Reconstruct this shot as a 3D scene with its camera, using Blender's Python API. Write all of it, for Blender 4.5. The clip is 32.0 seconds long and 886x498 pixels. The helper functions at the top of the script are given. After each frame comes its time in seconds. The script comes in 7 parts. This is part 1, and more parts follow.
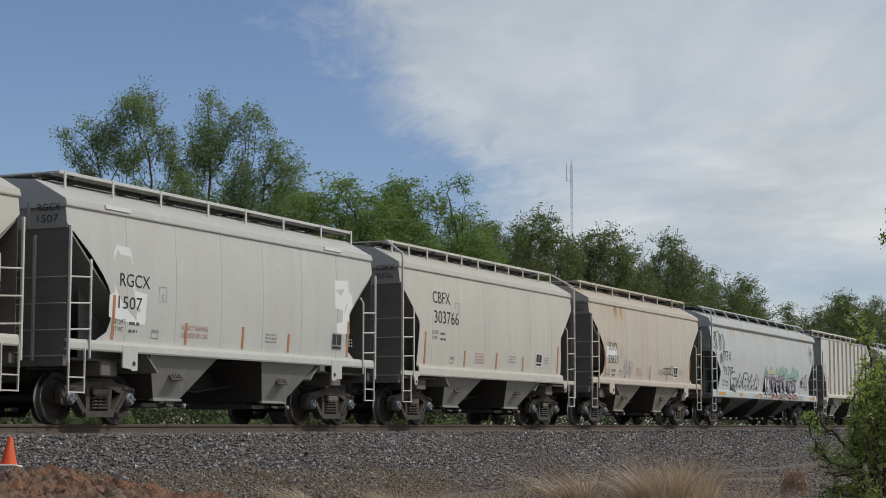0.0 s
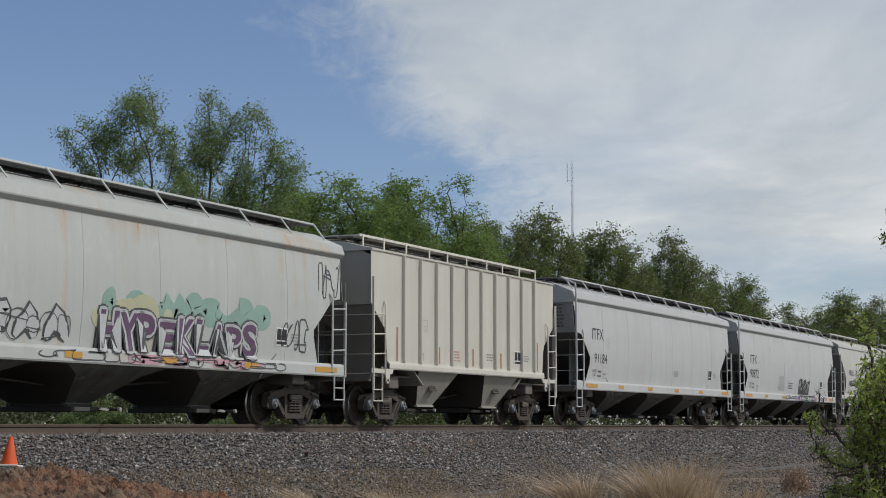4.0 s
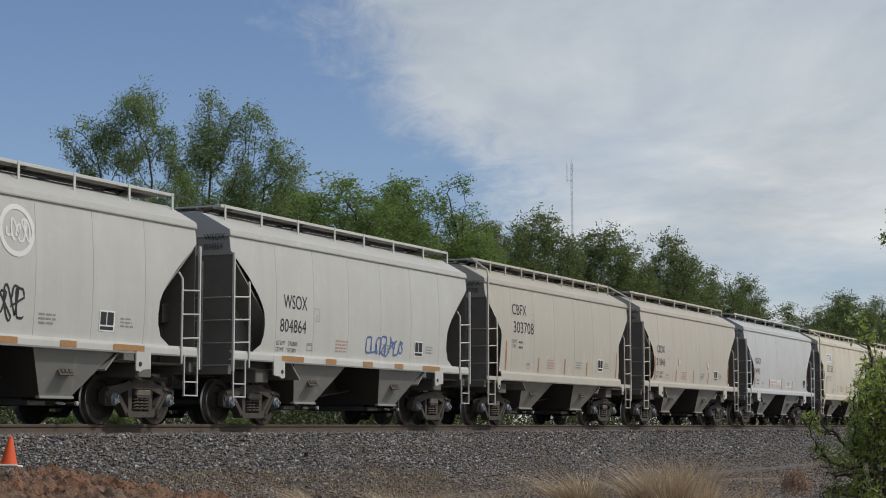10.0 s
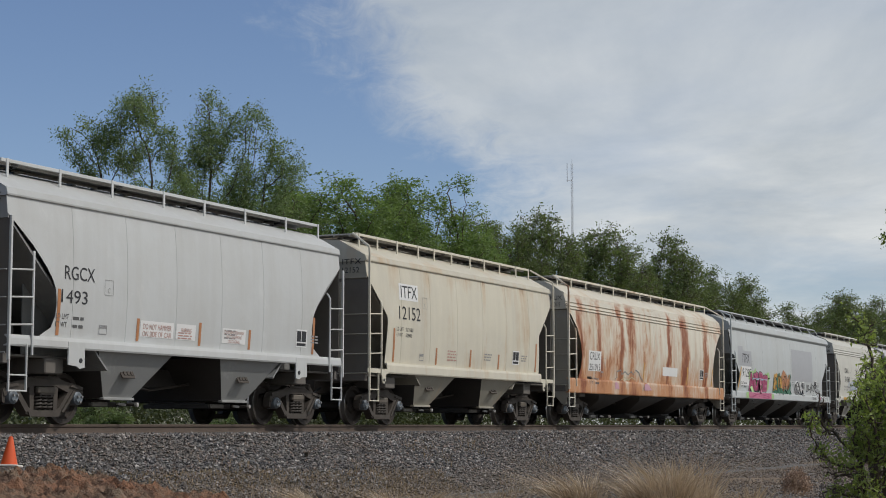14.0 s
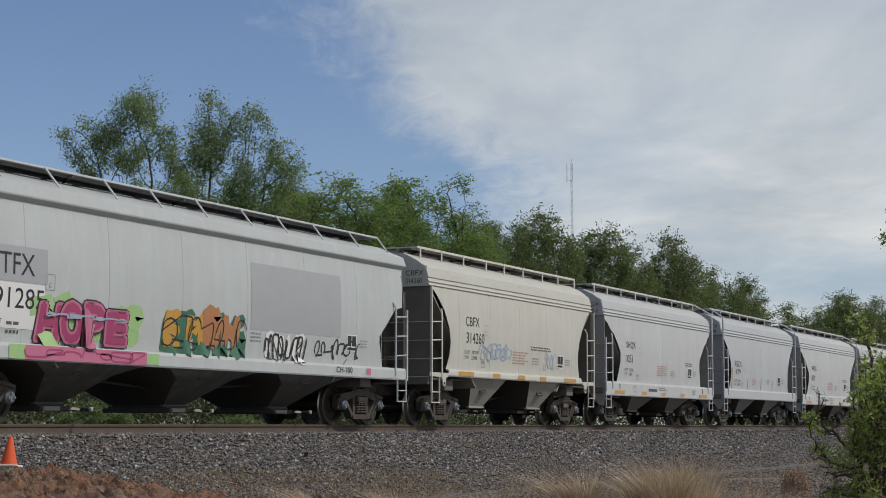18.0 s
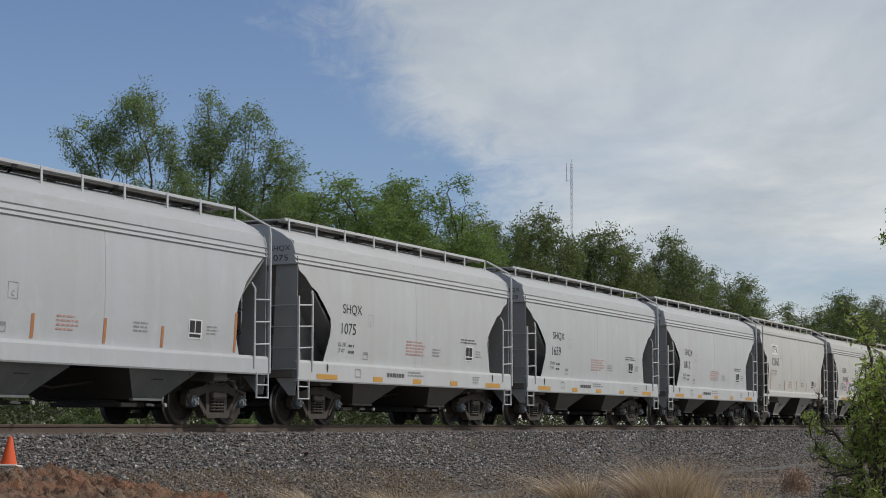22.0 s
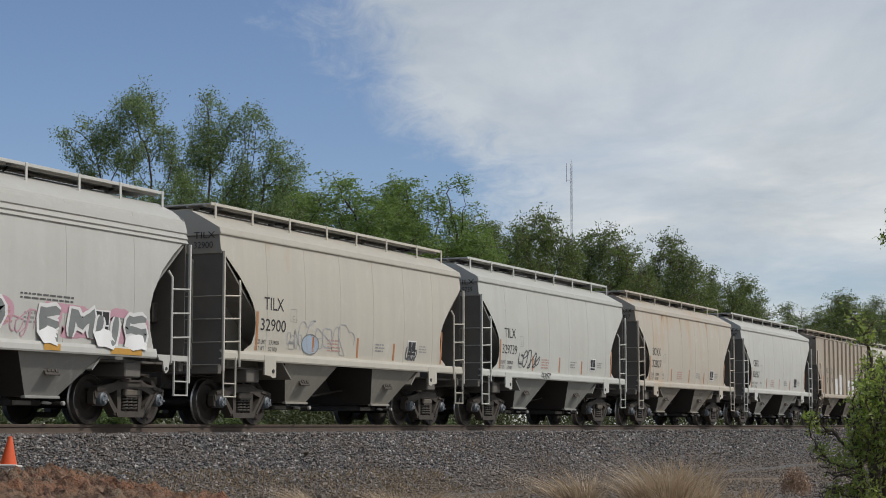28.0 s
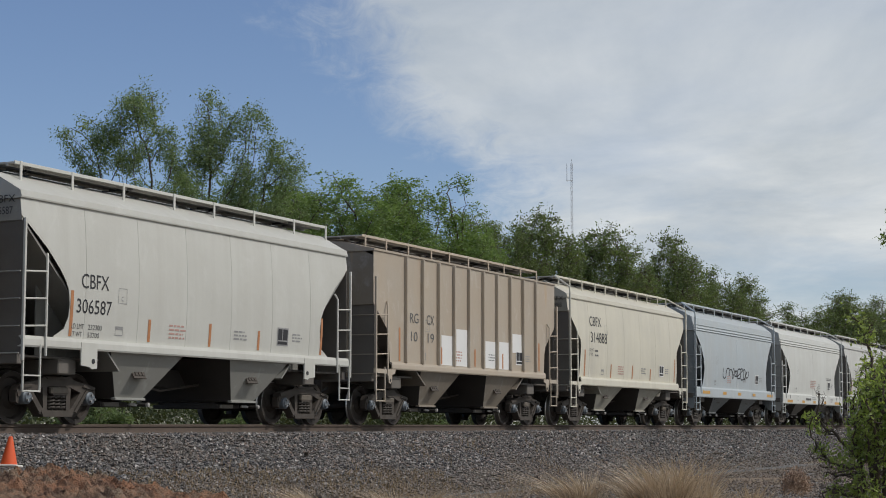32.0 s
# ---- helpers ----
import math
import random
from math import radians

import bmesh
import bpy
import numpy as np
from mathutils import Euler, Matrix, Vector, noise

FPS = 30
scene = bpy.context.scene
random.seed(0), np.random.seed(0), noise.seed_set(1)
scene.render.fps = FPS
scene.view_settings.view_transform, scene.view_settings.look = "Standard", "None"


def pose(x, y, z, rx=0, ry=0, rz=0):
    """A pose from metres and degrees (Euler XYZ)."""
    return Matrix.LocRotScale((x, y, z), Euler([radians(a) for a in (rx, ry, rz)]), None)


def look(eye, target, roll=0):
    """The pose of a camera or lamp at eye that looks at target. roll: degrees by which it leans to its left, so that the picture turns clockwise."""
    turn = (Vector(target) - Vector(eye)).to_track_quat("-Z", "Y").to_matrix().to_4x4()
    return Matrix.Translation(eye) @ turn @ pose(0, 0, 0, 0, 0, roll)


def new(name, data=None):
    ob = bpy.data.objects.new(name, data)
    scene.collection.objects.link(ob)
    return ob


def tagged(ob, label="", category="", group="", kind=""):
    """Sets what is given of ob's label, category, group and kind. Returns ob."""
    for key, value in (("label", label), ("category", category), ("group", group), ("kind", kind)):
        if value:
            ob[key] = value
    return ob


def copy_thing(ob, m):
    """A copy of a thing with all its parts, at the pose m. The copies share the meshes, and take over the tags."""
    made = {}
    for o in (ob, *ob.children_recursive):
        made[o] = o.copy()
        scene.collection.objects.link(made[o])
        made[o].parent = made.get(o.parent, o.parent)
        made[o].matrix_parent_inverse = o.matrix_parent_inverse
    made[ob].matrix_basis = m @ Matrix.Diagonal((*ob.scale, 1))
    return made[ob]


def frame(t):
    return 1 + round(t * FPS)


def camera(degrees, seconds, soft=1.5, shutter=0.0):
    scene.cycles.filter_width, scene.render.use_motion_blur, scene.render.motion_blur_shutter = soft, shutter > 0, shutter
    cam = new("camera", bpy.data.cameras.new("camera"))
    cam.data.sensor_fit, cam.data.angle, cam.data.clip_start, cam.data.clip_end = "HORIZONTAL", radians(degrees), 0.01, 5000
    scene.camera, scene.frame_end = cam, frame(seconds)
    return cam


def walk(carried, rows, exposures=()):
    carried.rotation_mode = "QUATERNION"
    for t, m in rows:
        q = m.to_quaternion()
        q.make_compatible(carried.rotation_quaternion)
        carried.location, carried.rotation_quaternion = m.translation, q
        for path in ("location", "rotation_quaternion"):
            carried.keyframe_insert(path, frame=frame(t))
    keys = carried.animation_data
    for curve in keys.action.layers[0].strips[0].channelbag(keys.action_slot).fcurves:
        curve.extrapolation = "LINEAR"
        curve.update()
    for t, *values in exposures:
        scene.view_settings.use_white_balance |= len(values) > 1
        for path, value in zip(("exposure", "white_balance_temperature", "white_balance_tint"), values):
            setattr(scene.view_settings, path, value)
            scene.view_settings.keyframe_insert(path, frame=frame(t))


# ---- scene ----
TRACK_Y = 20.3          # centre line of the track; the rail tops are z = 0
EYE = (0.0, 0.0, -0.03)
LOOK = (0.90028, 0.42341, 0.10110)

cam = camera(28.56, 32.0, soft=0.95)


def sway(t, right):
    """The camera's pose with its aim swung by right (in thousandths of a radian)."""
    k = right * 0.001
    aim = (EYE[0] + LOOK[0] + k * 0.4256, EYE[1] + LOOK[1] - k * 0.9049, EYE[2] + LOOK[2])
    return (t, look(EYE, aim))


walk(cam, [sway(0.0, 0.25), sway(2.0, 0.25), sway(3.0, -0.05), sway(5.5, -0.05), sway(6.0, -0.45), sway(6.5, -0.05), sway(8.0, 0.0), sway(9.0, 0.15),
           sway(11.0, 0.0), sway(13.0, -0.05), sway(17.0, 0.2), sway(19.0, 0.05), sway(21.0, 0.1), sway(22.5, 0.3), sway(24.0, 0.3), sway(25.0, 0.6),
           sway(26.5, 0.4), sway(28.0, 0.35), sway(30.0, 0.15), sway(32.0, 0.15)],
     exposures=[(0.0, 0.0), (25.5, -0.02), (27.5, 0.05), (32.0, 0.05)])


def travelled(t):
    """How far the train has rolled along x after t seconds."""
    return -11.45 * t + 0.005 * t * t


# ---- sky, sun ----
SUN_AZ, SUN_EL = -72.0, 48.0   # degrees: from +x towards +y, and above the horizon

world = bpy.data.worlds.new("sky")
scene.world = world
world.use_nodes = True


class Nodes:
    """A small helper to write node trees in few words."""

    def __init__(self, tree):
        self.tree = tree
        tree.nodes.clear()

    def add(self, kind, ins=()):
        n = self.tree.nodes.new(kind)
        for k, v in (ins.items() if isinstance(ins, dict) else enumerate(ins)):
            if v is None:
                continue
            if isinstance(v, bpy.types.NodeSocket):
                self.tree.links.new(v, n.inputs[k])
            elif hasattr(v, "outputs"):
                self.tree.links.new(v.outputs[0], n.inputs[k])
            else:
                n.inputs[k].default_value = v
        return n

    def math(self, op, a, b=None, c=None, clamp=False):
        n = self.add("ShaderNodeMath", (a, b, c))
        n.operation, n.use_clamp = op, clamp
        return n

    def mix(self, fac, a, b, mode="MIX"):
        n = self.add("ShaderNodeMix")
        n.data_type, n.blend_type = "RGBA", mode
        for i, v in ((0, fac), (6, a), (7, b)):
            if isinstance(v, bpy.types.NodeSocket):
                self.tree.links.new(v, n.inputs[i])
            elif hasattr(v, "outputs"):
                self.tree.links.new(v.outputs[0], n.inputs[i])
            else:
                n.inputs[i].default_value = v
        return n.outputs[2]

    def ramp(self, fac, stops):
        n = self.add("ShaderNodeValToRGB", (fac,))
        e = n.color_ramp.elements
        while len(e) < len(stops):
            e.new(0.5)
        for el, (p, c) in zip(e, stops):
            el.position = p
            el.color = c if hasattr(c, "__len__") else (c, c, c, 1)
        return n.outputs[0]

    def noise(self, vec, scale, detail=4.0, rough=0.55, distort=0.0):
        return self.add("ShaderNodeTexNoise", {"Vector": vec, "Scale": scale, "Detail": detail, "Roughness": rough, "Distortion": distort}).outputs[0]

    def stretch(self, vec, sx, sy, sz, rz=0.0, loc=(0, 0, 0)):
        return self.add("ShaderNodeMapping", {"Vector": vec, "Location": loc, "Rotation": (0, 0, rz), "Scale": (sx, sy, sz)}).outputs[0]


def make_sky():
    n = Nodes(world.node_tree)
    sky = n.add("ShaderNodeTexSky")
    sky.sky_type, sky.sun_disc, sky.sun_elevation, sky.sun_rotation = "NISHITA", False, radians(SUN_EL), radians(90 - SUN_AZ)
    sky.altitude, sky.air_density, sky.dust_density, sky.ozone_density = 500, 1.0, 0.7, 3.0
    way = n.add("ShaderNodeTexCoord").outputs["Generated"]
    xyz = n.add("ShaderNodeSeparateXYZ", (way,))
    # a thin cloud layer: the direction carried up to a plane overhead
    up = n.math("ADD", n.math("MAXIMUM", xyz.outputs[2], 0.0), 0.06)
    across = n.math("ADD", n.math("MULTIPLY", xyz.outputs[0], 0.4261), n.math("MULTIPLY", xyz.outputs[1], -0.9047))
    along = n.math("ADD", n.math("MULTIPLY", xyz.outputs[0], 0.9047), n.math("MULTIPLY", xyz.outputs[1], 0.4261))
    flat = n.add("ShaderNodeCombineXYZ", (n.math("DIVIDE", across, up), n.math("DIVIDE", along, up), 0.0))
    big = n.noise(n.stretch(flat.outputs[0], 0.55, 0.13, 1, 0.3, (3.1, 0.4, 0)), 1.0, 6.0, 0.60, 0.4)
    fine = n.noise(n.stretch(flat.outputs[0], 0.95, 0.26, 1, 0.5), 1.9, 8.0, 0.60, 0.6)
    # the edge of the cloud bank leans away from the clear patch over the tall trees and flattens towards the horizon
    high = n.math("MAXIMUM", n.math("SUBTRACT", xyz.outputs[2], 0.1082), 0.0375)
    edge = n.math("ADD", n.math("DIVIDE", 0.00503, high), -0.100)
    bank = n.math("ADD", n.math("MULTIPLY", n.math("SUBTRACT", across, edge), 17.0), 0.35)
    shape = n.math("ADD", bank, n.math("MULTIPLY", n.math("SUBTRACT", big, 0.5), 1.7))
    shape = n.math("ADD", shape, n.math("MULTIPLY", n.math("SUBTRACT", fine, 0.5), 2.6))
    wisp = n.noise(n.stretch(flat.outputs[0], 3.6, 1.5, 1, 0.75, (2.0, 7.0, 0)), 2.6, 9.0, 0.68, 0.9)
    shape = n.math("ADD", shape, n.math("MULTIPLY", n.math("SUBTRACT", wisp, 0.5), 1.5))
    cover = n.add("ShaderNodeMapRange", {"Value": shape, "From Min": -0.30, "From Max": 1.15, "To Min": 0.0, "To Max": 0.95})
    cover.interpolation_type = "SMOOTHSTEP"
    # thin streaks of blue low down in the bank
    gap = n.ramp(n.noise(n.stretch(flat.outputs[0], 0.30, 0.20, 1, 0.15, (1.7, 2.3, 0)), 1.6, 7.0, 0.6, 0.5), [(0.40, 0.0), (0.62, 1.0)])
    lowly = n.add("ShaderNodeMapRange", {"Value": xyz.outputs[2], "From Min": 0.05, "From Max": 0.20, "To Min": 0.85, "To Max": 0.22}).outputs[0]
    thick = n.math("MULTIPLY", cover.outputs[0], n.math("SUBTRACT", 1.0, n.math("MULTIPLY", gap, lowly)))
    blue = n.mix(1.0, sky.outputs[0], (1.06, 1.04, 1.12, 1), "MULTIPLY")
    puff = n.add("ShaderNodeMapRange", {"Value": n.noise(n.stretch(flat.outputs[0], 0.9, 0.42, 1, 0.4, (5.0, 1.0, 0)), 1.5, 8.0, 0.6, 0.4), "From Min": 0.32, "From Max": 0.68}).outputs[0]
    white = n.mix(puff, (5.4, 5.95, 6.4, 1), (8.5, 8.75, 8.75, 1))
    col = n.mix(thick, blue, white)
    back = n.add("ShaderNodeBackground", {"Color": col, "Strength": 0.085})
    n.add("ShaderNodeOutputWorld", (back,))


make_sky()

sun = new("sun", bpy.data.lights.new("sun", "SUN"))
sun.data.energy, sun.data.angle, sun.data.color = 2.05, radians(1.0), (1.0, 0.945, 0.885)
sun_way = Vector((math.cos(radians(SUN_EL)) * math.cos(radians(SUN_AZ)), math.cos(radians(SUN_EL)) * math.sin(radians(SUN_AZ)), math.sin(radians(SUN_EL))))
sun.matrix_basis = look(sun_way * 60, (0, 0, 0))


# ---- materials ----
def material(name, fill):
    m = bpy.data.materials.new(name)
    m.use_nodes = True
    n = Nodes(m.node_tree)
    b = n.add("ShaderNodeBsdfPrincipled")
    n.add("ShaderNodeOutputMaterial", (b,))
    fill(n, b)
    return m


def setin(n, b, **ins):
    for k, v in ins.items():
        k = k.replace("_", " ")
        if isinstance(v, bpy.types.NodeSocket):
            n.tree.links.new(v, b.inputs[k])
        elif hasattr(v, "outputs"):
            n.tree.links.new(v.outputs[0], b.inputs[k])
        else:
            b.inputs[k].default_value = v


def bumped(n, b, height, strength=0.3, distance=0.01):
    setin(n, b, Normal=n.add("ShaderNodeBump", {"Height": height, "Strength": strength, "Distance": distance}).outputs[0])


def plain(name, colour, rough=0.6, metal=0.0, vary=0.15, scale=3.0, fine=40.0, bump=0.15):
    """A surface of one colour with mottling at two scales."""
    def fill(n, b):
        at = n.add("ShaderNodeTexCoord").outputs["Object"]
        a, f = n.noise(at, scale, 5), n.noise(at, fine, 3)
        dark = tuple(c * (1 - vary) for c in colour) + (1,)
        lite = tuple(min(1, c * (1 + vary)) for c in colour) + (1,)
        c = n.mix(a, dark, lite)
        c = n.mix(n.math("MULTIPLY", f, 0.35), c, tuple(x * 0.7 for x in colour) + (1,))
        setin(n, b, Base_Color=c, Roughness=n.math("ADD", n.math("MULTIPLY", f, 0.2), rough - 0.1), Metallic=metal)
        bumped(n, b, f, bump, 0.004)
    return material(name, fill)


# where the rust runs start along the rusty car: place from 0 to 1, strength
RUNS = [(0.0457, 0.0), (0.0659, 0.7), (0.0805, 0.7), (0.1006, 0.0), (0.1524, 0.0), (0.1659, 0.5), (0.1756, 0.5), (0.189, 0.0), (0.2667, 0.0), (0.2868, 0.85), (0.3014, 0.85), (0.315, 0.0), (0.3215, 0.0), (0.3432, 0.8), (0.3637, 0.8), (0.3919, 0.0), (0.4343, 0.0), (0.441, 0.35), (0.4459, 0.35), (0.4526, 0.0), (0.5842, 0.0), (0.595, 0.8), (0.6028, 0.8), (0.6135, 0.0), (0.6793, 0.0), (0.7035, 0.95), (0.721, 0.95), (0.7452, 0.0), (0.8432, 0.0), (0.8593, 0.8), (0.871, 0.8), (0.8871, 0.0)]


def fill_paint(n, b):
    """Car paint: the object's own colour, chalked and streaked with grime, rusting by the colour's alpha."""
    info = n.add("ShaderNodeObjectInfo")
    at = n.add("ShaderNodeTexCoord").outputs["Object"]
    seed = n.math("MULTIPLY", n.add("ShaderNodeSeparateColor", (info.outputs["Color"],)).outputs[2], 91.7)
    here = n.add("ShaderNodeVectorMath", (at, n.add("ShaderNodeCombineXYZ", (seed, 0.0, seed)).outputs[0])).outputs[0]
    streak = n.noise(n.stretch(here, 2.6, 1.0, 0.16), 1.1, 7, 0.62, 0.3)
    run = n.noise(n.stretch(here, 1.0, 1.0, 0.10), 1.05, 8, 0.66, 0.5)
    blotch = n.noise(here, 0.7, 5, 0.6)
    grain = n.noise(here, 22.0, 4, 0.6)
    tone = n.math("ADD", n.math("MULTIPLY", info.outputs["Random"], 0.025), 0.98)
    base = n.mix(1.0, info.outputs["Color"], n.add("ShaderNodeCombineColor", (tone, tone, tone)).outputs[0], "MULTIPLY")
    grime = n.math("MULTIPLY", n.ramp(streak, [(0.40, 0.0), (0.70, 1.0)]), 0.17)
    base = n.mix(grime, base, (0.33, 0.31, 0.27, 1))
    base = n.mix(n.math("MULTIPLY", n.ramp(blotch, [(0.42, 0.0), (0.75, 1.0)]), 0.30), base, (0.42, 0.405, 0.37, 1))
    chalk = n.noise(n.stretch(here, 1.0, 1.0, 0.6), 2.4, 6, 0.7, 0.8)
    base = n.mix(n.math("MULTIPLY", n.ramp(chalk, [(0.56, 0.0), (0.72, 1.0)]), 0.22), base, (0.70, 0.70, 0.68, 1))
    edge = n.math("SUBTRACT", n.math("ADD", n.math("MULTIPLY", run, 0.72), n.math("MULTIPLY", blotch, 0.28)), n.math("SUBTRACT", 0.72, n.math("MULTIPLY", n.math("MINIMUM", info.outputs["Alpha"], 0.42), 0.31)))
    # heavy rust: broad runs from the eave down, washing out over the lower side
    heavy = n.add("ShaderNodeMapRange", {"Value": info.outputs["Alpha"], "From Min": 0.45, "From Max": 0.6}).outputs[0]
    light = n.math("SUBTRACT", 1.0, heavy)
    tall = n.add("ShaderNodeSeparateXYZ", (at,)).outputs[2]
    top = n.math("MULTIPLY", n.add("ShaderNodeMapRange", {"Value": tall, "From Min": 3.1, "From Max": 3.9}).outputs[0], n.math("MULTIPLY", n.math("MINIMUM", info.outputs["Alpha"], 0.34), 0.20))
    edge = n.math("ADD", edge, n.math("MULTIPLY", top, light))
    rusty = n.add("ShaderNodeMapRange", {"Value": edge, "From Min": 0.01, "From Max": 0.09}).outputs[0]
    rust = n.mix(grain, (0.085, 0.026, 0.013, 1), (0.27, 0.095, 0.04, 1))
    stain = n.add("ShaderNodeMapRange", {"Value": edge, "From Min": -0.07, "From Max": 0.05, "To Max": 0.65}).outputs[0]
    col = n.mix(stain, base, (0.50, 0.33, 0.17, 1))
    col = n.mix(n.math("MULTIPLY", rusty, 0.85), col, rust)
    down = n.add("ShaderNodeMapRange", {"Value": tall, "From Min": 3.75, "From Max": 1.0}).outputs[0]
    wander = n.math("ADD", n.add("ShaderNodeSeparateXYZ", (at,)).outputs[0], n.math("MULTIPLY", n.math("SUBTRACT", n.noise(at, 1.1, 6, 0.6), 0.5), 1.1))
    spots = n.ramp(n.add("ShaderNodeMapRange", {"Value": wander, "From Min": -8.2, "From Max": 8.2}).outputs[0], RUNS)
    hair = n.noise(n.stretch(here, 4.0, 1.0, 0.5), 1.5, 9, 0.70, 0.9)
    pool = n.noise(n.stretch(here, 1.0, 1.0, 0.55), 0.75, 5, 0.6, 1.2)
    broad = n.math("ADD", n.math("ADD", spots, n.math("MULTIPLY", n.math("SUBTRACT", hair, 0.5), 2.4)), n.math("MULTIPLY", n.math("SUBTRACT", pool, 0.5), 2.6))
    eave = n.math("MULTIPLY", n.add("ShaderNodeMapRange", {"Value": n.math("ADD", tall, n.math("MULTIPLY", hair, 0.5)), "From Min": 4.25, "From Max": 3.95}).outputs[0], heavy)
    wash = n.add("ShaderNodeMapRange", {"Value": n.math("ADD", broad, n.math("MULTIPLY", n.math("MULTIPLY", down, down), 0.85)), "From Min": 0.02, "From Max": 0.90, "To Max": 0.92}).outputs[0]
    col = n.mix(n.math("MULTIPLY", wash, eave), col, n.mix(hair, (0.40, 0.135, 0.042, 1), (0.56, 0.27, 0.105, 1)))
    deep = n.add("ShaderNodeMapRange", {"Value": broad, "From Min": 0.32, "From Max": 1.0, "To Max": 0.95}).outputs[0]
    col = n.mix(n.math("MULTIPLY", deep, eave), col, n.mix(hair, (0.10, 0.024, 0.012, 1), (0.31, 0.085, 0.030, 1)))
    setin(n, b, Base_Color=col, Roughness=n.math("ADD", n.math("MULTIPLY", grain, 0.2), 0.42), Specular_IOR_Level=0.35)
    bumped(n, b, n.math("ADD", n.noise(here, 1.3, 3), n.math("MULTIPLY", grain, 0.12)), 0.45, 0.025)


M_paint = material("car_paint", fill_paint)
# grimy paint; the shade under the car is put into this colour as well
M_under = plain("underframe_grimy_shaded_paint", (0.15, 0.137, 0.122), 0.8, 0, 0.35, 1.5)
# near-black colour that holds the shade below the body
M_belly = plain("shaded_underside", (0.055, 0.050, 0.046), 0.85, 0, 0.35, 1.5)
M_faint = plain("faded_grey_lettering", (0.30, 0.30, 0.30), 0.6)
M_truck = plain("truck_cast_steel", (0.082, 0.070, 0.060), 0.75, 0.2, 0.45, 6.0, 60, 0.4)
M_spring = plain("spring_steel", (0.085, 0.075, 0.066), 0.7, 0.2, 0.3, 8)
M_wheel = plain("wheel_steel", (0.052, 0.043, 0.037), 0.7, 0.3, 0.3, 4.0)
M_tread = plain("worn_bright_steel", (0.42, 0.41, 0.40), 0.32, 0.9, 0.15, 6.0)
M_bolster = plain("worn_dusty_steel", (0.15, 0.13, 0.105), 0.7, 0.1, 0.4, 7)
M_cap = plain("bearing_cap_grey", (0.16, 0.185, 0.21), 0.5, 0.2, 0.35, 9.0)
M_black = plain("black_lettering", (0.028, 0.028, 0.032), 0.6, 0, 0.4, 2.0, 18)
M_ink = plain("weathered_black_lettering", (0.11, 0.11, 0.11), 0.6, 0, 0.4, 2.0, 18)
M_red = plain("red_lettering", (0.50, 0.30, 0.26), 0.6)
M_white = plain("white_patch_paint", (0.78, 0.78, 0.77), 0.5, 0, 0.06)
M_chalk = plain("faded_pale_paint", (0.535, 0.55, 0.555), 0.55, 0, 0.05)
M_greyp = plain("grey_patch_paint", (0.40, 0.41, 0.43), 0.5, 0, 0.08)
M_orange = plain("reflective_orange_tape", (0.46, 0.20, 0.085), 0.5, 0, 0.25, 8)
M_brown = plain("faded_orange_tape", (0.40, 0.215, 0.085), 0.5, 0, 0.25, 8)
M_yellow = plain("reflective_yellow_tape", (0.58, 0.31, 0.055), 0.45, 0, 0.2, 8)
M_grate = plain("galvanised_walkway", (0.17, 0.17, 0.175), 0.6, 0.1, 0.2, 5, 60)
# lighter copy of the grate: light bounced onto its underside is in the colour
M_grate_pale = plain("bounce_lit_galvanised_walkway", (0.40, 0.39, 0.37), 0.6, 0.05, 0.2, 5, 60)
M_dusty = plain("dusty_grey_steel", (0.27, 0.255, 0.23), 0.75, 0, 0.25, 6)
M_valve = plain("worn_bright_fitting", (0.40, 0.39, 0.37), 0.5, 0.1, 0.2, 9)
M_hose = plain("rubber_hose", (0.02, 0.02, 0.02), 0.8)
M_pink = plain("pink_spray_paint", (0.56, 0.17, 0.28), 0.55)
M_deepp = plain("dark_pink_spray_paint", (0.40, 0.06, 0.16), 0.55)
M_lime = plain("lime_spray_paint", (0.36, 0.56, 0.24), 0.55)
M_forest = plain("dark_green_spray_paint", (0.05, 0.16, 0.10), 0.55)
M_purple = plain("purple_spray_paint", (0.13, 0.075, 0.14), 0.55, 0, 0.3)
M_bluep = plain("blue_spray_paint", (0.10, 0.16, 0.36), 0.55)
M_skyb = plain("pale_blue_spray_paint", (0.36, 0.44, 0.54), 0.55)
M_rose = plain("pale_pink_spray_paint", (0.58, 0.33, 0.40), 0.55)
M_lilac = plain("lilac_spray_paint", (0.42, 0.30, 0.50), 0.55)
M_ash = plain("dark_grey_spray_paint", (0.22, 0.235, 0.23), 0.5, 0, 0.3, 4)
M_sooty = plain("thin_black_spray_paint", (0.085, 0.088, 0.095), 0.6, 0, 0.5, 2.5, 14)
M_teal = plain("faded_teal_spray_paint", (0.27, 0.42, 0.37), 0.6, 0, 0.25, 2.0)
M_sand = plain("faded_yellow_spray_paint", (0.50, 0.50, 0.34), 0.6, 0, 0.2, 2.0)
M_silver = plain("grey_spray_paint", (0.52, 0.54, 0.55), 0.5)
M_rail = plain("rail_rust", (0.105, 0.078, 0.062), 0.8, 0.1, 0.3, 4.0, 80, 0.3)
M_tie = plain("creosoted_timber", (0.075, 0.06, 0.045), 0.85, 0, 0.4, 7, 50, 0.5)
M_cone = plain("orange_cone_plastic", (0.72, 0.10, 0.02), 0.45, 0, 0.1)
M_band = plain("cone_base_plastic", (0.66, 0.64, 0.60), 0.6)
M_bark = plain("bark", (0.10, 0.078, 0.058), 0.9, 0, 0.4, 5, 30, 0.6)
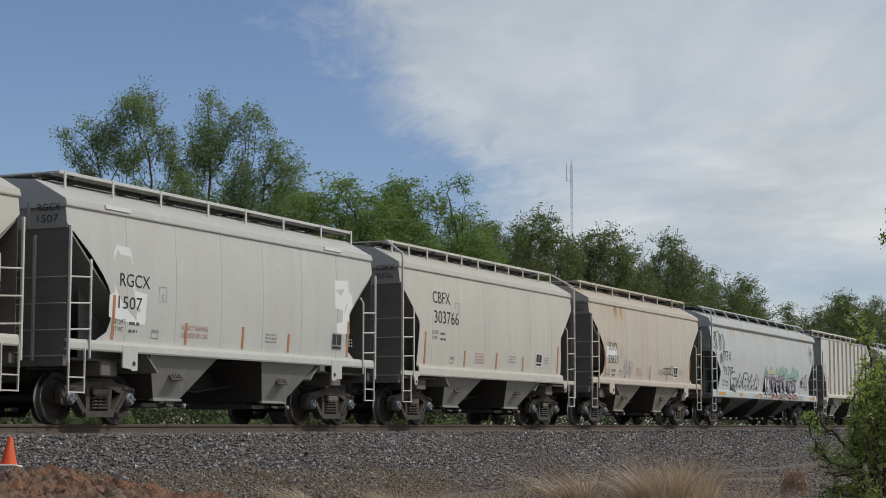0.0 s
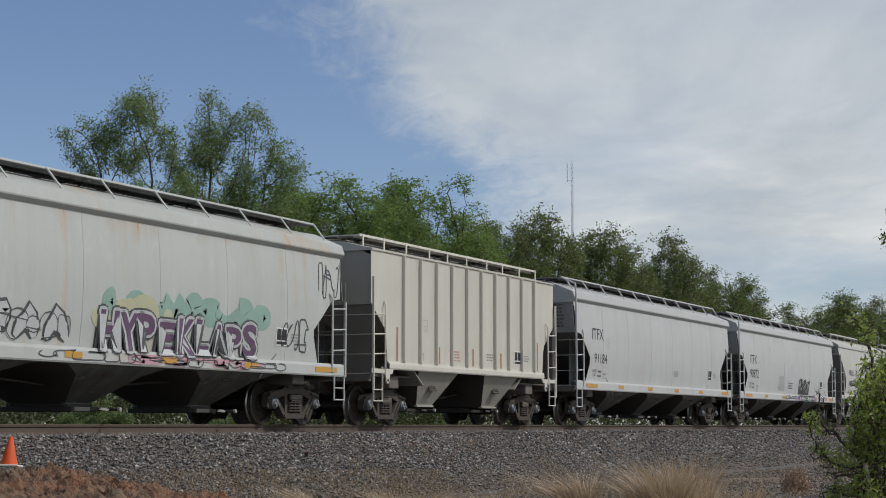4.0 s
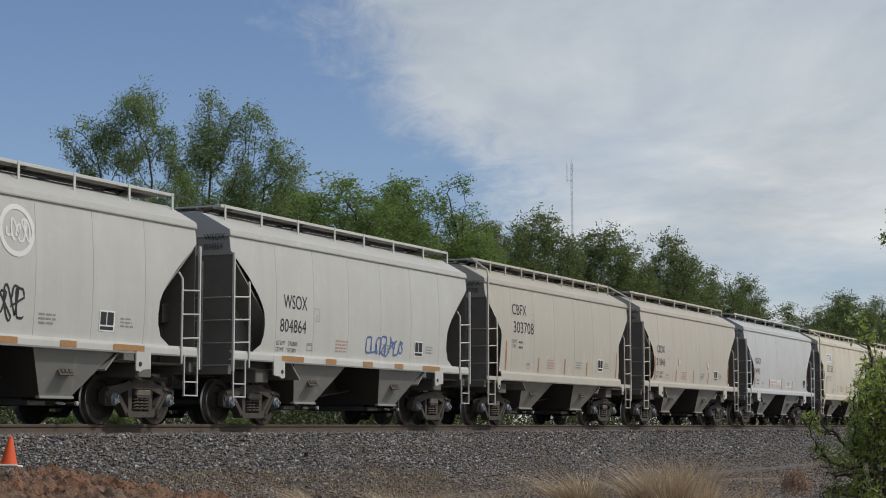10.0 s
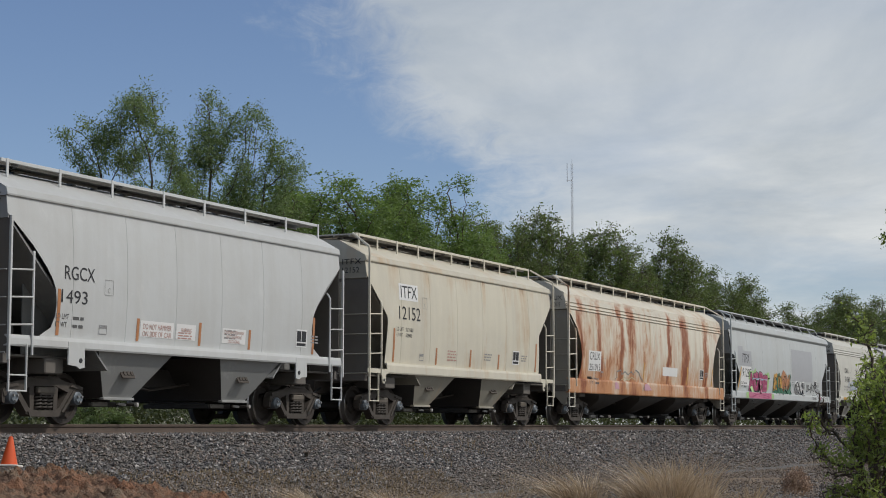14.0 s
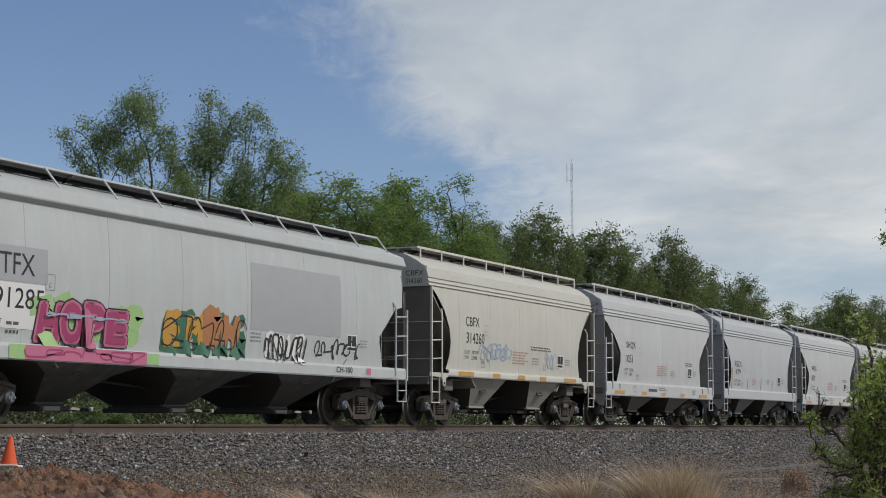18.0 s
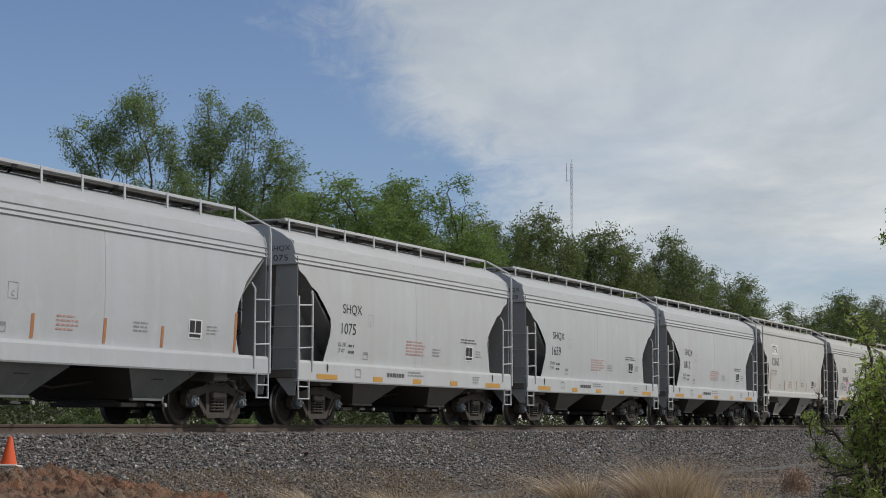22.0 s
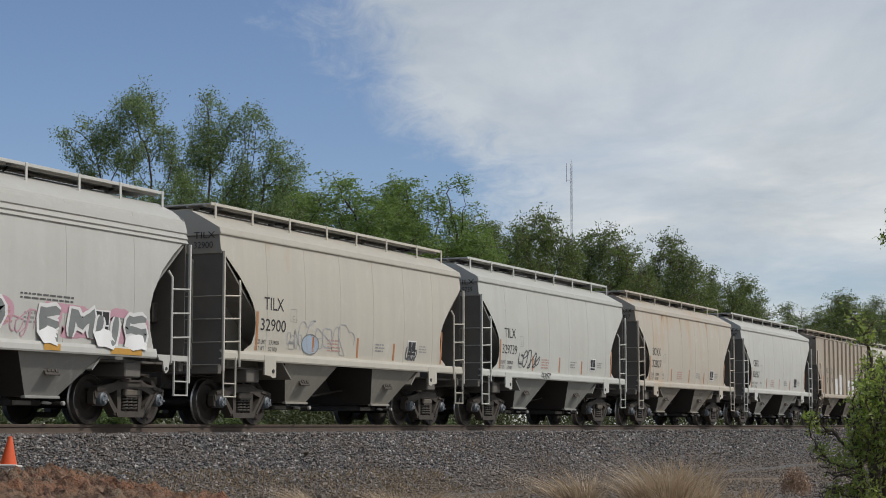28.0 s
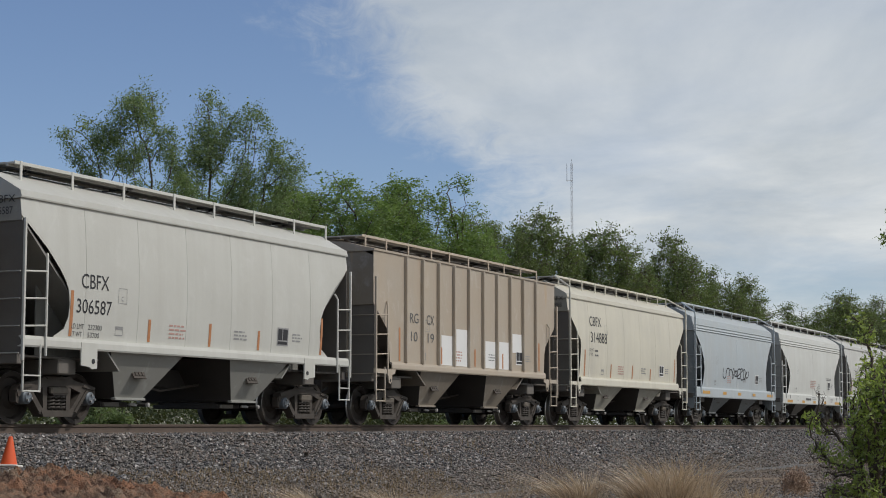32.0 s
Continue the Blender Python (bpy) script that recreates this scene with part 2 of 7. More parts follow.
M_mast = plain("mast_galvanised", (0.42, 0.43, 0.45), 0.55, 0.5, 0.1)


def leafy(name, dark, lite, glow=0.35, tint=(1.5, 1.6, 0.7, 1)):
    def fill(n, b):
        geo = n.add("ShaderNodeNewGeometry")
        at = n.add("ShaderNodeTexCoord").outputs["Object"]
        mixv = n.math("ADD", n.math("MULTIPLY", geo.outputs["Random Per Island"], 0.6), n.math("MULTIPLY", n.noise(at, 0.35, 3), 0.4))
        c = n.mix(mixv, (*dark, 1), (*lite, 1))
        setin(n, b, Base_Color=c, Roughness=0.5, Specular_IOR_Level=0.3)
        t = n.add("ShaderNodeBsdfTranslucent", (n.mix(1.0, c, tint, "MULTIPLY"),))
        out = [x for x in n.tree.nodes if x.bl_idname == "ShaderNodeOutputMaterial"][0]
        n.tree.links.new(n.add("ShaderNodeMixShader", (glow, b.outputs[0], t)).outputs[0], out.inputs[0])
    return material(name, fill)


M_leaf = leafy("elm_leaves", (0.088, 0.130, 0.060), (0.26, 0.325, 0.160), 0.45, (1.35, 1.45, 0.85, 1))
M_leaf_mid = leafy("fresh_elm_leaves", (0.076, 0.120, 0.044), (0.25, 0.33, 0.13), 0.45, (1.35, 1.5, 0.8, 1))
M_leaf_far = leafy("far_leaves", (0.078, 0.110, 0.048), (0.20, 0.245, 0.115), 0.38)
M_bush = leafy("bush_leaves", (0.18, 0.235, 0.08), (0.42, 0.49, 0.20), 0.5)
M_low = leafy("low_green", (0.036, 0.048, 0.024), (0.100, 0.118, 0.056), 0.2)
M_straw = leafy("dry_grass", (0.25, 0.19, 0.125), (0.76, 0.64, 0.48), 0.25, (1.15, 1.05, 0.95, 1))
M_brown_weed = leafy("brown_dead_weed", (0.17, 0.125, 0.075), (0.42, 0.32, 0.20), 0.2, (1.1, 1.05, 0.8, 1))
M_weed = leafy("dry_weed", (0.25, 0.17, 0.12), (0.48, 0.36, 0.27), 0.2, (1.1, 1.0, 0.9, 1))


def fill_ground(n, b):
    at = n.add("ShaderNodeTexCoord").outputs["Object"]
    a, f, g = n.noise(at, 0.5, 6, 0.6), n.noise(at, 6.0, 6, 0.65), n.noise(at, 45.0, 4)
    c = n.mix(n.ramp(a, [(0.4, 0.0), (0.62, 1.0)]), (0.17, 0.115, 0.075, 1), (0.12, 0.105, 0.06, 1))
    c = n.mix(n.math("MULTIPLY", f, 0.6), c, (0.22, 0.165, 0.11, 1))
    setin(n, b, Base_Color=c, Roughness=0.95)
    bumped(n, b, n.math("ADD", f, n.math("MULTIPLY", g, 0.4)), 0.7, 0.06)


M_ground = material("dry_earth", fill_ground)


def fill_redsoil(n, b):
    at = n.add("ShaderNodeTexCoord").outputs["Object"]
    a, f, g = n.noise(at, 1.6, 6, 0.6), n.noise(at, 9.0, 6, 0.65), n.noise(at, 50.0, 4)
    c = n.mix(n.ramp(n.math("ADD", n.math("MULTIPLY", a, 0.6), n.math("MULTIPLY", f, 0.4)), [(0.44, 0.0), (0.58, 1.0)]), (0.31, 0.155, 0.088, 1), (0.25, 0.185, 0.13, 1))
    c = n.mix(n.ramp(n.noise(at, 4.5, 5, 0.7), [(0.47, 0.0), (0.60, 0.9)]), c, (0.105, 0.055, 0.035, 1))
    setin(n, b, Base_Color=c, Roughness=0.95)
    bumped(n, b, n.math("ADD", f, n.math("MULTIPLY", g, 0.7)), 1.0, 0.08)


M_soil = material("red_soil", fill_redsoil)


def fill_stone(n, b):
    geo = n.add("ShaderNodeNewGeometry")
    at = n.add("ShaderNodeTexCoord").outputs["Object"]
    c = n.ramp(geo.outputs["Random Per Island"], [(0.0, (0.048, 0.049, 0.053, 1)), (0.22, (0.100, 0.100, 0.107, 1)), (0.42, (0.140, 0.130, 0.122, 1)), (0.58, (0.152, 0.154, 0.162, 1)), (0.74, (0.215, 0.158, 0.130, 1)), (0.88, (0.27, 0.26, 0.25, 1)), (1.0, (0.48, 0.46, 0.44, 1))])
    c = n.mix(n.math("MULTIPLY", n.ramp(n.noise(at, 0.7, 5), [(0.4, 0.0), (0.75, 1.0)]), 0.5), c, (0.145, 0.112, 0.085, 1))
    # dust and soil blown over the foot of the slope
    foot = n.add("ShaderNodeMapRange", {"Value": n.math("ADD", n.add("ShaderNodeSeparateXYZ", (at,)).outputs[1], n.math("MULTIPLY", n.noise(at, 0.9, 5), 2.2)), "From Min": TRACK_Y - 1.9, "From Max": TRACK_Y - 3.4, "To Max": 0.65}).outputs[0]
    c = n.mix(foot, c, (0.20, 0.155, 0.115, 1))
    setin(n, b, Base_Color=c, Roughness=0.85)
    bumped(n, b, n.noise(at, 60.0, 3), 0.4, 0.005)


M_stone = material("crushed_stone", fill_stone)


def fill_bed(n, b):
    at = n.add("ShaderNodeTexCoord").outputs["Object"]
    v = n.add("ShaderNodeTexVoronoi", {"Vector": at, "Scale": 17.0})
    c = n.ramp(n.add("ShaderNodeSeparateColor", (v.outputs["Color"],)).outputs[0], [(0.0, (0.035, 0.035, 0.037, 1)), (0.5, (0.085, 0.08, 0.078, 1)), (1.0, (0.2, 0.185, 0.17, 1))])
    setin(n, b, Base_Color=c, Roughness=0.9)
    bumped(n, b, n.math("SUBTRACT", 1.0, v.outputs["Distance"]), 1.0, 0.03)


M_bed = material("ballast_bed", fill_bed)
# ---- mesh helpers ----
class Geo:
    """Collects vertices and faces for one mesh; each face carries a material slot."""

    def __init__(self):
        self.v, self.f, self.m = [], [], []

    def face(self, idx, m=0):
        self.f.append(tuple(idx))
        self.m.append(m)

    def box(self, x0, x1, y0, y1, z0, z1, m=0, c=0.0):
        if c <= 0:
            b = len(self.v)
            self.v += [(x, y, z) for x in (x0, x1) for y in (y0, y1) for z in (z0, z1)]
            for q in ((0, 1, 3, 2), (4, 6, 7, 5), (0, 4, 5, 1), (2, 3, 7, 6), (0, 2, 6, 4), (1, 5, 7, 3)):
                self.face([b + i for i in q], m)
            return self
        # chamfered box: three vertices at each corner
        lo, hi, at = (x0, y0, z0), (x1, y1, z1), {}
        for s in ((a, b_, d) for a in (0, 1) for b_ in (0, 1) for d in (0, 1)):
            for ax in range(3):
                p = [(hi[k] if s[k] else lo[k]) + (0 if k == ax else (-c if s[k] else c)) for k in range(3)]
                at[s, ax] = len(self.v)
                self.v.append(tuple(p))
        for ax in range(3):
            u, w = [(1, 2), (2, 0), (0, 1)][ax]
            for side in (0, 1):
                ring = []
                for a, b_ in ((0, 0), (1, 0), (1, 1), (0, 1)):
                    s = [0, 0, 0]
                    s[ax], s[u], s[w] = side, a, b_
                    ring.append(at[tuple(s), ax])
                self.face(ring if side else ring[::-1], m)
            for a in (0, 1):
                for b_ in (0, 1):
                    s0, s1 = [0, 0, 0], [0, 0, 0]
                    s0[u] = s1[u] = a
                    s0[w] = s1[w] = b_
                    s1[ax] = 1
                    s0, s1 = tuple(s0), tuple(s1)
                    q = [at[s0, u], at[s1, u], at[s1, w], at[s0, w]]
                    self.face(q if a != b_ else q[::-1], m)
        for s in ((a, b_, d) for a in (0, 1) for b_ in (0, 1) for d in (0, 1)):
            q = [at[s, 0], at[s, 1], at[s, 2]]
            self.face(q if sum(s) % 2 else q[::-1], m)
        return self

    def prism(self, poly, a, b_, axis="y", m=0):
        """A polygon extruded from a to b_ along an axis. poly: (x, z) for y, (y, z) for x, (x, y) for z."""
        def put(p, t):
            return {"y": (p[0], t, p[1]), "x": (t, p[0], p[1]), "z": (p[0], p[1], t)}[axis]
        n, base = len(poly), len(self.v)
        self.v += [put(p, a) for p in poly] + [put(p, b_) for p in poly]
        self.face([base + i for i in range(n)], m)
        self.face([base + n + i for i in reversed(range(n))], m)
        for i in range(n):
            j = (i + 1) % n
            self.face([base + j, base + i, base + n + i, base + n + j], m)
        return self

    def tube(self, pts, r, n=6, m=0, caps=True):
        """A round bar along a polyline; r is one radius or one for each point."""
        pts = [Vector(p) for p in pts]
        rs = r if hasattr(r, "__len__") else [r] * len(pts)
        base, side = len(self.v), None
        for i, p in enumerate(pts):
            d = (pts[min(i + 1, len(pts) - 1)] - pts[max(i - 1, 0)]).normalized()
            if side is None:
                side = d.orthogonal().normalized()
            side = (side - d * side.dot(d)).normalized()
            up = d.cross(side)
            for k in range(n):
                a = 2 * math.pi * k / n
                self.v.append(tuple(p + (side * math.cos(a) + up * math.sin(a)) * rs[i]))
        for i in range(len(pts) - 1):
            for k in range(n):
                a, b_ = base + i * n + k, base + i * n + (k + 1) % n
                self.face((a, b_, b_ + n, a + n), m)
        if caps:
            self.face([base + k for k in reversed(range(n))], m)
            self.face([base + (len(pts) - 1) * n + k for k in range(n)], m)
        return self

    def lathe(self, prof, n=28, m=None, at=(0, 0, 0)):
        """prof: (y, radius) turned round the y axis; m: a material slot for each band."""
        base = len(self.v)
        for y, r in prof:
            for k in range(n):
                a = 2 * math.pi * k / n
                self.v.append((at[0] + r * math.cos(a), at[1] + y, at[2] + r * math.sin(a)))
        for i in range(len(prof) - 1):
            for k in range(n):
                a, b_ = base + i * n + k, base + i * n + (k + 1) % n
                self.face((a, a + n, b_ + n, b_), m[i] if m else 0)
        self.face([base + k for k in range(n)], m[0] if m else 0)
        self.face([base + (len(prof) - 1) * n + k for k in reversed(range(n))], m[-1] if m else 0)
        return self

    def plate(self, rows, thick, m=0):
        """A bent sheet from rows of outer points (seen from -y), thickened towards +y."""
        h, w, base = len(rows), len(rows[0]), len(self.v)
        for off in (0, thick):
            for row in rows:
                self.v += [(x, y + off, z) for x, y, z in row]
        k = h * w
        for i in range(h - 1):
            for j in range(w - 1):
                a = base + i * w + j
                self.face((a, a + 1, a + w + 1, a + w), m)
                self.face((a + k, a + k + w, a + k + w + 1, a + k + 1), m)
        rim = [base + j for j in range(w)] + [base + i * w + w - 1 for i in range(1, h)] + [base + (h - 1) * w + j for j in range(w - 2, -1, -1)] + [base + i * w for i in range(h - 2, 0, -1)]
        for i, a in enumerate(rim):
            b_ = rim[(i + 1) % len(rim)]
            self.face((b_, a, a + k, b_ + k), m)
        return self

    def flipped(self, x=False, y=False):
        """A mirror image in x or in y."""
        g = Geo()
        g.v = [(-a if x else a, -b_ if y else b_, c) for a, b_, c in self.v]
        g.f = [f[::-1] for f in self.f] if x != y else list(self.f)
        g.m = list(self.m)
        return g

    def moved(self, dx, dy=0, dz=0):
        self.v = [(a + dx, b_ + dy, c + dz) for a, b_, c in self.v]
        return self

    def join(self, other):
        b = len(self.v)
        self.v += other.v
        self.f += [tuple(i + b for i in f) for f in other.f]
        self.m += other.m
        return self

    def mesh(self, name, mats, angle=35):
        me = bpy.data.meshes.new(name)
        me.from_pydata(self.v, [], self.f)
        for mat in mats:
            me.materials.append(mat)
        me.polygons.foreach_set("material_index", self.m)
        me.polygons.foreach_set("use_smooth", [True] * len(self.f))
        me.set_sharp_from_angle(angle=radians(angle))
        return me


def mesh_np(name, verts, tris, mats, smooth=False):
    """A triangle mesh from numpy arrays."""
    me = bpy.data.meshes.new(name)
    me.vertices.add(len(verts))
    me.vertices.foreach_set("co", np.asarray(verts, np.float32).ravel())
    me.loops.add(len(tris) * 3)
    me.loops.foreach_set("vertex_index", np.asarray(tris, np.int32).ravel())
    me.polygons.add(len(tris))
    me.polygons.foreach_set("loop_start", np.arange(0, len(tris) * 3, 3, dtype=np.int32))
    me.polygons.foreach_set("use_smooth", np.full(len(tris), smooth))
    for m in mats:
        me.materials.append(m)
    me.update(calc_edges=True)
    me.validate()
    return me


def part(name, data, mats, parent, label="", at=None, colour=None):
    """Links a Geo or a mesh as one mesh object under a thing or a part."""
    if isinstance(data, Geo):
        data = data.mesh(name, mats if isinstance(mats, (list, tuple)) else [mats])
    ob = new(name, data)
    ob.parent = parent
    if at is not None:
        ob.location = at
    if colour is not None:
        ob.color = colour
    if label:
        tagged(ob, label)
    return ob


KEEP = {}


def kept(key, build, mats):
    """A mesh that alike parts share, built once."""
    if key not in KEEP:
        KEEP[key] = build().mesh(key[0] if isinstance(key, tuple) else key, mats if isinstance(mats, (list, tuple)) else [mats])
    return KEEP[key]


# ---- the train ----
class Style:
    """The shape of one kind of hopper car; x runs from the leading end of its sill."""

    def __init__(self, length, cut, sill, sill_in=0.0, bays=2, bay_step=4.0, eave="plain", rail="post", ribs=0, seams=7, trucks=1.55, posts=10, half=1.6, hang=True):
        self.length, self.cut, self.sill, self.sill_in, self.bays, self.bay_step = length, cut, sill, sill_in, bays, bay_step
        self.eave, self.rail, self.ribs, self.seams, self.trucks, self.posts, self.half, self.hang = eave, rail, ribs, seams, trucks, posts, half, hang
        self.top = 4.09 if ribs else 3.9

    def edge(self, z):
        """How far the side sheet stands back from the end at height z."""
        c = self.cut
        if z >= c[0][1]:
            return c[0][0]
        for (xa, za), (xb, zb) in zip(c, c[1:]):
            if zb <= z <= za:
                return xa + (xb - xa) * (za - z) / max(za - zb, 1e-6)
        return c[-1][0]

    def depth(self, z):
        """Half the width of the body at height z."""
        u = (z - 2.5) / 1.5
        return self.half - (0.125 if self.length > 13 else 0.105) * u * u if not self.ribs else self.half - 0.03


ROUND = [(0.0, 3.50), (0.10, 3.42), (0.66, 3.0), (1.02, 2.66), (1.18, 2.47), (1.27, 2.31), (1.31, 2.06), (1.29, 1.85), (1.19, 1.64), (0.92, 1.50)]
ANGLE = [(0.0, 3.50), (0.06, 3.40), (1.0, 2.55), (1.03, 2.40), (0.98, 1.95), (0.95, 1.48)]
HEXA = [(0.0, 3.80), (0.10, 3.6), (0.18, 2.80), (0.54, 2.74), (1.34, 2.05), (1.33, 1.90), (1.07, 1.34)]
STEP = [(0.0, 3.75), (0.03, 3.59), (0.15, 3.31), (0.39, 3.20), (0.64, 3.0), (0.89, 2.90), (1.28, 2.56), (1.50, 2.34), (1.53, 2.15), (1.50, 1.95), (1.28, 1.40)]
SWEEP = [(0.0, 3.75), (0.15, 3.45), (0.45, 3.25), (0.85, 2.9), (1.15, 2.45), (1.25, 2.1), (1.2, 1.75), (1.05, 1.42)]
TALL = [(0.0, 2.85), (0.04, 2.80), (0.72, 2.25), (0.80, 2.05), (0.86, 1.48)]

STYLES = {
    "standard": Style(11.5, ROUND, (1.29, 1.48), posts=8),
    "angular": Style(11.55, ANGLE, (1.20, 1.45), sill_in=0.93, rail="bent", posts=11),
    "long": Style(16.82, HEXA, (1.06, 1.34), bays=3, bay_step=4.0, eave="deep", rail="slant", seams=7, posts=11, trucks=1.75, hang=False),
    "centre": Style(11.7, STEP, (0.93, 1.38), eave="ribbed", rail="bent", seams=2, posts=9, trucks=1.7, hang=False),
    "sweep": Style(11.3, SWEEP, (1.02, 1.40), eave="ribbed", rail="bent", seams=2, posts=9, hang=False),
    "narrow": Style(11.6, SWEEP, (1.22, 1.40), sill_in=1.05, eave="ribbed", rail="post", seams=6, posts=9),
    "rusty": Style(16.4, SWEEP, (0.96, 1.40), bays=3, bay_step=3.9, eave="ribbed", rail="bent", seams=8, posts=13, trucks=1.75, hang=False),
    "ribbed": Style(11.5, TALL, (1.30, 1.48), sill_in=0.86, rail="post", ribs=9, seams=11, posts=10, half=1.6),
}


def side_panel(s, a, b_, first, last):
    """One welded panel of the side, from seam a to seam b_; the end panels follow the cut-out."""
    L, zs = s.length, sorted(set([s.sill[1] - 0.01, s.top] + [z for _, z in s.cut if s.sill[1] < z < 3.9] + [1.8, 2.1, 2.4, 2.7, 3.0, 3.3, 3.6]))
    rows = []
    for z in zs:
        e = s.edge(z)
        x0, x1 = (max(e, a) if first else a), (min(L - e, b_) if last else b_)
        y = -s.depth(z)
        xs = [x0] + ([x0 + 0.005] if not first else [x0 + 0.01]) + [(x0 + x1) / 2] + ([x1 - 0.005] if not last else [x1 - 0.01]) + [x1]
        rows.append([(x - L / 2, y + (0.009 if (k == 0 and not first) or (k == 4 and not last) else 0), z) for k, x in enumerate(xs)])
    return Geo().plate(rows, 0.012)


def roof_geo(s):
    L, g = s.length, Geo()
    e = s.depth(3.9)
    if s.eave == "ribbed":
        d = s.depth(3.5)
        side = [(d + 0.0, 3.45), (d + 0.034, 3.475), (d - 0.004, 3.54), (d + 0.024, 3.565), (d - 0.022, 3.65), (d + 0.006, 3.675), (e + 0.005, 3.84), (e - 0.03, 3.93), (1.22, 4.12), (0.85, 4.30)]
    elif s.eave == "deep":
        side = [(e - 0.004, 3.69), (e + 0.012, 3.71), (e + 0.105, 3.80), (e + 0.11, 3.83), (e + 0.04, 4.02), (e - 0.02, 4.05), (1.22, 4.15), (0.85, 4.31)]
    elif s.ribs:
        side = [(e + 0.0, 4.06), (e + 0.03, 4.07), (e + 0.03, 4.11), (e - 0.02, 4.12), (1.22, 4.19), (0.85, 4.29)]
    else:
        side = [(e + 0.0, 3.79), (e + 0.045, 3.80), (e + 0.05, 3.825), (e + 0.02, 3.93), (e - 0.01, 3.945), (1.22, 4.10), (0.85, 4.30)]
    prof = [(-y, z) for y, z in side] + [(0.0, 4.37)] + side[::-1]
    xs = [-L / 2 - 0.02, L / 2 + 0.02]
    for x in xs:
        g.v += [(x, y, z) for y, z in prof]
    n = len(prof)
    for i in range(n - 1):
        g.face((i, i + n, i + n + 1, i + 1))
    g.face(list(range(n)))
    g.face([n + i for i in reversed(range(n))])
    g.face((0, n - 1, 2 * n - 1, n))
    return g


def roof_mesh(kind, s):
    if ("roof", kind) not in KEEP:
        KEEP["roof", kind] = roof_geo(s).mesh("roof", [M_paint], 14)
    return KEEP["roof", kind]


def sill_mesh(kind, s, y):
    if ("sill", kind, y) not in KEEP:
        KEEP["sill", kind, y] = sill_geo(s).flipped(y=y).mesh("side_sill", [M_paint], 12)
    return KEEP["sill", kind, y]


def end_sheet(s):
    """The flat sheet that closes the top of the leading end, over the slope sheet."""
    x, zb = -s.length / 2 + s.cut[0][0] + 0.02, 2.78 if s.eave == "deep" else s.cut[1][1]
    g = Geo()
    poly = [(-s.depth(zb) + 0.015, zb), (s.depth(zb) - 0.015, zb), (s.depth(3.9) - 0.015, 3.95), (1.1, 4.15), (0.8, 4.2), (-0.8, 4.2), (-1.1, 4.15), (-s.depth(3.9) + 0.015, 3.95)]
    g.prism(poly, x, x + 0.02, "x")
    for y in (-0.72, 0.0, 0.72):
        g.box(x - 0.05, x, y - 0.03, y + 0.03, zb + 0.02, 3.9, 0, 0.008)
    return g


def slope_sheet(s):
    """The sheet that slopes from the end down to the first bay."""
    x0, z0 = -s.length / 2 + s.cut[0][0] + 0.03, s.cut[1][1]
    xa = -s.length / 2 + s.length / 2 - s.bay_step * (s.bays - 1) / 2 - 0.9
    pts = [(x0, z0), (xa, 0.95), (xa + 0.02, 0.95 + 0.03), (x0 + 0.03, z0 + 0.03)]
    w = s.half - 0.06
    g = Geo().prism(pts, -w, w, "y")
    for y in (-0.95, 0.95):  # stiffening webs under the slope
        k = 1.15
        zt = z0 - (z0 - 0.95) * k / (xa - x0)
        g.prism([(x0 + k, zt), (x0 + k, 1.2), (x0 + 2.4, 1.2), (x0 + 2.4, z0 - (z0 - 0.95) * 2.4 / (xa - x0))], y - 0.012, y + 0.012, "y")
    return g


def end_gusset(s):
    """The upright plate at the corner of the end, tapering below the sill."""
    x = -s.length / 2 + 0.05
    w = s.half - 0.02
    return Geo().prism([(-w, 3.62), (-w + 0.52, 3.62), (-w + 0.62, 1.1), (-w + 0.2, 0.62), (-w + 0.05, 0.62), (-w, 1.05)], x, x + 0.02, "x")


def end_plate(s):
    """The flat corner plate below the end sheet, behind the ladder."""
    x, w, zt = -s.length / 2 + 0.05, s.half - 0.03, s.cut[1][1] + 0.02
    return Geo().prism([(-w, zt), (-w + 1.0, zt), (-w + 1.0, 1.17), (-w, 1.17)], x, x + 0.015, "x")


def end_web(s):
    """The upright web on the centre line between the platform and the slope sheet."""
    x0, z0 = -s.length / 2 + s.cut[0][0] + 0.05, s.cut[1][1]
    xa = -s.bay_step * (s.bays - 1) / 2 - 0.9
    k = (z0 - 0.95) / (xa - x0)
    a = x0 + 0.55
    return Geo().prism([(a, 1.16), (xa - 0.25 / k, 1.16), (a, z0 - k * (a - x0) + 0.01)], -0.012, 0.012, "y")


def reservoir(s):
    x0 = -s.length / 2 + 0.95
    g = Geo().lathe([(-0.95, 0.05), (-0.93, 0.16), (-0.85, 0.21), (-0.1, 0.21), (-0.02, 0.16), (0.0, 0.05)], 14, None, (x0, 0.1, 1.62))
    g.box(x0 - 0.05, x0 + 0.05, -0.75, -0.68, 1.17, 1.45)
    g.box(x0 - 0.05, x0 + 0.05, -0.2, -0.13, 1.17, 1.45)
    g.tube([(x0 - 0.1, -0.6, 1.8), (x0 - 0.5, -0.9, 2.0), (x0 - 0.62, -1.0, 1.6), (x0 - 0.5, -0.8, 1.25)], 0.015, 5)
    return g


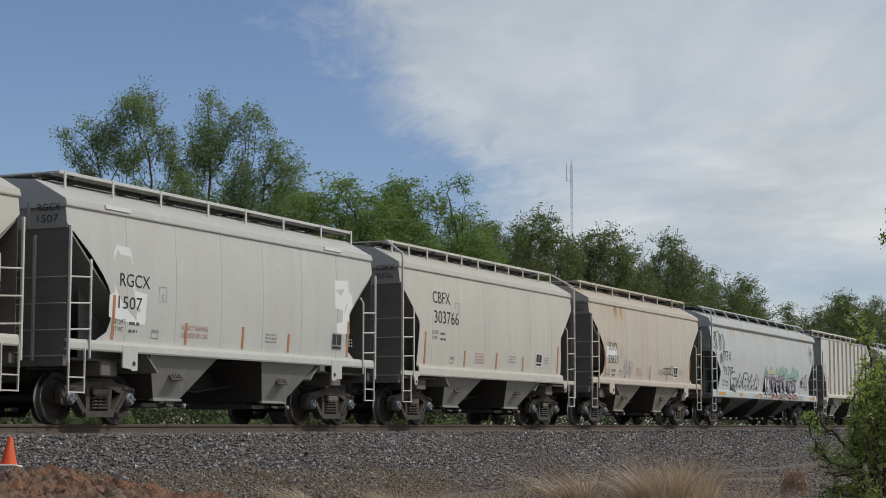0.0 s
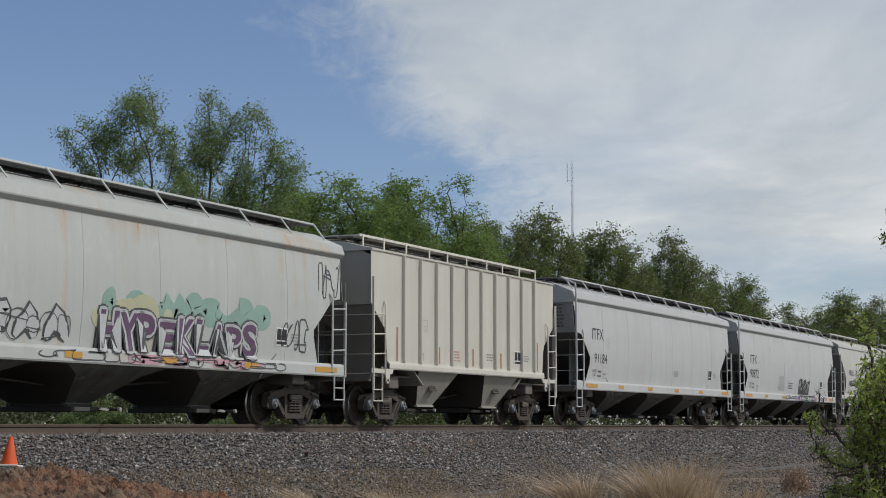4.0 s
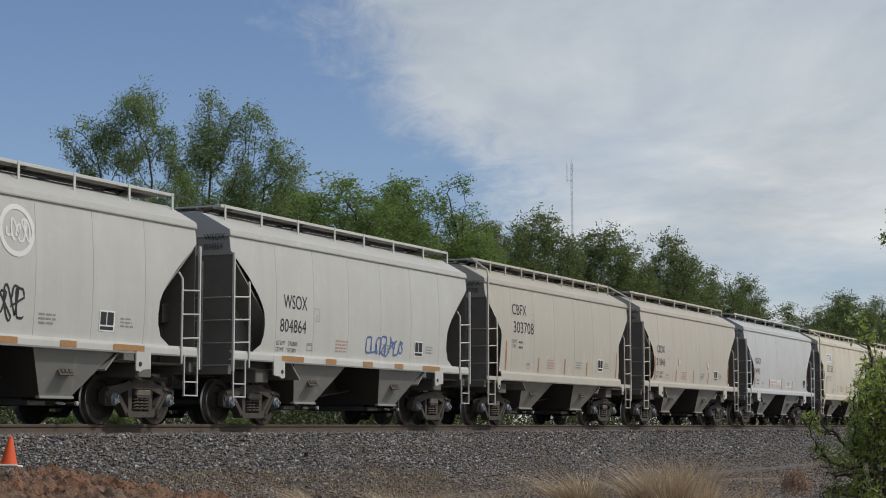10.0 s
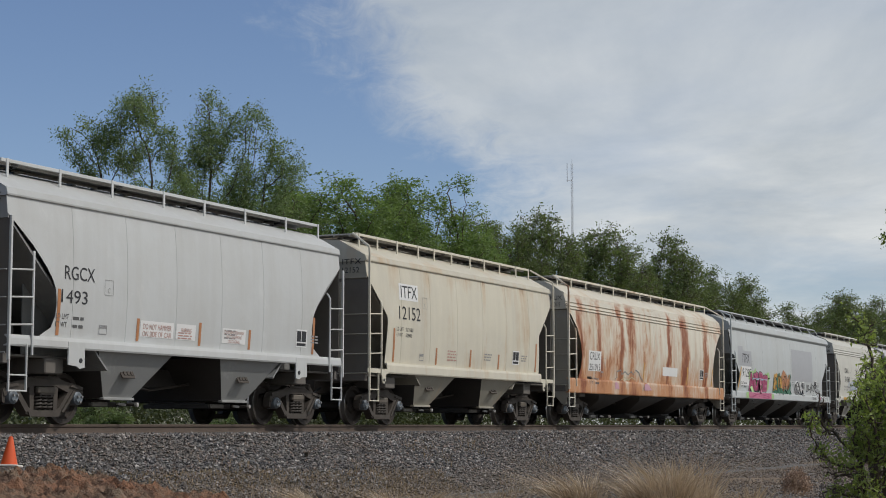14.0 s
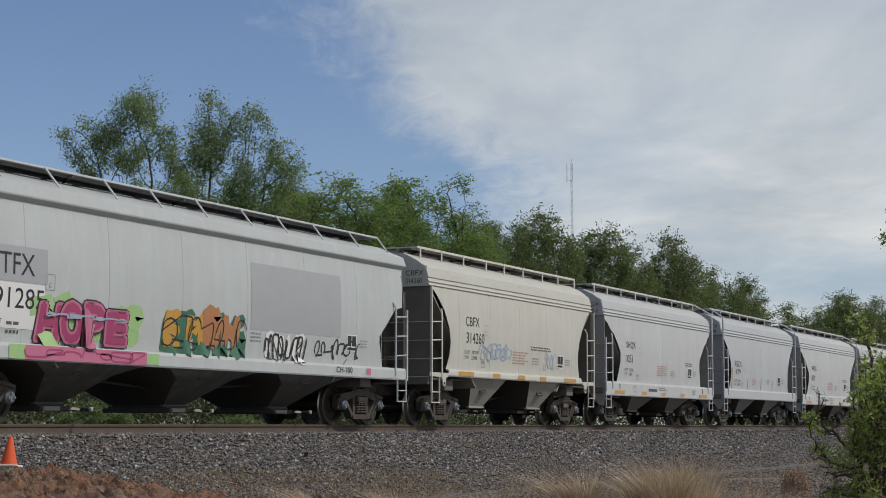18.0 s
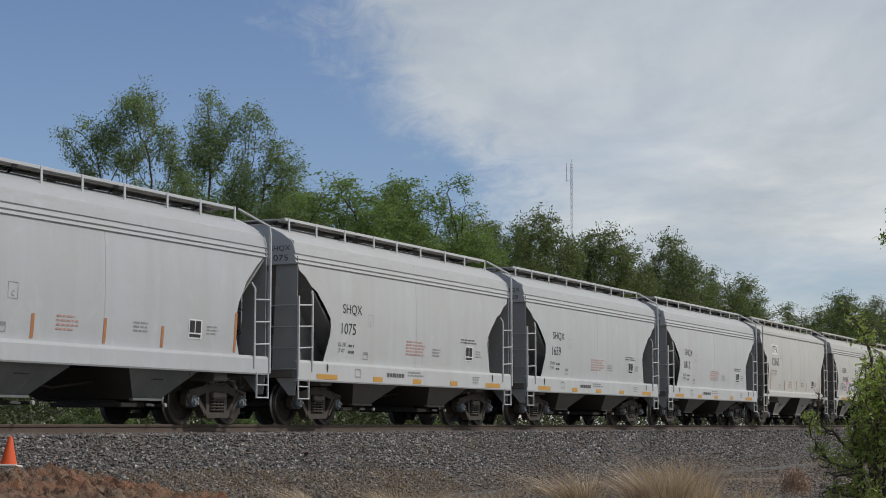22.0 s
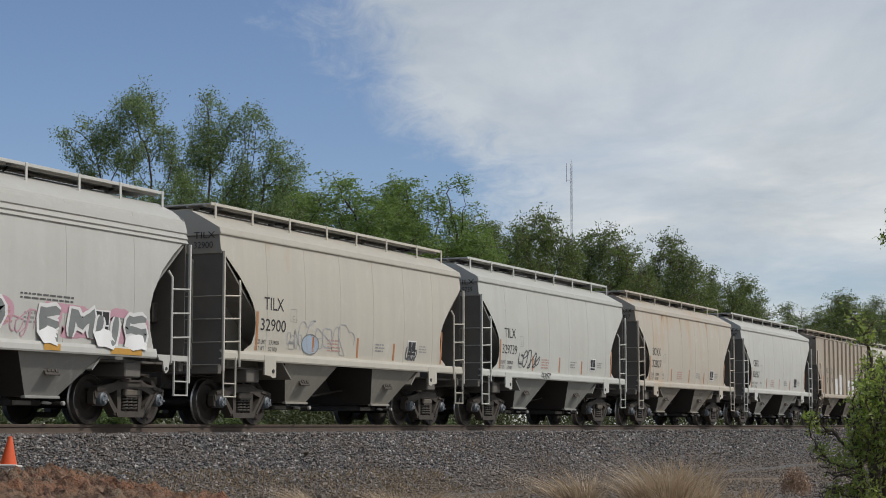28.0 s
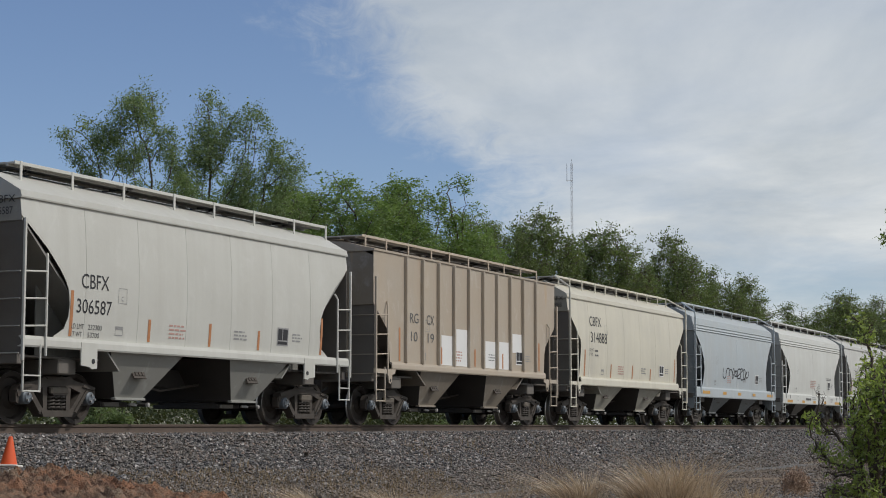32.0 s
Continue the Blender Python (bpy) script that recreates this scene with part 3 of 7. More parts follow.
def brake_wheel(s):
    """The hand-brake wheel and its housing on the trailing end."""
    x = s.length / 2 - 0.05
    g = Geo()
    g.tube([(x, -0.85 + 0.28 * math.cos(a), 2.15 + 0.28 * math.sin(a)) for a in np.linspace(0, 2 * math.pi, 21)], 0.014, 5, caps=False)
    for a in (0.3, 1.87, 3.44, 5.0):
        g.tube([(x, -0.85, 2.15), (x, -0.85 + 0.28 * math.cos(a), 2.15 + 0.28 * math.sin(a))], 0.010, 4)
    g.box(x - 0.22, x - 0.03, -1.0, -0.70, 1.95, 2.35, 0, 0.03)
    g.box(x - 0.16, x - 0.10, -0.90, -0.80, 1.17, 1.95, 0, 0.01)
    return g


def end_platform(s):
    """Shear plate, end sill and bolster over the truck."""
    x0 = -s.length / 2
    g = Geo().box(x0 + 0.02, x0 + 2.5, -1.35, 1.35, 1.13, 1.17, 0, 0.005)
    g.box(x0, x0 + 0.14, -1.52, 1.52, 1.0, 1.2, 0, 0.015)
    g.box(x0 + s.trucks - 0.3, x0 + s.trucks + 0.2, -1.42, 1.42, 0.86, 1.13, 0, 0.02)
    for y in (-0.4, 0.4):
        g.box(x0 + 0.9, x0 + 0.94, y - 0.25, y + 0.25, 1.17, 2.0, 0, 0.005)
    return g


def sill_geo(s):
    z0, z1 = s.sill
    a, b_ = -s.length / 2 + s.sill_in, s.length / 2 - s.sill_in
    w = s.half
    prof = [(-w - 0.035, z0 + 0.03), (-w - 0.03, z1 - 0.06), (-w - 0.01, z1), (-w + 0.05, z1), (-w + 0.05, z1 - 0.02), (-w - 0.005, z1 - 0.07), (-w - 0.005, z0 + 0.04), (-w + 0.07, z0 + 0.012), (-w + 0.07, z0), (-w - 0.02, z0)]
    return Geo().prism(prof, a, b_, "x")


def bay_geo(s):
    """One discharge bay: four sloped sheets narrowing to the outlet."""
    g = Geo()
    zt, zb, tw, bw = s.sill[0] + 0.02, 0.47, 1.17, 0.43
    yt, yb = s.half - 0.05, 1.12
    if s.length > 13:  # on the long cars the bays meet below the sill and lean in
        tw, bw, yb, zb = s.bay_step / 2 - 0.03, 0.36, 0.62, 0.37
    rings = [(tw, yt, zt), (bw, yb, zb)]
    if s.length > 13:
        rings[1:1] = [(tw * 0.74, yt - 0.02, zt - 0.05), (tw * 0.50, yt - 0.22, zt - 0.20)]
    b = len(g.v)
    for w, y, z in rings:
        g.v += [(-w, -y, z), (w, -y, z), (w, y, z), (-w, y, z)]
    for k in range(b, b + 4 * len(rings) - 4, 4):
        for i in range(4):
            j = (i + 1) % 4
            # slot 1 goes to the end sheets, whose shade is painted as a darker colour
            g.face((k + j, k + i, k + 4 + i, k + 4 + j), i % 2)
    g.face((b, b + 1, b + 2, b + 3))
    k = b + 4 * len(rings)
    g.face((k - 1, k - 2, k - 3, k - 4))
    for y in (-1, 1):  # stiffening flange at the foot
        g.box(-bw - 0.05, bw + 0.05, y * yb - 0.05, y * yb + 0.05, zb - 0.03, zb + 0.02, 0, 0.008)
    return g


def outlet_geo():
    """The sliding gate below a bay, with its rack and shaft."""
    g = Geo().box(-0.42, 0.42, -0.80, 0.80, 0.37, 0.46, 0, 0.01)
    g.box(-0.38, 0.38, -0.70, 0.70, 0.46, 0.51, 0, 0.01)
    for y in (-0.62, 0.62):
        g.box(0.42, 0.80, y - 0.05, y + 0.05, 0.38, 0.43, 0, 0.008)
    g.tube([(0.62, -1.10, 0.41), (0.62, 1.10, 0.41)], 0.03, 8)
    return g


def capstan_geo():
    """The worn end of the gate's operating shaft."""
    return Geo().lathe([(-1.16, 0.02), (-1.15, 0.042), (-1.10, 0.042), (-1.09, 0.02)], 8, None, (0.62, 0, 0.41))


def lever_geo():
    """The lock lever of the gate."""
    return Geo().prism([(0.22, 0.40), (0.46, 0.385), (0.50, 0.415), (0.40, 0.44), (0.26, 0.445)], -0.98, -0.94, "y")


def gate_plate():
    """The pale front plate of the gate frame."""
    return Geo().box(-0.38, 0.08, -0.86, -0.805, 0.375, 0.455, 0, 0.01)


def tag_plate_geo():
    g = Geo()
    g.box(-0.2, 0.2, -0.012, 0.012, -0.10, 0.10, 0, 0.004)
    for x in (-0.13, -0.02, 0.09):
        g.box(x, x + 0.08, -0.03, -0.012, -0.05, 0.05, 0, 0.006)
    return g


def walkway_geo(s, y):
    """One grated running board along the roof on its two stringers."""
    a, b_ = -s.length / 2 + 0.42, s.length / 2 - (0.06 if s.rail == "post" else 0.42)
    g = Geo().box(a, b_, y, y + 0.72, 4.47, 4.50, 0, 0.004)
    for k in (0.15, 0.57):
        g.box(a, b_, y + k - 0.015, y + k + 0.015, 4.43, 4.471)
    return g


def cross_walk(s):
    """The short grate that joins the running boards at an end."""
    return Geo().box(-s.length / 2 + 0.42, -s.length / 2 + 0.92, -0.298, 0.298, 4.47, 4.50, 0, 0.004)


def walkway_edge(s):
    """The light-coloured angle along the near edge of the running board."""
    a, b_ = -s.length / 2 + 0.42, s.length / 2 - (0.06 if s.rail == "post" else 0.42)
    return Geo().box(a, b_, -1.045, -1.02, 4.475 if s.rail == "slant" else 4.455, 4.515, 0, 0.004)


def walk_brace():
    """One bracket under the near running board: a bar across with a slanting stay."""
    g = Geo().prism([(-0.02, -1.02), (0.02, -1.02), (0.04, -0.98), (0.57, -0.36), (0.55, -0.34), (0.02, -0.94), (0.02, -0.30), (-0.02, -0.30)], 4.43, 4.47, "z")
    return g


def hatch_geo(s):
    g = Geo().box(-s.length / 2 + 0.9, s.length / 2 - 0.9, -0.29, 0.29, 4.36, 4.475, 0, 0.03)
    n = int(s.length / 1.9)
    for i in range(n):
        x = -s.length / 2 + 1.6 + i * (s.length - 3.2) / (n - 1)
        g.box(x - 0.05, x + 0.05, -0.42, 0.42, 4.36, 4.50, 0, 0.01)
    return g


RUNGS = (2.57, 2.11, 1.65)


def ladder_side(s, low=False):
    """Two stiles of the side ladder at the leading end; low: no tall outer stile."""
    x0, y = -s.length / 2, -s.half - 0.045
    top = 2.75 if low else 3.45 if s.rail == "post" else 3.95
    g = Geo()
    g.box(x0 - 0.024, x0 + 0.024, y - 0.02, y + 0.03, 0.78 if s.sill_in else 1.05, top, 0, 0.006)
    if s.rail == "slant" and not low:
        g.tube([(x0, y, 3.9), (x0, y + 0.03, 4.25), (x0 + 0.35, -1.03, 4.49)], 0.03, 6)
    g.tube([(x0 + 0.60, y, 1.15), (x0 + 0.60, y, 2.78), (x0 + 0.66, y + 0.05, 2.9)], 0.024, 6)
    if s.rail == "bent" and not low:
        g.tube([(x0, y, 3.9), (x0, y + 0.02, 4.12), (x0 + 0.30, -1.03, 4.49)], 0.028, 6)
    return g


def stirrup(s):
    """The hanging step under the sill."""
    x0, y = -s.length / 2, -s.half - 0.04
    g = Geo()
    for x in (x0 + 0.03, x0 + 0.48):
        g.box(x - 0.014, x + 0.014, y - 0.005, y + 0.03, 0.53, s.sill[0] + 0.05, 0, 0.004)
    for z in (0.55, 0.81):
        g.box(x0 + 0.03, x0 + 0.48, y - 0.005, y + 0.05, z - 0.013, z + 0.013, 0, 0.004)
    return g


def end_ladder(s):
    """Grab irons and a stile across the leading end."""
    x0 = -s.length / 2 - 0.05
    g = Geo().box(x0 - 0.02, x0 + 0.03, -0.93, -0.88, 1.1, 3.3, 0, 0.005)
    for z in RUNGS + (1.2,):
        g.tube([(x0, -1.6, z - 0.02), (x0, 1.2, z - 0.02)], 0.014, 5)
    return g


def jack_pad(s):
    x = -s.length / 2 + 1.62
    y = -s.half - 0.03
    if s.sill_in:
        x = -s.length / 2 + 0.60
        g = Geo().prism([(x - 0.66, 1.30), (x + 0.45, 1.30), (x + 0.38, 1.20), (x + 0.26, 1.18), (x + 0.22, 1.0), (x + 0.15, 0.95), (x + 0.08, 1.0), (x + 0.04, 1.19), (x - 0.66, 1.20)], y - 0.01, y + 0.02, "y")
        # black disc painted for the dark of the hole
        g.lathe([(-0.016, 0.035), (-0.002, 0.035)], 10, [1], (x + 0.15, y - 0.005, 1.04))
        return g
    g = Geo().prism([(x - 0.02, 1.42), (x + 0.44, 1.42), (x + 0.44, 0.98), (x + 0.3, 0.96), (x + 0.22, 1.0), (x - 0.02, 1.02)], y - 0.01, y + 0.02, "y")
    # the hole's dark inside as a black disc
    g.lathe([(-0.016, 0.045), (-0.002, 0.045)], 10, [1], (x + 0.32, y - 0.005, 1.10))
    return g


def post_geo(s):
    """One stanchion that carries the near running board."""
    if s.rail == "slant":
        return Geo().tube([(0.0, -1.05, 4.50), (0.21, -1.24, 4.14)], 0.02, 5)
    return Geo().box(-0.03, 0.03, -1.06, -1.035, 4.16, 4.52, 0, 0.006)


def coupler_geo(s):
    x0 = -s.length / 2
    g = Geo().box(x0 - 0.34, x0 + 1.2, -0.10, 0.10, 0.79, 0.95, 0, 0.02)
    g.box(x0 - 0.02, x0 + 2.4, -0.22, 0.22, 0.72, 1.08, 0, 0.02)
    g.prism([(x0 - 0.62, -0.12), (x0 - 0.50, -0.17), (x0 - 0.34, -0.14), (x0 - 0.30, 0.12), (x0 - 0.46, 0.17), (x0 - 0.60, 0.10)], 0.74, 1.0, "z")
    return g


def hose_geo(s):
    x0 = -s.length / 2
    return Geo().tube([(x0 + 0.1, -0.3, 0.86), (x0 - 0.15, -0.32, 0.78), (x0 - 0.35, -0.26, 0.58), (x0 - 0.5, -0.15, 0.42), (x0 - 0.62, -0.05, 0.46)], 0.028, 6)


def side_frame():
    """The cast side frame of a truck, centred on the truck, at the near side."""
    g = Geo()
    y0, y1 = -1.10, -0.94
    g.prism([(-1.10, 0.58), (-1.02, 0.68), (-0.80, 0.72), (-0.52, 0.76), (-0.36, 0.83), (0.36, 0.83), (0.52, 0.76), (0.80, 0.72), (1.02, 0.68), (1.10, 0.58), (1.06, 0.47), (0.74, 0.54), (0.52, 0.60), (0.33, 0.66), (-0.33, 0.66), (-0.52, 0.60), (-0.74, 0.54), (-1.06, 0.47)], y0, y1)
    for k in (-1, 1):
        def put(poly, a, b_):
            g.prism(poly if k > 0 else poly[::-1], a, b_)
        put([(k * 0.88, 0.60), (k * 0.70, 0.60), (k * 0.42, 0.29), (k * 0.30, 0.25), (k * 0.30, 0.13), (k * 0.50, 0.18), (k * 0.64, 0.33)], y0, y1)
        put([(k * 0.40, 0.68), (k * 0.27, 0.68), (k * 0.27, 0.22), (k * 0.37, 0.22)], y0 + 0.01, y1)
        put([(k * 1.11, 0.58), (k * 0.70, 0.60), (k * 0.70, 0.40), (k * 0.76, 0.35), (k * 0.76, 0.52), (k * 1.02, 0.52), (k * 1.03, 0.35), (k * 1.10, 0.38)], y0 + 0.02, y1)
        put([(k * 1.06, 0.66), (k * 0.74, 0.70), (k * 0.70, 0.66), (k * 1.05, 0.60)], y0 - 0.03, y0)
        put([(k * 0.86, 0.58), (k * 0.80, 0.60), (k * 0.46, 0.22), (k * 0.52, 0.20)], y0 - 0.03, y0)
    g.prism([(-0.46, 0.24), (0.46, 0.24), (0.40, 0.13), (-0.40, 0.13)], y0 - 0.02, y1 + 0.04)
    g.prism([(-0.36, 0.83), (0.36, 0.83), (0.30, 0.79), (-0.30, 0.79)], y0 - 0.03, y0)
    return g


def bolster_end():
    """The pale worn end of the bolster over the springs."""
    return Geo().box(-0.24, 0.24, -1.17, -1.09, 0.525, 0.645, 0, 0.02)


def spring_nest():
    g = Geo()
    for x in (-0.15, 0.0, 0.15):
        pts = [(x + 0.072 * math.cos(a), -1.06 + 0.072 * math.sin(a), 0.25 + 0.27 * a / (2 * math.pi * 4.5)) for a in np.linspace(0, 2 * math.pi * 4.5, 46)]
        g.tube(pts, 0.02, 5)
    return g


def bolster():
    g = Geo().prism([(-1.16, 0.50), (1.16, 0.50), (1.16, 0.62), (0.7, 0.72), (-0.7, 0.72), (-1.16, 0.62)], -0.2, 0.2, "x")
    for x in (-0.52, 0.52):
        g.box(x - 0.06, x + 0.06, -0.9, 0.9, 0.30, 0.40, 0, 0.02)
    return g


def wheelset():
    """Two wheels on their axle with the bearing caps, turning about y."""
    g = Geo()
    for k in (1, -1):
        w = Geo()
        prof = [(-0.83, 0.09), (-0.85, 0.13), (-0.84, 0.15), (-0.77, 0.20), (-0.755, 0.34), (-0.815, 0.375), (-0.825, 0.452), (-0.82, 0.457), (-0.72, 0.462), (-0.70, 0.485), (-0.685, 0.482), (-0.68, 0.37), (-0.72, 0.34), (-0.70, 0.18), (-0.66, 0.14), (-0.65, 0.09)]
        w.lathe(prof, 32, [0, 0, 0, 0, 0, 0, 1, 1, 1, 1, 0, 0, 0, 0, 0])
        w.lathe([(-1.19, 0.05), (-1.19, 0.085), (-1.17, 0.095), (-1.15, 0.12), (-0.93, 0.125), (-0.90, 0.08)], 16, [2, 2, 2, 2, 2])
        for i in range(3):
            a = 2 * math.pi * i / 3
            w.lathe([(-1.215, 0.022), (-1.19, 0.022)], 6, [1], (0.062 * math.cos(a), 0, 0.062 * math.sin(a)))
        g.join(w if k > 0 else w.flipped(y=True))
    g.tube([(0, -0.95, 0), (0, 0.95, 0)], 0.085, 12)
    return g


def print_lines(w, h, rows, seed):
    """Small stencilling that cannot be read: plain bars with ragged ends."""
    rnd = random.Random(seed)
    g = Geo()
    step = h / rows
    for i in range(rows):
        x, end = 0.0, w * rnd.uniform(0.75, 1.0)
        while x < end:
            d = min(rnd.uniform(0.06, 0.2), end - x)
            g.v += [(x, 0, i * step), (x + d, 0, i * step), (x + d, 0, i * step + step * 0.45), (x, 0, i * step + step * 0.45)]
            b = len(g.v) - 4
            g.face((b, b + 1, b + 2, b + 3))
            x += d + 0.035
    return g


LETTERS = {}


def letters(body, bold=0.0):
    """Flat letters of the built-in font as a Geo, scaled to height 1 and width 1; bold swells the strokes."""
    if (body, bold) not in LETTERS:
        cu = bpy.data.curves.new("letters", "FONT")
        cu.body, cu.resolution_u, cu.offset = body, 3, bold
        ob = bpy.data.objects.new("letters", cu)
        me = bpy.data.meshes.new_from_object(ob)
        bpy.data.objects.remove(ob)
        co = np.array([v.co for v in me.vertices])
        lo, hi = co.min(0), co.max(0)
        g = Geo()
        g.v = [((x - lo[0]) / (hi[0] - lo[0]), 0.0, (y - lo[1]) / (hi[1] - lo[1])) for x, y, _ in co]
        g.f = [tuple(p.vertices) for p in me.polygons]
        g.m = [0] * len(g.f)
        bpy.data.meshes.remove(me)
        LETTERS[body, bold] = g
    return LETTERS[body, bold]


def piece(word, w, h, seed, grow=0.0):
    """Spray-painted capitals, each letter swollen by grow, tilted and crowded against the next."""
    rnd = random.Random(seed)
    g = Geo()
    step = w / len(word)
    for k, ch in enumerate(word):
        tall, lift, lean = h * rnd.uniform(0.86, 1.08), h * rnd.uniform(-0.05, 0.06), rnd.uniform(-0.10, 0.16)
        one = letters(ch, 0.035)
        for d in (rim(grow) if grow else ((0.0, 0.0),)):
            r = scaled(one, step * 0.92, tall, lean)
            r.v = [(x + k * step + d[0], -0.0006 * k, z + lift + d[1]) for x, _, z in r.v]
            g.join(r)
    return g


def rim(grow):
    return [(grow * math.cos(a), grow * math.sin(a)) for a in (0.0, 0.785, 1.571, 2.356, 3.142, 3.927, 4.712, 5.498)]


def scaled(g, w, h, slant=0.0):
    r = Geo()
    r.v, r.f, r.m = [(x * w + z * h * slant, y, z * h) for x, y, z in g.v], list(g.f), list(g.m)
    return r


def on_side(g, s, x, z, proud=0.006):
    """Lays flat paint on the curved near side at x from the leading end and height z."""
    g.v = [(a + x - s.length / 2, -(s.depth(c + z) if c + z > s.sill[1] else s.half + 0.036) - proud + y, c + z) for a, y, c in g.v]
    return g


def blob(pts, m=0):
    g = Geo()
    g.v = [(x, 0, z) for x, z in pts]
    g.face(range(len(pts)))
    return g


def rect(w, h):
    return blob([(0, 0), (w, 0), (w, h), (0, h)])


def fine_rect(w, h, nx=1, nz=6):
    """A rectangle cut into strips, to follow the side's curve."""
    g = Geo()
    for i in range(nz + 1):
        g.v += [(0, 0, h * i / nz), (w, 0, h * i / nz)]
    for i in range(nz):
        g.face((2 * i, 2 * i + 1, 2 * i + 3, 2 * i + 2))
    return g


def ribbon(pts, w):
    """A painted stroke of width w along a path in the side's plane."""
    g = Geo()
    n = len(pts)
    for i, (x, z) in enumerate(pts):
        ax, az = pts[max(i - 1, 0)]
        bx, bz = pts[min(i + 1, n - 1)]
        d = math.hypot(bx - ax, bz - az) or 1
        nx, nz = -(bz - az) / d * w / 2, (bx - ax) / d * w / 2
        t = 0.55 if i in (0, n - 1) else 1.0
        g.v += [(x + nx * t, 0, z + nz * t), (x - nx * t, 0, z - nz * t)]
    for i in range(n - 1):
        g.face((2 * i, 2 * i + 1, 2 * i + 3, 2 * i + 2))
    return g


def scrawl(w, h, strokes, seed, thick=0.035):
    """A spray-painted tag: one looping line that cannot be read."""
    rnd = random.Random(seed)
    pts = []
    for k in range(strokes):
        cx = w * (k + 0.5) / strokes
        a0, turn = rnd.uniform(0, 6.28), rnd.choice((-1, 1)) * rnd.uniform(2.5, 6.0)
        rx, rz = w / strokes * rnd.uniform(0.3, 0.7), h * rnd.uniform(0.22, 0.5)
        lean, drop = rnd.uniform(-0.2, 0.4), rnd.uniform(-0.25, 0.25) * h
        kink = rnd.random() < 0.5
        for i in range(12):
            u = i / 11
            a = a0 + turn * u
            c, s_ = math.cos(a), math.sin(a)
            if kink:
                c, s_ = math.copysign(abs(c) ** 0.35, c), math.copysign(abs(s_) ** 0.6, s_)
            z = h / 2 + rz * s_ + drop * (u - 0.5)
            pts.append((cx + rx * c + lean * (z - h / 2), min(max(z, 0), h)))
    return ribbon(pts, thick)


def fat_letters(w, h, count, seed, grow=0.0):
    """Angular, overlapping letter bodies of a large spray-painted piece, made of thick strokes."""
    rnd = random.Random(seed)
    g = Geo()
    for k in range(count):
        cx, a = w * (k + 0.5) / count, w / count * 0.46
        lean, thick = rnd.uniform(-0.12, 0.2), h * rnd.uniform(0.24, 0.34)
        lo, hi = thick * 0.45, h - thick * 0.45
        grid = [(cx + sx * a * rnd.uniform(0.7, 1.0), lo + (hi - lo) * sz) for sz in (0, 0.5, 1) for sx in (-0.8, 0, 0.8)]
        for path in rnd.choice((((0, 6, 8, 5, 3), (4, 2)), ((0, 6), (2, 8), (3, 5)), ((8, 6, 3, 5, 2, 0),), ((0, 7, 2), (3, 5)), ((6, 0, 2, 8),), ((0, 6, 4, 8, 2),), ((8, 6, 0, 2), (3, 5)))):
            pts = [(grid[i][0] + lean * grid[i][1], grid[i][1]) for i in path]
            fine = []
            for p, q in zip(pts, pts[1:]):
                fine += [(p[0] + (q[0] - p[0]) * u / 4, p[1] + (q[1] - p[1]) * u / 4 + 0.04 * h * math.sin(u * 1.5)) for u in range(4)]
            fine.append(pts[-1])
            r = ribbon(fine, thick + 2 * grow)
            r.v = [(x, -0.0008 * k, z) for x, _, z in r.v]
            g.join(r)
    return g


TRAIN = []


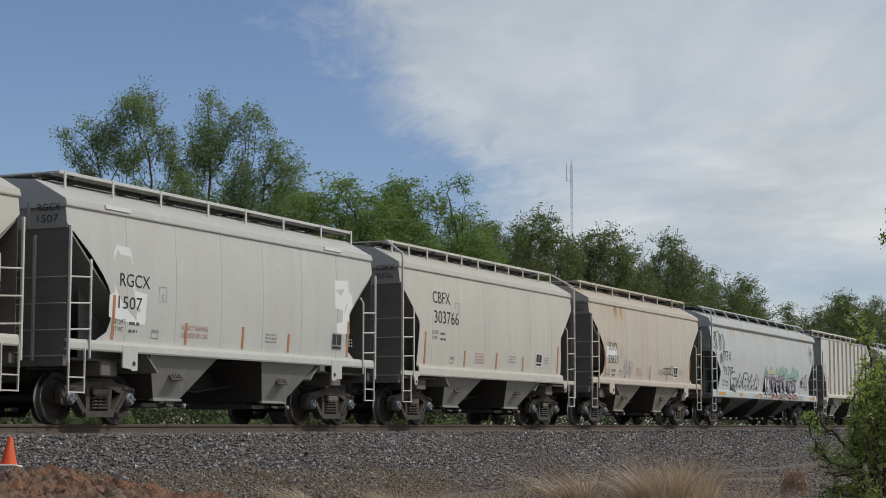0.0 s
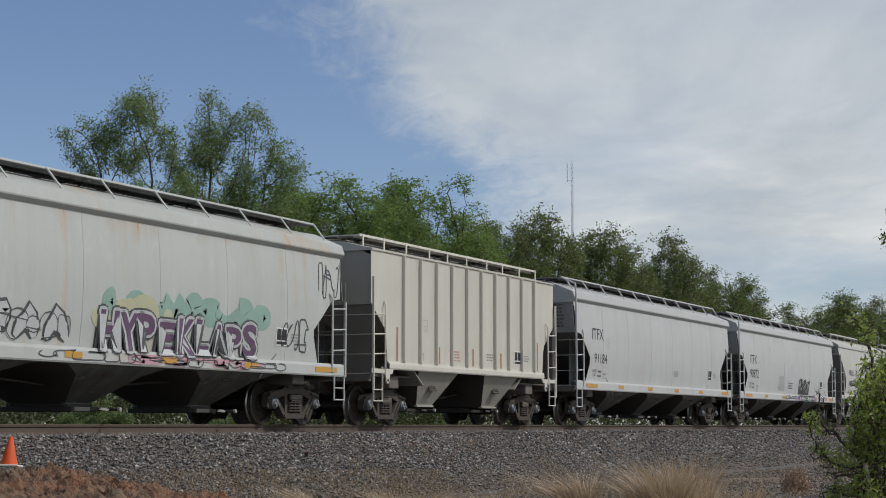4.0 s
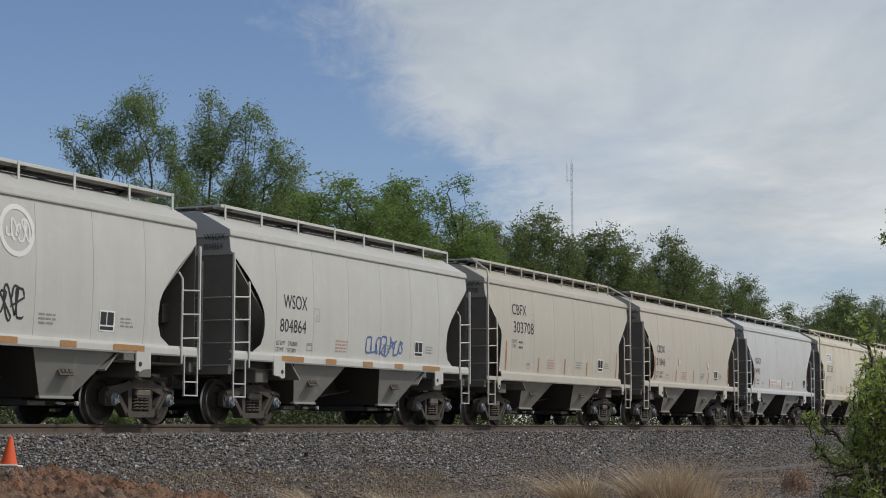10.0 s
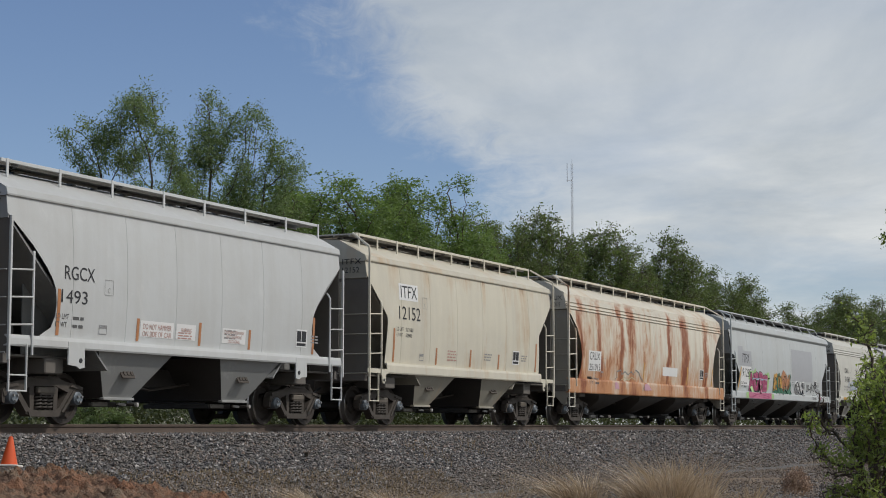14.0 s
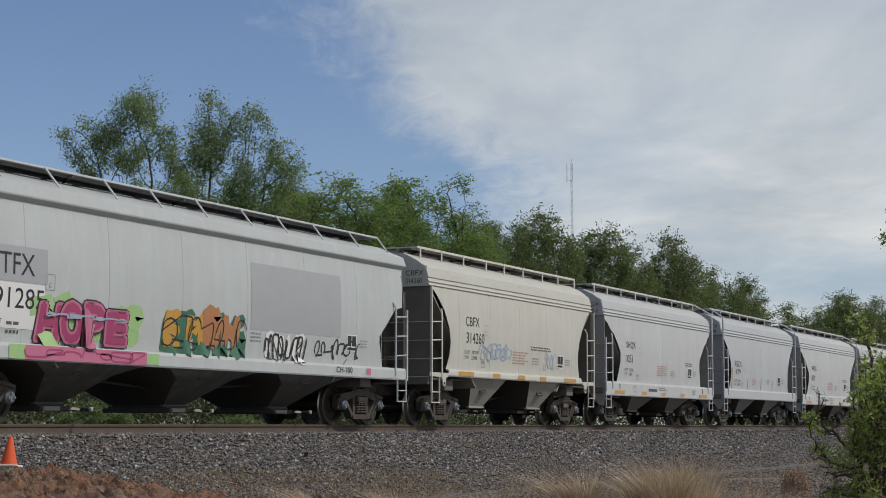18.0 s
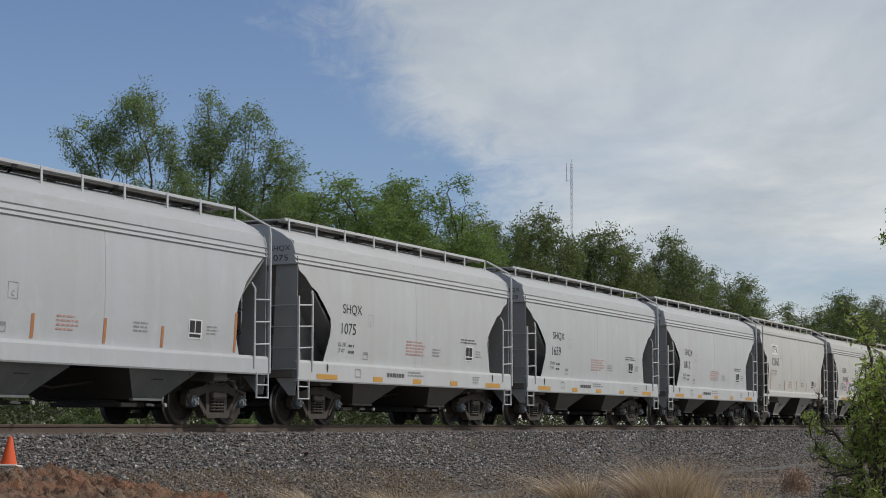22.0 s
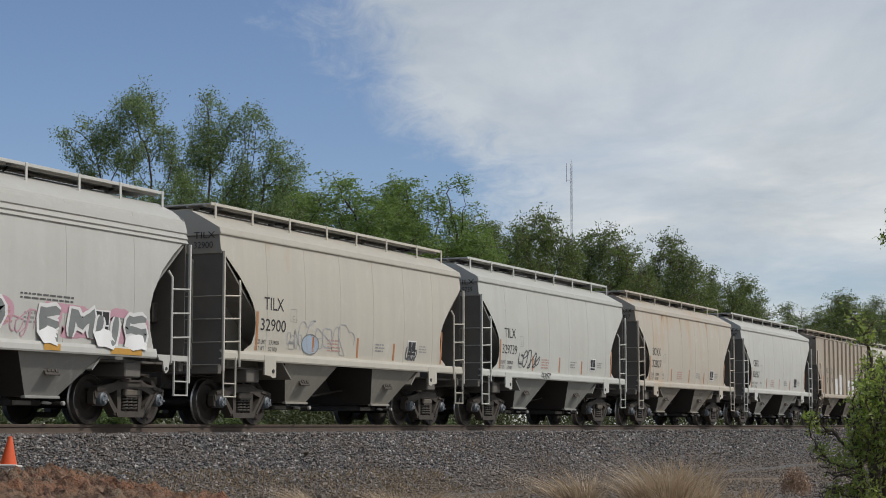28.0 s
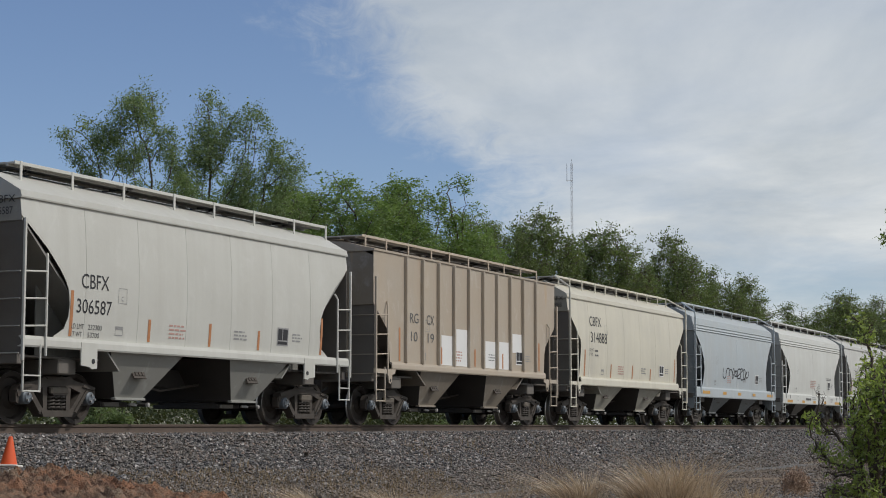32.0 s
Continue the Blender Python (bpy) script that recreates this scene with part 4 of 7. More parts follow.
def hopper_car(kind, x, colour, label, marks=("", ""), rust=0.1, mark_at=None, stripes="orange", notice=True, weights=("", "")):
    """One covered hopper car with its leading sill end at x when the clock starts. Returns it with its style."""
    s = STYLES[kind]
    L = s.length
    car = new("hopper_car")
    car.location = (x + L / 2, TRACK_Y, 0)
    tagged(car, label, "freight car", "hopper cars of the train")
    TRAIN.append((car, x + L / 2, []))
    col = (*colour, rust)

    def both(name, build, mats, colour=None, label="", ends=True):
        """The part at the leading end and its mirror image at the trailing end."""
        part(name, kept((name, kind, 0), lambda: build(s), mats), mats, car, label, colour=colour)
        if ends:
            part(name, kept((name, kind, 1), lambda: build(s).flipped(x=True), mats), mats, car, label, colour=colour)

    # body
    seams = [L * i / s.seams for i in range(s.seams + 1)]
    if s.seams > 2:
        inset = 2.5 if L > 13 else 1.65 if s.ribs else 1.75
        seams = [0] + [inset + (L - 2 * inset) * i / (s.seams - 2) for i in range(s.seams - 1)] + [L]
    for i in range(s.seams):
        first, last = i == 0, i == s.seams - 1
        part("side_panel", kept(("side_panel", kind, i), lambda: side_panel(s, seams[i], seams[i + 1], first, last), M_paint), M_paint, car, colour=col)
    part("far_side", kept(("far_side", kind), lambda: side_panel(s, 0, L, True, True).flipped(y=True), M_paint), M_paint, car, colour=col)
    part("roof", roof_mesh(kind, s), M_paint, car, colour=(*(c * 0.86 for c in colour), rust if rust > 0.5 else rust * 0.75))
    # body colour lowered on ends and slope sheets: their shade is painted in
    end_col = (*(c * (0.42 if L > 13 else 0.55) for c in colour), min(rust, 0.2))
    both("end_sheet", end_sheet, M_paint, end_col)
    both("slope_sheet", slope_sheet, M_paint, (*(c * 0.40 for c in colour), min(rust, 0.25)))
    both("end_web", end_web, M_under)
    if kind in ("standard", "angular", "narrow", "ribbed"):
        both("end_plate", end_plate, M_under)
    if kind in ("centre", "sweep", "rusty"):
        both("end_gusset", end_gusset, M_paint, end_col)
    if s.rail != "slant":
        part("air_reservoir", kept(("air_reservoir", L), lambda: reservoir(s), M_under), M_under, car)
        part("brake_wheel", kept(("brake_wheel", L), lambda: brake_wheel(s), M_truck), M_truck, car)
    part("brake_pipe", kept(("brake_pipe", L), lambda: Geo().tube([(-L / 2 + 0.2, -0.55, 0.98), (-L / 2 + 2.6, -0.62, 1.02), (0.0, -0.45, 0.66), (L / 2 - 2.6, -0.62, 1.02), (L / 2 - 0.2, -0.55, 0.98)], 0.025, 6), M_truck), M_truck, car)
    both("end_platform", end_platform, M_under)
    for y in (False, True):
        part("side_sill", sill_mesh(kind, s, y), M_paint, car, colour=col)
    if s.ribs:
        for i in range(s.ribs + 1):
            xr = 1.65 + (L - 3.2) * i / s.ribs - L / 2
            part("rib", kept(("rib", kind), lambda: Geo().box(-0.035, 0.035, -s.half - 0.055, -s.half + 0.04, 1.48, 4.05, 0, 0.01), M_paint), M_paint, car, at=(xr, 0, 0), colour=col)
    for i in range(s.bays):
        xb = (i - (s.bays - 1) / 2) * s.bay_step
        # near sheets get a lowered body colour for the shade below the sill
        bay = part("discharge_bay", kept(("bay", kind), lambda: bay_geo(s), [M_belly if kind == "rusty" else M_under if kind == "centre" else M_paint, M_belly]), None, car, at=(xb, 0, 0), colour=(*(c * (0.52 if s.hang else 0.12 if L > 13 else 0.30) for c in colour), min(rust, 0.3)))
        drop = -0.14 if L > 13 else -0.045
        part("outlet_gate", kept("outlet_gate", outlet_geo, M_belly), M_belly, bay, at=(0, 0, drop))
        part("gate_capstan", kept("gate_capstan", capstan_geo, M_valve), M_valve, bay, "worn bright capstan of the gate", at=(0, 0, drop))
        part("gate_plate", kept("gate_plate", gate_plate, M_dusty), M_dusty, bay, "dusty grey front plate of the gate", at=(0, 0, drop))
        part("lock_lever", kept("lock_lever", lever_geo, M_valve), M_valve, bay, "worn bright lock lever", at=(0, 0, drop))
        p = part("outlet_plate", kept("outlet_plate", tag_plate_geo, M_truck), M_truck, bay, at=(-0.05, -1.365 if L < 13 else -1.30, 0.93))
        p.rotation_euler = (radians(-28.5 if L < 13 else -56), 0, 0)
    if kind in ("standard", "angular", "ribbed", "narrow"):
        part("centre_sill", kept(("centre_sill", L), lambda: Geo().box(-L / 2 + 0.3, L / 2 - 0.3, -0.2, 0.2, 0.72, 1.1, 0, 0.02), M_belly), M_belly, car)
    # ladders, steps and roof walk
    trim = (*(min(1, c * 1.06) for c in colour), min(rust * 0.6, 0.3))
    for k in (0, 1):
        flip = bool(k)
        lad = part("ladder", kept(("ladder", kind, k), lambda: ladder_side(s, kind == ("long" if flip else "centre")).flipped(x=flip), M_paint), M_paint, car, colour=trim)
        for z in RUNGS:
            xs = -L / 2 + 0.3
            part("rung", kept(("rung",), lambda: Geo().tube([(-0.31, 0, -0.02), (0.31, 0, 0.015)], 0.016, 6), M_paint), M_paint, lad, at=(xs if not k else -xs, -s.half - 0.05, z), colour=trim)
        part("step", kept(("step", kind, k), lambda: stirrup(s).flipped(x=flip), M_paint), M_paint, lad, colour=trim)
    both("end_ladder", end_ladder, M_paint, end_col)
    if s.hang:
        both("jacking_pad", jack_pad, [M_paint, M_black], col)
    both("coupler", coupler_geo, M_truck)
    both("air_hose", hose_geo, M_hose)
    # the grate's tone stands in for how much light reaches its underside
    grate = M_grate if s.rail == "slant" else M_grate_pale
    board = part("roof_walk", kept(("roof_walk", kind), lambda: walkway_geo(s, -1.02), grate), grate, car)
    part("roof_walk", kept(("far_walk", kind), lambda: walkway_geo(s, 0.30), grate), grate, car)
    both("cross_walk", cross_walk, grate)
    part("walk_edge", kept(("walk_edge", kind), lambda: walkway_edge(s), M_paint), M_paint, board, colour=trim)
    for i in range(s.posts // 2):
        part("walk_bracket", kept("walk_bracket", walk_brace, M_grate), M_grate, board, at=(-L / 2 + 0.9 + (L - 2.4) * i / (s.posts // 2 - 1), 0, 0))
    for i in range(s.posts):
        span = L - (0.56 if s.rail == "post" else 0.92)
        xp = -L / 2 + 0.46 + span * i / (s.posts - 1) + (0.0 if i % 3 else 0.12)
        part("stanchion", kept(("stanchion", s.rail), lambda: post_geo(s), M_paint), M_paint, board, at=(min(xp, -L / 2 + 0.46 + span), 0, 0), colour=trim)
    part("roof_hatch", kept(("roof_hatch", kind), lambda: hatch_geo(s), M_paint), M_paint, car, colour=col)
    # trucks
    for k in (-1, 1):
        tr = part("truck", kept("truck_bolster", bolster, M_truck), M_truck, car, "rusty dark cast-steel truck", at=(-L / 2 + s.trucks + 0.1 if k < 0 else L / 2 - s.trucks + 0.42, 0, 0))
        part("side_frame", kept("side_frame", side_frame, M_truck), M_truck, tr)
        part("side_frame", kept("side_frame_far", lambda: side_frame().flipped(y=True), M_truck), M_truck, tr)
        part("bolster_end", kept("bolster_end", bolster_end, M_bolster), M_bolster, tr)
        part("spring_nest", kept("spring_nest", spring_nest, M_spring), M_spring, tr)
        for dx in (-0.889, 0.889):
            TRAIN[-1][2].append((part("wheelset", kept("wheelset", wheelset, [M_wheel, M_tread, M_cap]), None, tr, at=(dx, 0, 0.457)), dx))
    # lettering
    mx, mz, mw, mh, nx, nz, nw, nh = mark_at or (1.53, 2.50, 0.94, 0.24, 1.49, 2.09, 0.74, 0.23)
    if marks[0]:
        part("reporting_mark", on_side(scaled(letters(marks[0]), mw, mh), s, mx, mz), M_black, car)
        part("car_number", on_side(scaled(letters(marks[1]), nw, nh), s, nx, nz), M_black, car)
        for k, (body, zz, hh, w) in enumerate(() if kind == "long" else ((marks[0], 3.72, 0.13, 0.5), (marks[1], 3.52, 0.13, 0.45))):
            g = scaled(letters(body), w, hh)
            g.v = [(-L / 2 - 0.026, -0.93 - a, c + zz) for a, _, c in g.v]
            part("end_mark", g, M_black, car)
        if kind == "long":
            g = print_lines(0.55, 0.75, 7, x + 9)
            g.v = [(-L / 2 - 0.006, -0.75 - a, c + 2.95) for a, _, c in g.v]
            part("end_print", g, M_ink, car)
        for k, (word, dz) in enumerate((("LD LMT", 0.28), ("LT WT", 0.42))):
            part("weight_stencil", on_side(scaled(letters(word), 0.36 - 0.05 * k, 0.09), s, nx - 0.12, nz - dz), M_ink, car)
            g = scaled(letters(weights[k]), 0.40 - 0.06 * k, 0.09) if weights[k] else print_lines(0.34, 0.12, 1, x + k)
            part("weight_stencil", on_side(g, s, nx + 0.36, nz - dz), M_ink, car)
    pan_x = 2.9 if kind != "standard" else 1.95 if marks[0] == "RGCX" else 3.1
    part("plate_box", on_side(Geo().join(ribbon([(0, 0), (0.25, 0), (0.25, 0.27), (0, 0.27), (0, 0)], 0.012)).join(scaled(letters("C"), 0.07, 0.09).moved(0.09, 0, 0.04)), s, mx + mw + 0.30, mz - 0.20), M_faint, car)
    pan = part("service_panel", on_side(fine_rect(0.46, 0.38, 1, 3), s, L - pan_x - 0.03, 1.65), M_white if kind != "standard" or int(x) % 3 else M_faint, car)
    for bx, bz, bw, bh in ((0.03, 0.12, 0.17, 0.23), (0.23, 0.12, 0.19, 0.23), (0.03, 0.03, 0.39, 0.06)):
        part("panel_field", on_side(fine_rect(bw, bh, 1, 2), s, L - pan_x - 0.03 + bx, 1.65 + bz, 0.010), M_black, pan)
    if notice and kind != "long":
        if kind in ("centre", "narrow"):
            part("small_print", on_side(print_lines(1.15, 0.38, 5, x + 1), s, 5.3, 1.68), M_red, car)
            part("small_print", on_side(print_lines(1.65 if kind == "narrow" else 1.05, 0.14, 2, x + 4), s, 6.6 if kind == "narrow" else 8.45, 2.10), M_ink, car)
        else:
            part("small_print", on_side(print_lines(0.62, 0.30, 4, x + 1), s, L * 0.38, 1.62), M_red, car)
    if kind == "centre":
        for xo in (1.30, L - 1.30):
            # flat black oval for the dark of the slot; nothing is cut
            part("sill_slot", on_side(blob([(0.035 * math.cos(a), 0.10 * math.sin(a)) for a in np.linspace(0, 5.9, 14)]), s, xo, 1.24), M_black, car)
        part("maker_stencil", on_side(print_lines(0.95, 0.20, 1, 77), s, 4.2, 1.12), M_ink, car)
        part("small_print", on_side(print_lines(0.9, 0.14, 2, 78), s, 5.3, 1.17), M_faint, car)
        part("test_stencil", on_side(ribbon([(0, 0), (0.26, 0), (0.26, 0.17), (0, 0.17), (0, 0)], 0.025), s, 2.6, 1.08), M_faint, car)
        part("small_print", on_side(print_lines(0.5, 0.2, 3, 79), s, 9.1, 1.08), M_faint, car)
    if kind != "rusty":
        part("small_print", on_side(print_lines(0.5, 0.22, 3, x + 2), s, L * 0.58, 1.70), M_faint, car)
    part("small_print", on_side(print_lines(0.42, 0.2, 3, x + 3), s, L - pan_x + 0.6, 1.76), M_faint, car)
    part("test_stencil", on_side(ribbon([(0, 0), (0.22, 0), (0.22, 0.15), (0, 0.15), (0, 0)], 0.022).join(rect(0.2, 0.03).moved(0.01, 0, 0.10)), s, mx + 1.05, s.sill[1] + 0.12), M_faint, car)
    if stripes == "orange":
        for u, h in ((1.32, 0.80), (L * 0.32, 0.42), (L * 0.50, 0.45), (L * 0.66, 0.40), (L - 1.28, 0.80)):
            part("reflector", on_side(fine_rect(0.085, h, 1, 4), s, u, s.sill[1] + 0.04), M_orange, car)
    elif stripes:
        tape = min(0.11, s.sill[1] - s.sill[0] - 0.06)
        mat = M_brown if kind == "standard" else M_yellow
        if L > 13:
            rows = [(0.85 + (L - 2.2) * i / 5, 0.96 if i in (0, 5) else 0.49) for i in range(6)]
        elif kind in ("centre", "sweep"):
            rows = [(0.82, 0.93), (3.48, 0.47), (5.58, 0.44), (7.73, 0.42), (9.95, 0.95)]
        else:
            rows = [(1.63 if s.sill_in else 1.92, 0.93), (3.83, 0.48), (5.58, 0.48), (7.20, 0.45), (9.1 if s.sill_in else 8.73, 0.96)]
        for u, w in rows:
            part("reflector", on_side(rect(w, tape), s, u, s.sill[0] + 0.06 if kind == "centre" else (s.sill[0] + s.sill[1] - tape) / 2), mat, car)
    return car, s


# ---- the setting ----
def hump(u, lo, hi, soft):
    """1 between lo and hi, falling to 0 over soft."""
    return min(max((u - lo) / soft + 1, 0), 1) * min(max((hi - u) / soft + 1, 0), 1)


def height(x, y):
    """The ground's height."""
    d = y - TRACK_Y
    n = noise.noise(Vector((x * 0.15, y * 0.15, 0.3))) * 0.10 + noise.noise(Vector((x * 0.6, y * 0.6, 1.7))) * 0.05
    near = -1.65 + 0.62 * hump(y, 5.2, 14.5, 1.2) * hump(x, 12, 19.5, 3.0)
    z = (near if d < 0 else -0.85) + n
    if abs(d) < 4.0:
        bank = -0.36 - max(abs(d) - 1.75, 0) * 0.50
        z = max(min(z, -0.75), bank) if abs(d) > 3.0 else max(z, bank) if bank > z else bank
    return z


def make_ground():
    xs = sorted(set([-600, -250, -120, -60, -30, -15, -5] + [i * 0.75 for i in range(0, 107)] + [80 + i * 4 for i in range(0, 36)] + [230, 280, 350, 480, 700, 1000, 1500, 2200]))
    ys = sorted(set([-900, -400, -150, -60, -25, -10, -4] + [i * 0.5 for i in range(0, 62)] + [31 + i * 2 for i in range(0, 25)] + [84, 95, 120, 160, 230, 350, 600, 1000, 1600]))
    v = [(x, y, height(x, y)) for x in xs for y in ys]
    w = len(ys)
    f = [(i * w + j, (i + 1) * w + j, (i + 1) * w + j + 1, i * w + j + 1) for i in range(len(xs) - 1) for j in range(w - 1)]
    me = bpy.data.meshes.new("ground")
    me.from_pydata(v, [], f)
    me.materials.append(M_ground)
    me.polygons.foreach_set("use_smooth", [True] * len(f))
    return tagged(new("ground", me), "dry brown earth with patchy grass beside the railway", "ground", kind="structure")


make_ground()


def bed_height(d):
    """The top of the ballast at d metres from the track's centre line."""
    a = abs(d)
    return max(-0.20 - max(a - 1.85, 0) * 0.56 - max(a - 1.3, 0) * 0.02, -1.58)


def make_bed():
    g = Geo()
    ds = [-13.0, -11.0, -9.0, -7.0, -5.2, -4.6, -4.0, -3.4, -2.8, -2.3, -1.9, -1.6, -0.8, 0.8, 1.6, 1.9, 2.8, 4.0]
    xs = [-60 + i * 2 for i in range(31)] + [1 + i * 0.5 for i in range(120)] + [62 + i * 4 for i in range(100)]
    for x in xs:
        for d in ds:
            j = noise.noise(Vector((x * 0.7, d * 1.3, 4.0))) * 0.05 if abs(d) > 1.5 else 0
            g.v.append((x, TRACK_Y + d + j * 0.5, bed_height(d) + j - 0.03))
    w = len(ds)
    for i in range(len(xs) - 1):
        for k in range(w - 1):
            a = i * w + k
            g.face((a, a + w, a + w + 1, a + 1))
    return tagged(new("ballast_bed", g.mesh("ballast_bed", [M_bed])), "grey crushed-stone bed under the railway track", "ballast", kind="structure")


make_bed()


def make_stones():
    """Loose ballast on the near shoulder and slope."""
    rs = np.random.RandomState(5)
    ico = np.array([(1, 0, 0), (0, 1, 0), (-1, 0, 0), (0, -1, 0), (0, 0, 1), (0, 0, -1)])
    tri = np.array([(0, 1, 4), (1, 2, 4), (2, 3, 4), (3, 0, 4), (1, 0, 5), (2, 1, 5), (3, 2, 5), (0, 3, 5)])
    near, far, flat = 72000, 28000, 12000
    x = np.concatenate([rs.uniform(17, 46, near), 46 + 75 * rs.rand(far) ** 1.4, rs.uniform(26, 80, flat)])
    d = -np.concatenate([rs.uniform(0.95, 5.0, near), rs.uniform(0.95, 4.9, far), rs.uniform(4.2, 11.5, flat)])
    r = np.concatenate([0.013 + 0.031 * rs.rand(near) ** 1.5, rs.uniform(0.022, 0.055, far), rs.uniform(0.025, 0.05, flat)])
    n = len(x)
    a = np.abs(d)
    z = np.maximum(-0.20 - np.maximum(a - 1.85, 0) * 0.56 - np.maximum(a - 1.3, 0) * 0.02, -1.58) + rs.uniform(-0.02, 0.02, n)
    shape = (ico[None] + rs.normal(0, 0.22, (n, 6, 3))) * (r[:, None] * rs.uniform(0.7, 1.3, (n, 3)))[:, None, :]
    t = rs.uniform(0, 6.28, n)
    c, s = np.cos(t)[:, None], np.sin(t)[:, None]
    v = np.stack([shape[..., 0] * c - shape[..., 1] * s, shape[..., 0] * s + shape[..., 1] * c, shape[..., 2] * 0.8], -1)
    v += np.stack([x, TRACK_Y + d, z], -1)[:, None, :]
    f = tri[None] + (np.arange(n) * 6)[:, None, None]
    ob = new("ballast_stones", mesh_np("ballast_stones", v.reshape(-1, 3), f.reshape(-1, 3), [M_stone]))
    tagged(ob, "loose grey and brown crushed stones on the track shoulder", "ballast", kind="stuff")


make_stones()


def make_track():
    track = tagged(new("railway_track"), "single railway track with rusty steel rails on timber sleepers", "railway track", kind="structure")
    track.location = (0, TRACK_Y, 0)
    prof = [(-0.075, -0.18), (0.075, -0.18), (0.075, -0.165), (0.02, -0.145), (0.011, -0.12), (0.011, -0.06), (0.034, -0.045), (0.036, -0.01), (0.028, 0.0), (-0.028, 0.0), (-0.036, -0.01), (-0.034, -0.045), (-0.011, -0.06), (-0.011, -0.12), (-0.02, -0.145), (-0.075, -0.165)]
    g = Geo().prism(prof, -60, 460, "x")
    me = g.mesh("rail", [M_rail, M_tread])
    for p in me.polygons:
        if p.normal.z > 0.9 and p.center.z > -0.005:
            p.material_index = 1
    for y in (-0.755, 0.755):
        ob = part("rail", me, None, track)
        ob.location.y = y
    tie = Geo().box(-0.115, 0.115, -1.3, 1.3, -0.37, -0.195, 0, 0.012).mesh("sleeper", [M_tie])
    plate = Geo().box(-0.10, 0.10, -0.19, 0.19, -0.196, -0.178, 0, 0.004).mesh("tie_plate", [M_rail])
    rnd = random.Random(3)
    for i in range(170):
        t = part("sleeper", tie, None, track, at=(14 + i * 0.5 + rnd.uniform(-0.02, 0.02), rnd.uniform(-0.03, 0.03), 0))
        t.rotation_euler.z = rnd.uniform(-0.01, 0.01)
        if i < 90:
            part("tie_plate", plate, None, t, at=(0, -0.755, 0))


make_track()


# ---- plants ----
def leaf_cloud(centres, spread, size, per, rs, flat=0.6):
    """Small diamond leaves scattered round the centres."""
    n = len(centres) * per
    c = np.repeat(centres, per, 0) + rs.normal(0, 1, (n, 3)) * spread * np.array([1, 1, flat])
    a = rs.normal(0, 1, (n, 3))
    a /= np.linalg.norm(a, axis=1)[:, None]
    b = np.cross(a, rs.normal(0, 1, (n, 3)))
    b /= np.linalg.norm(b, axis=1)[:, None]
    k = size * rs.uniform(0.6, 1.35, (n, 1))
    v = np.stack([c - a * k, c + b * k * 0.45, c + a * k, c - b * k * 0.45], 1).reshape(-1, 3)
    i = np.arange(n)[:, None] * 4
    f = np.concatenate([i + np.array([[0, 1, 2]]), i + np.array([[0, 2, 3]])], 1).reshape(-1, 3)
    return v, f


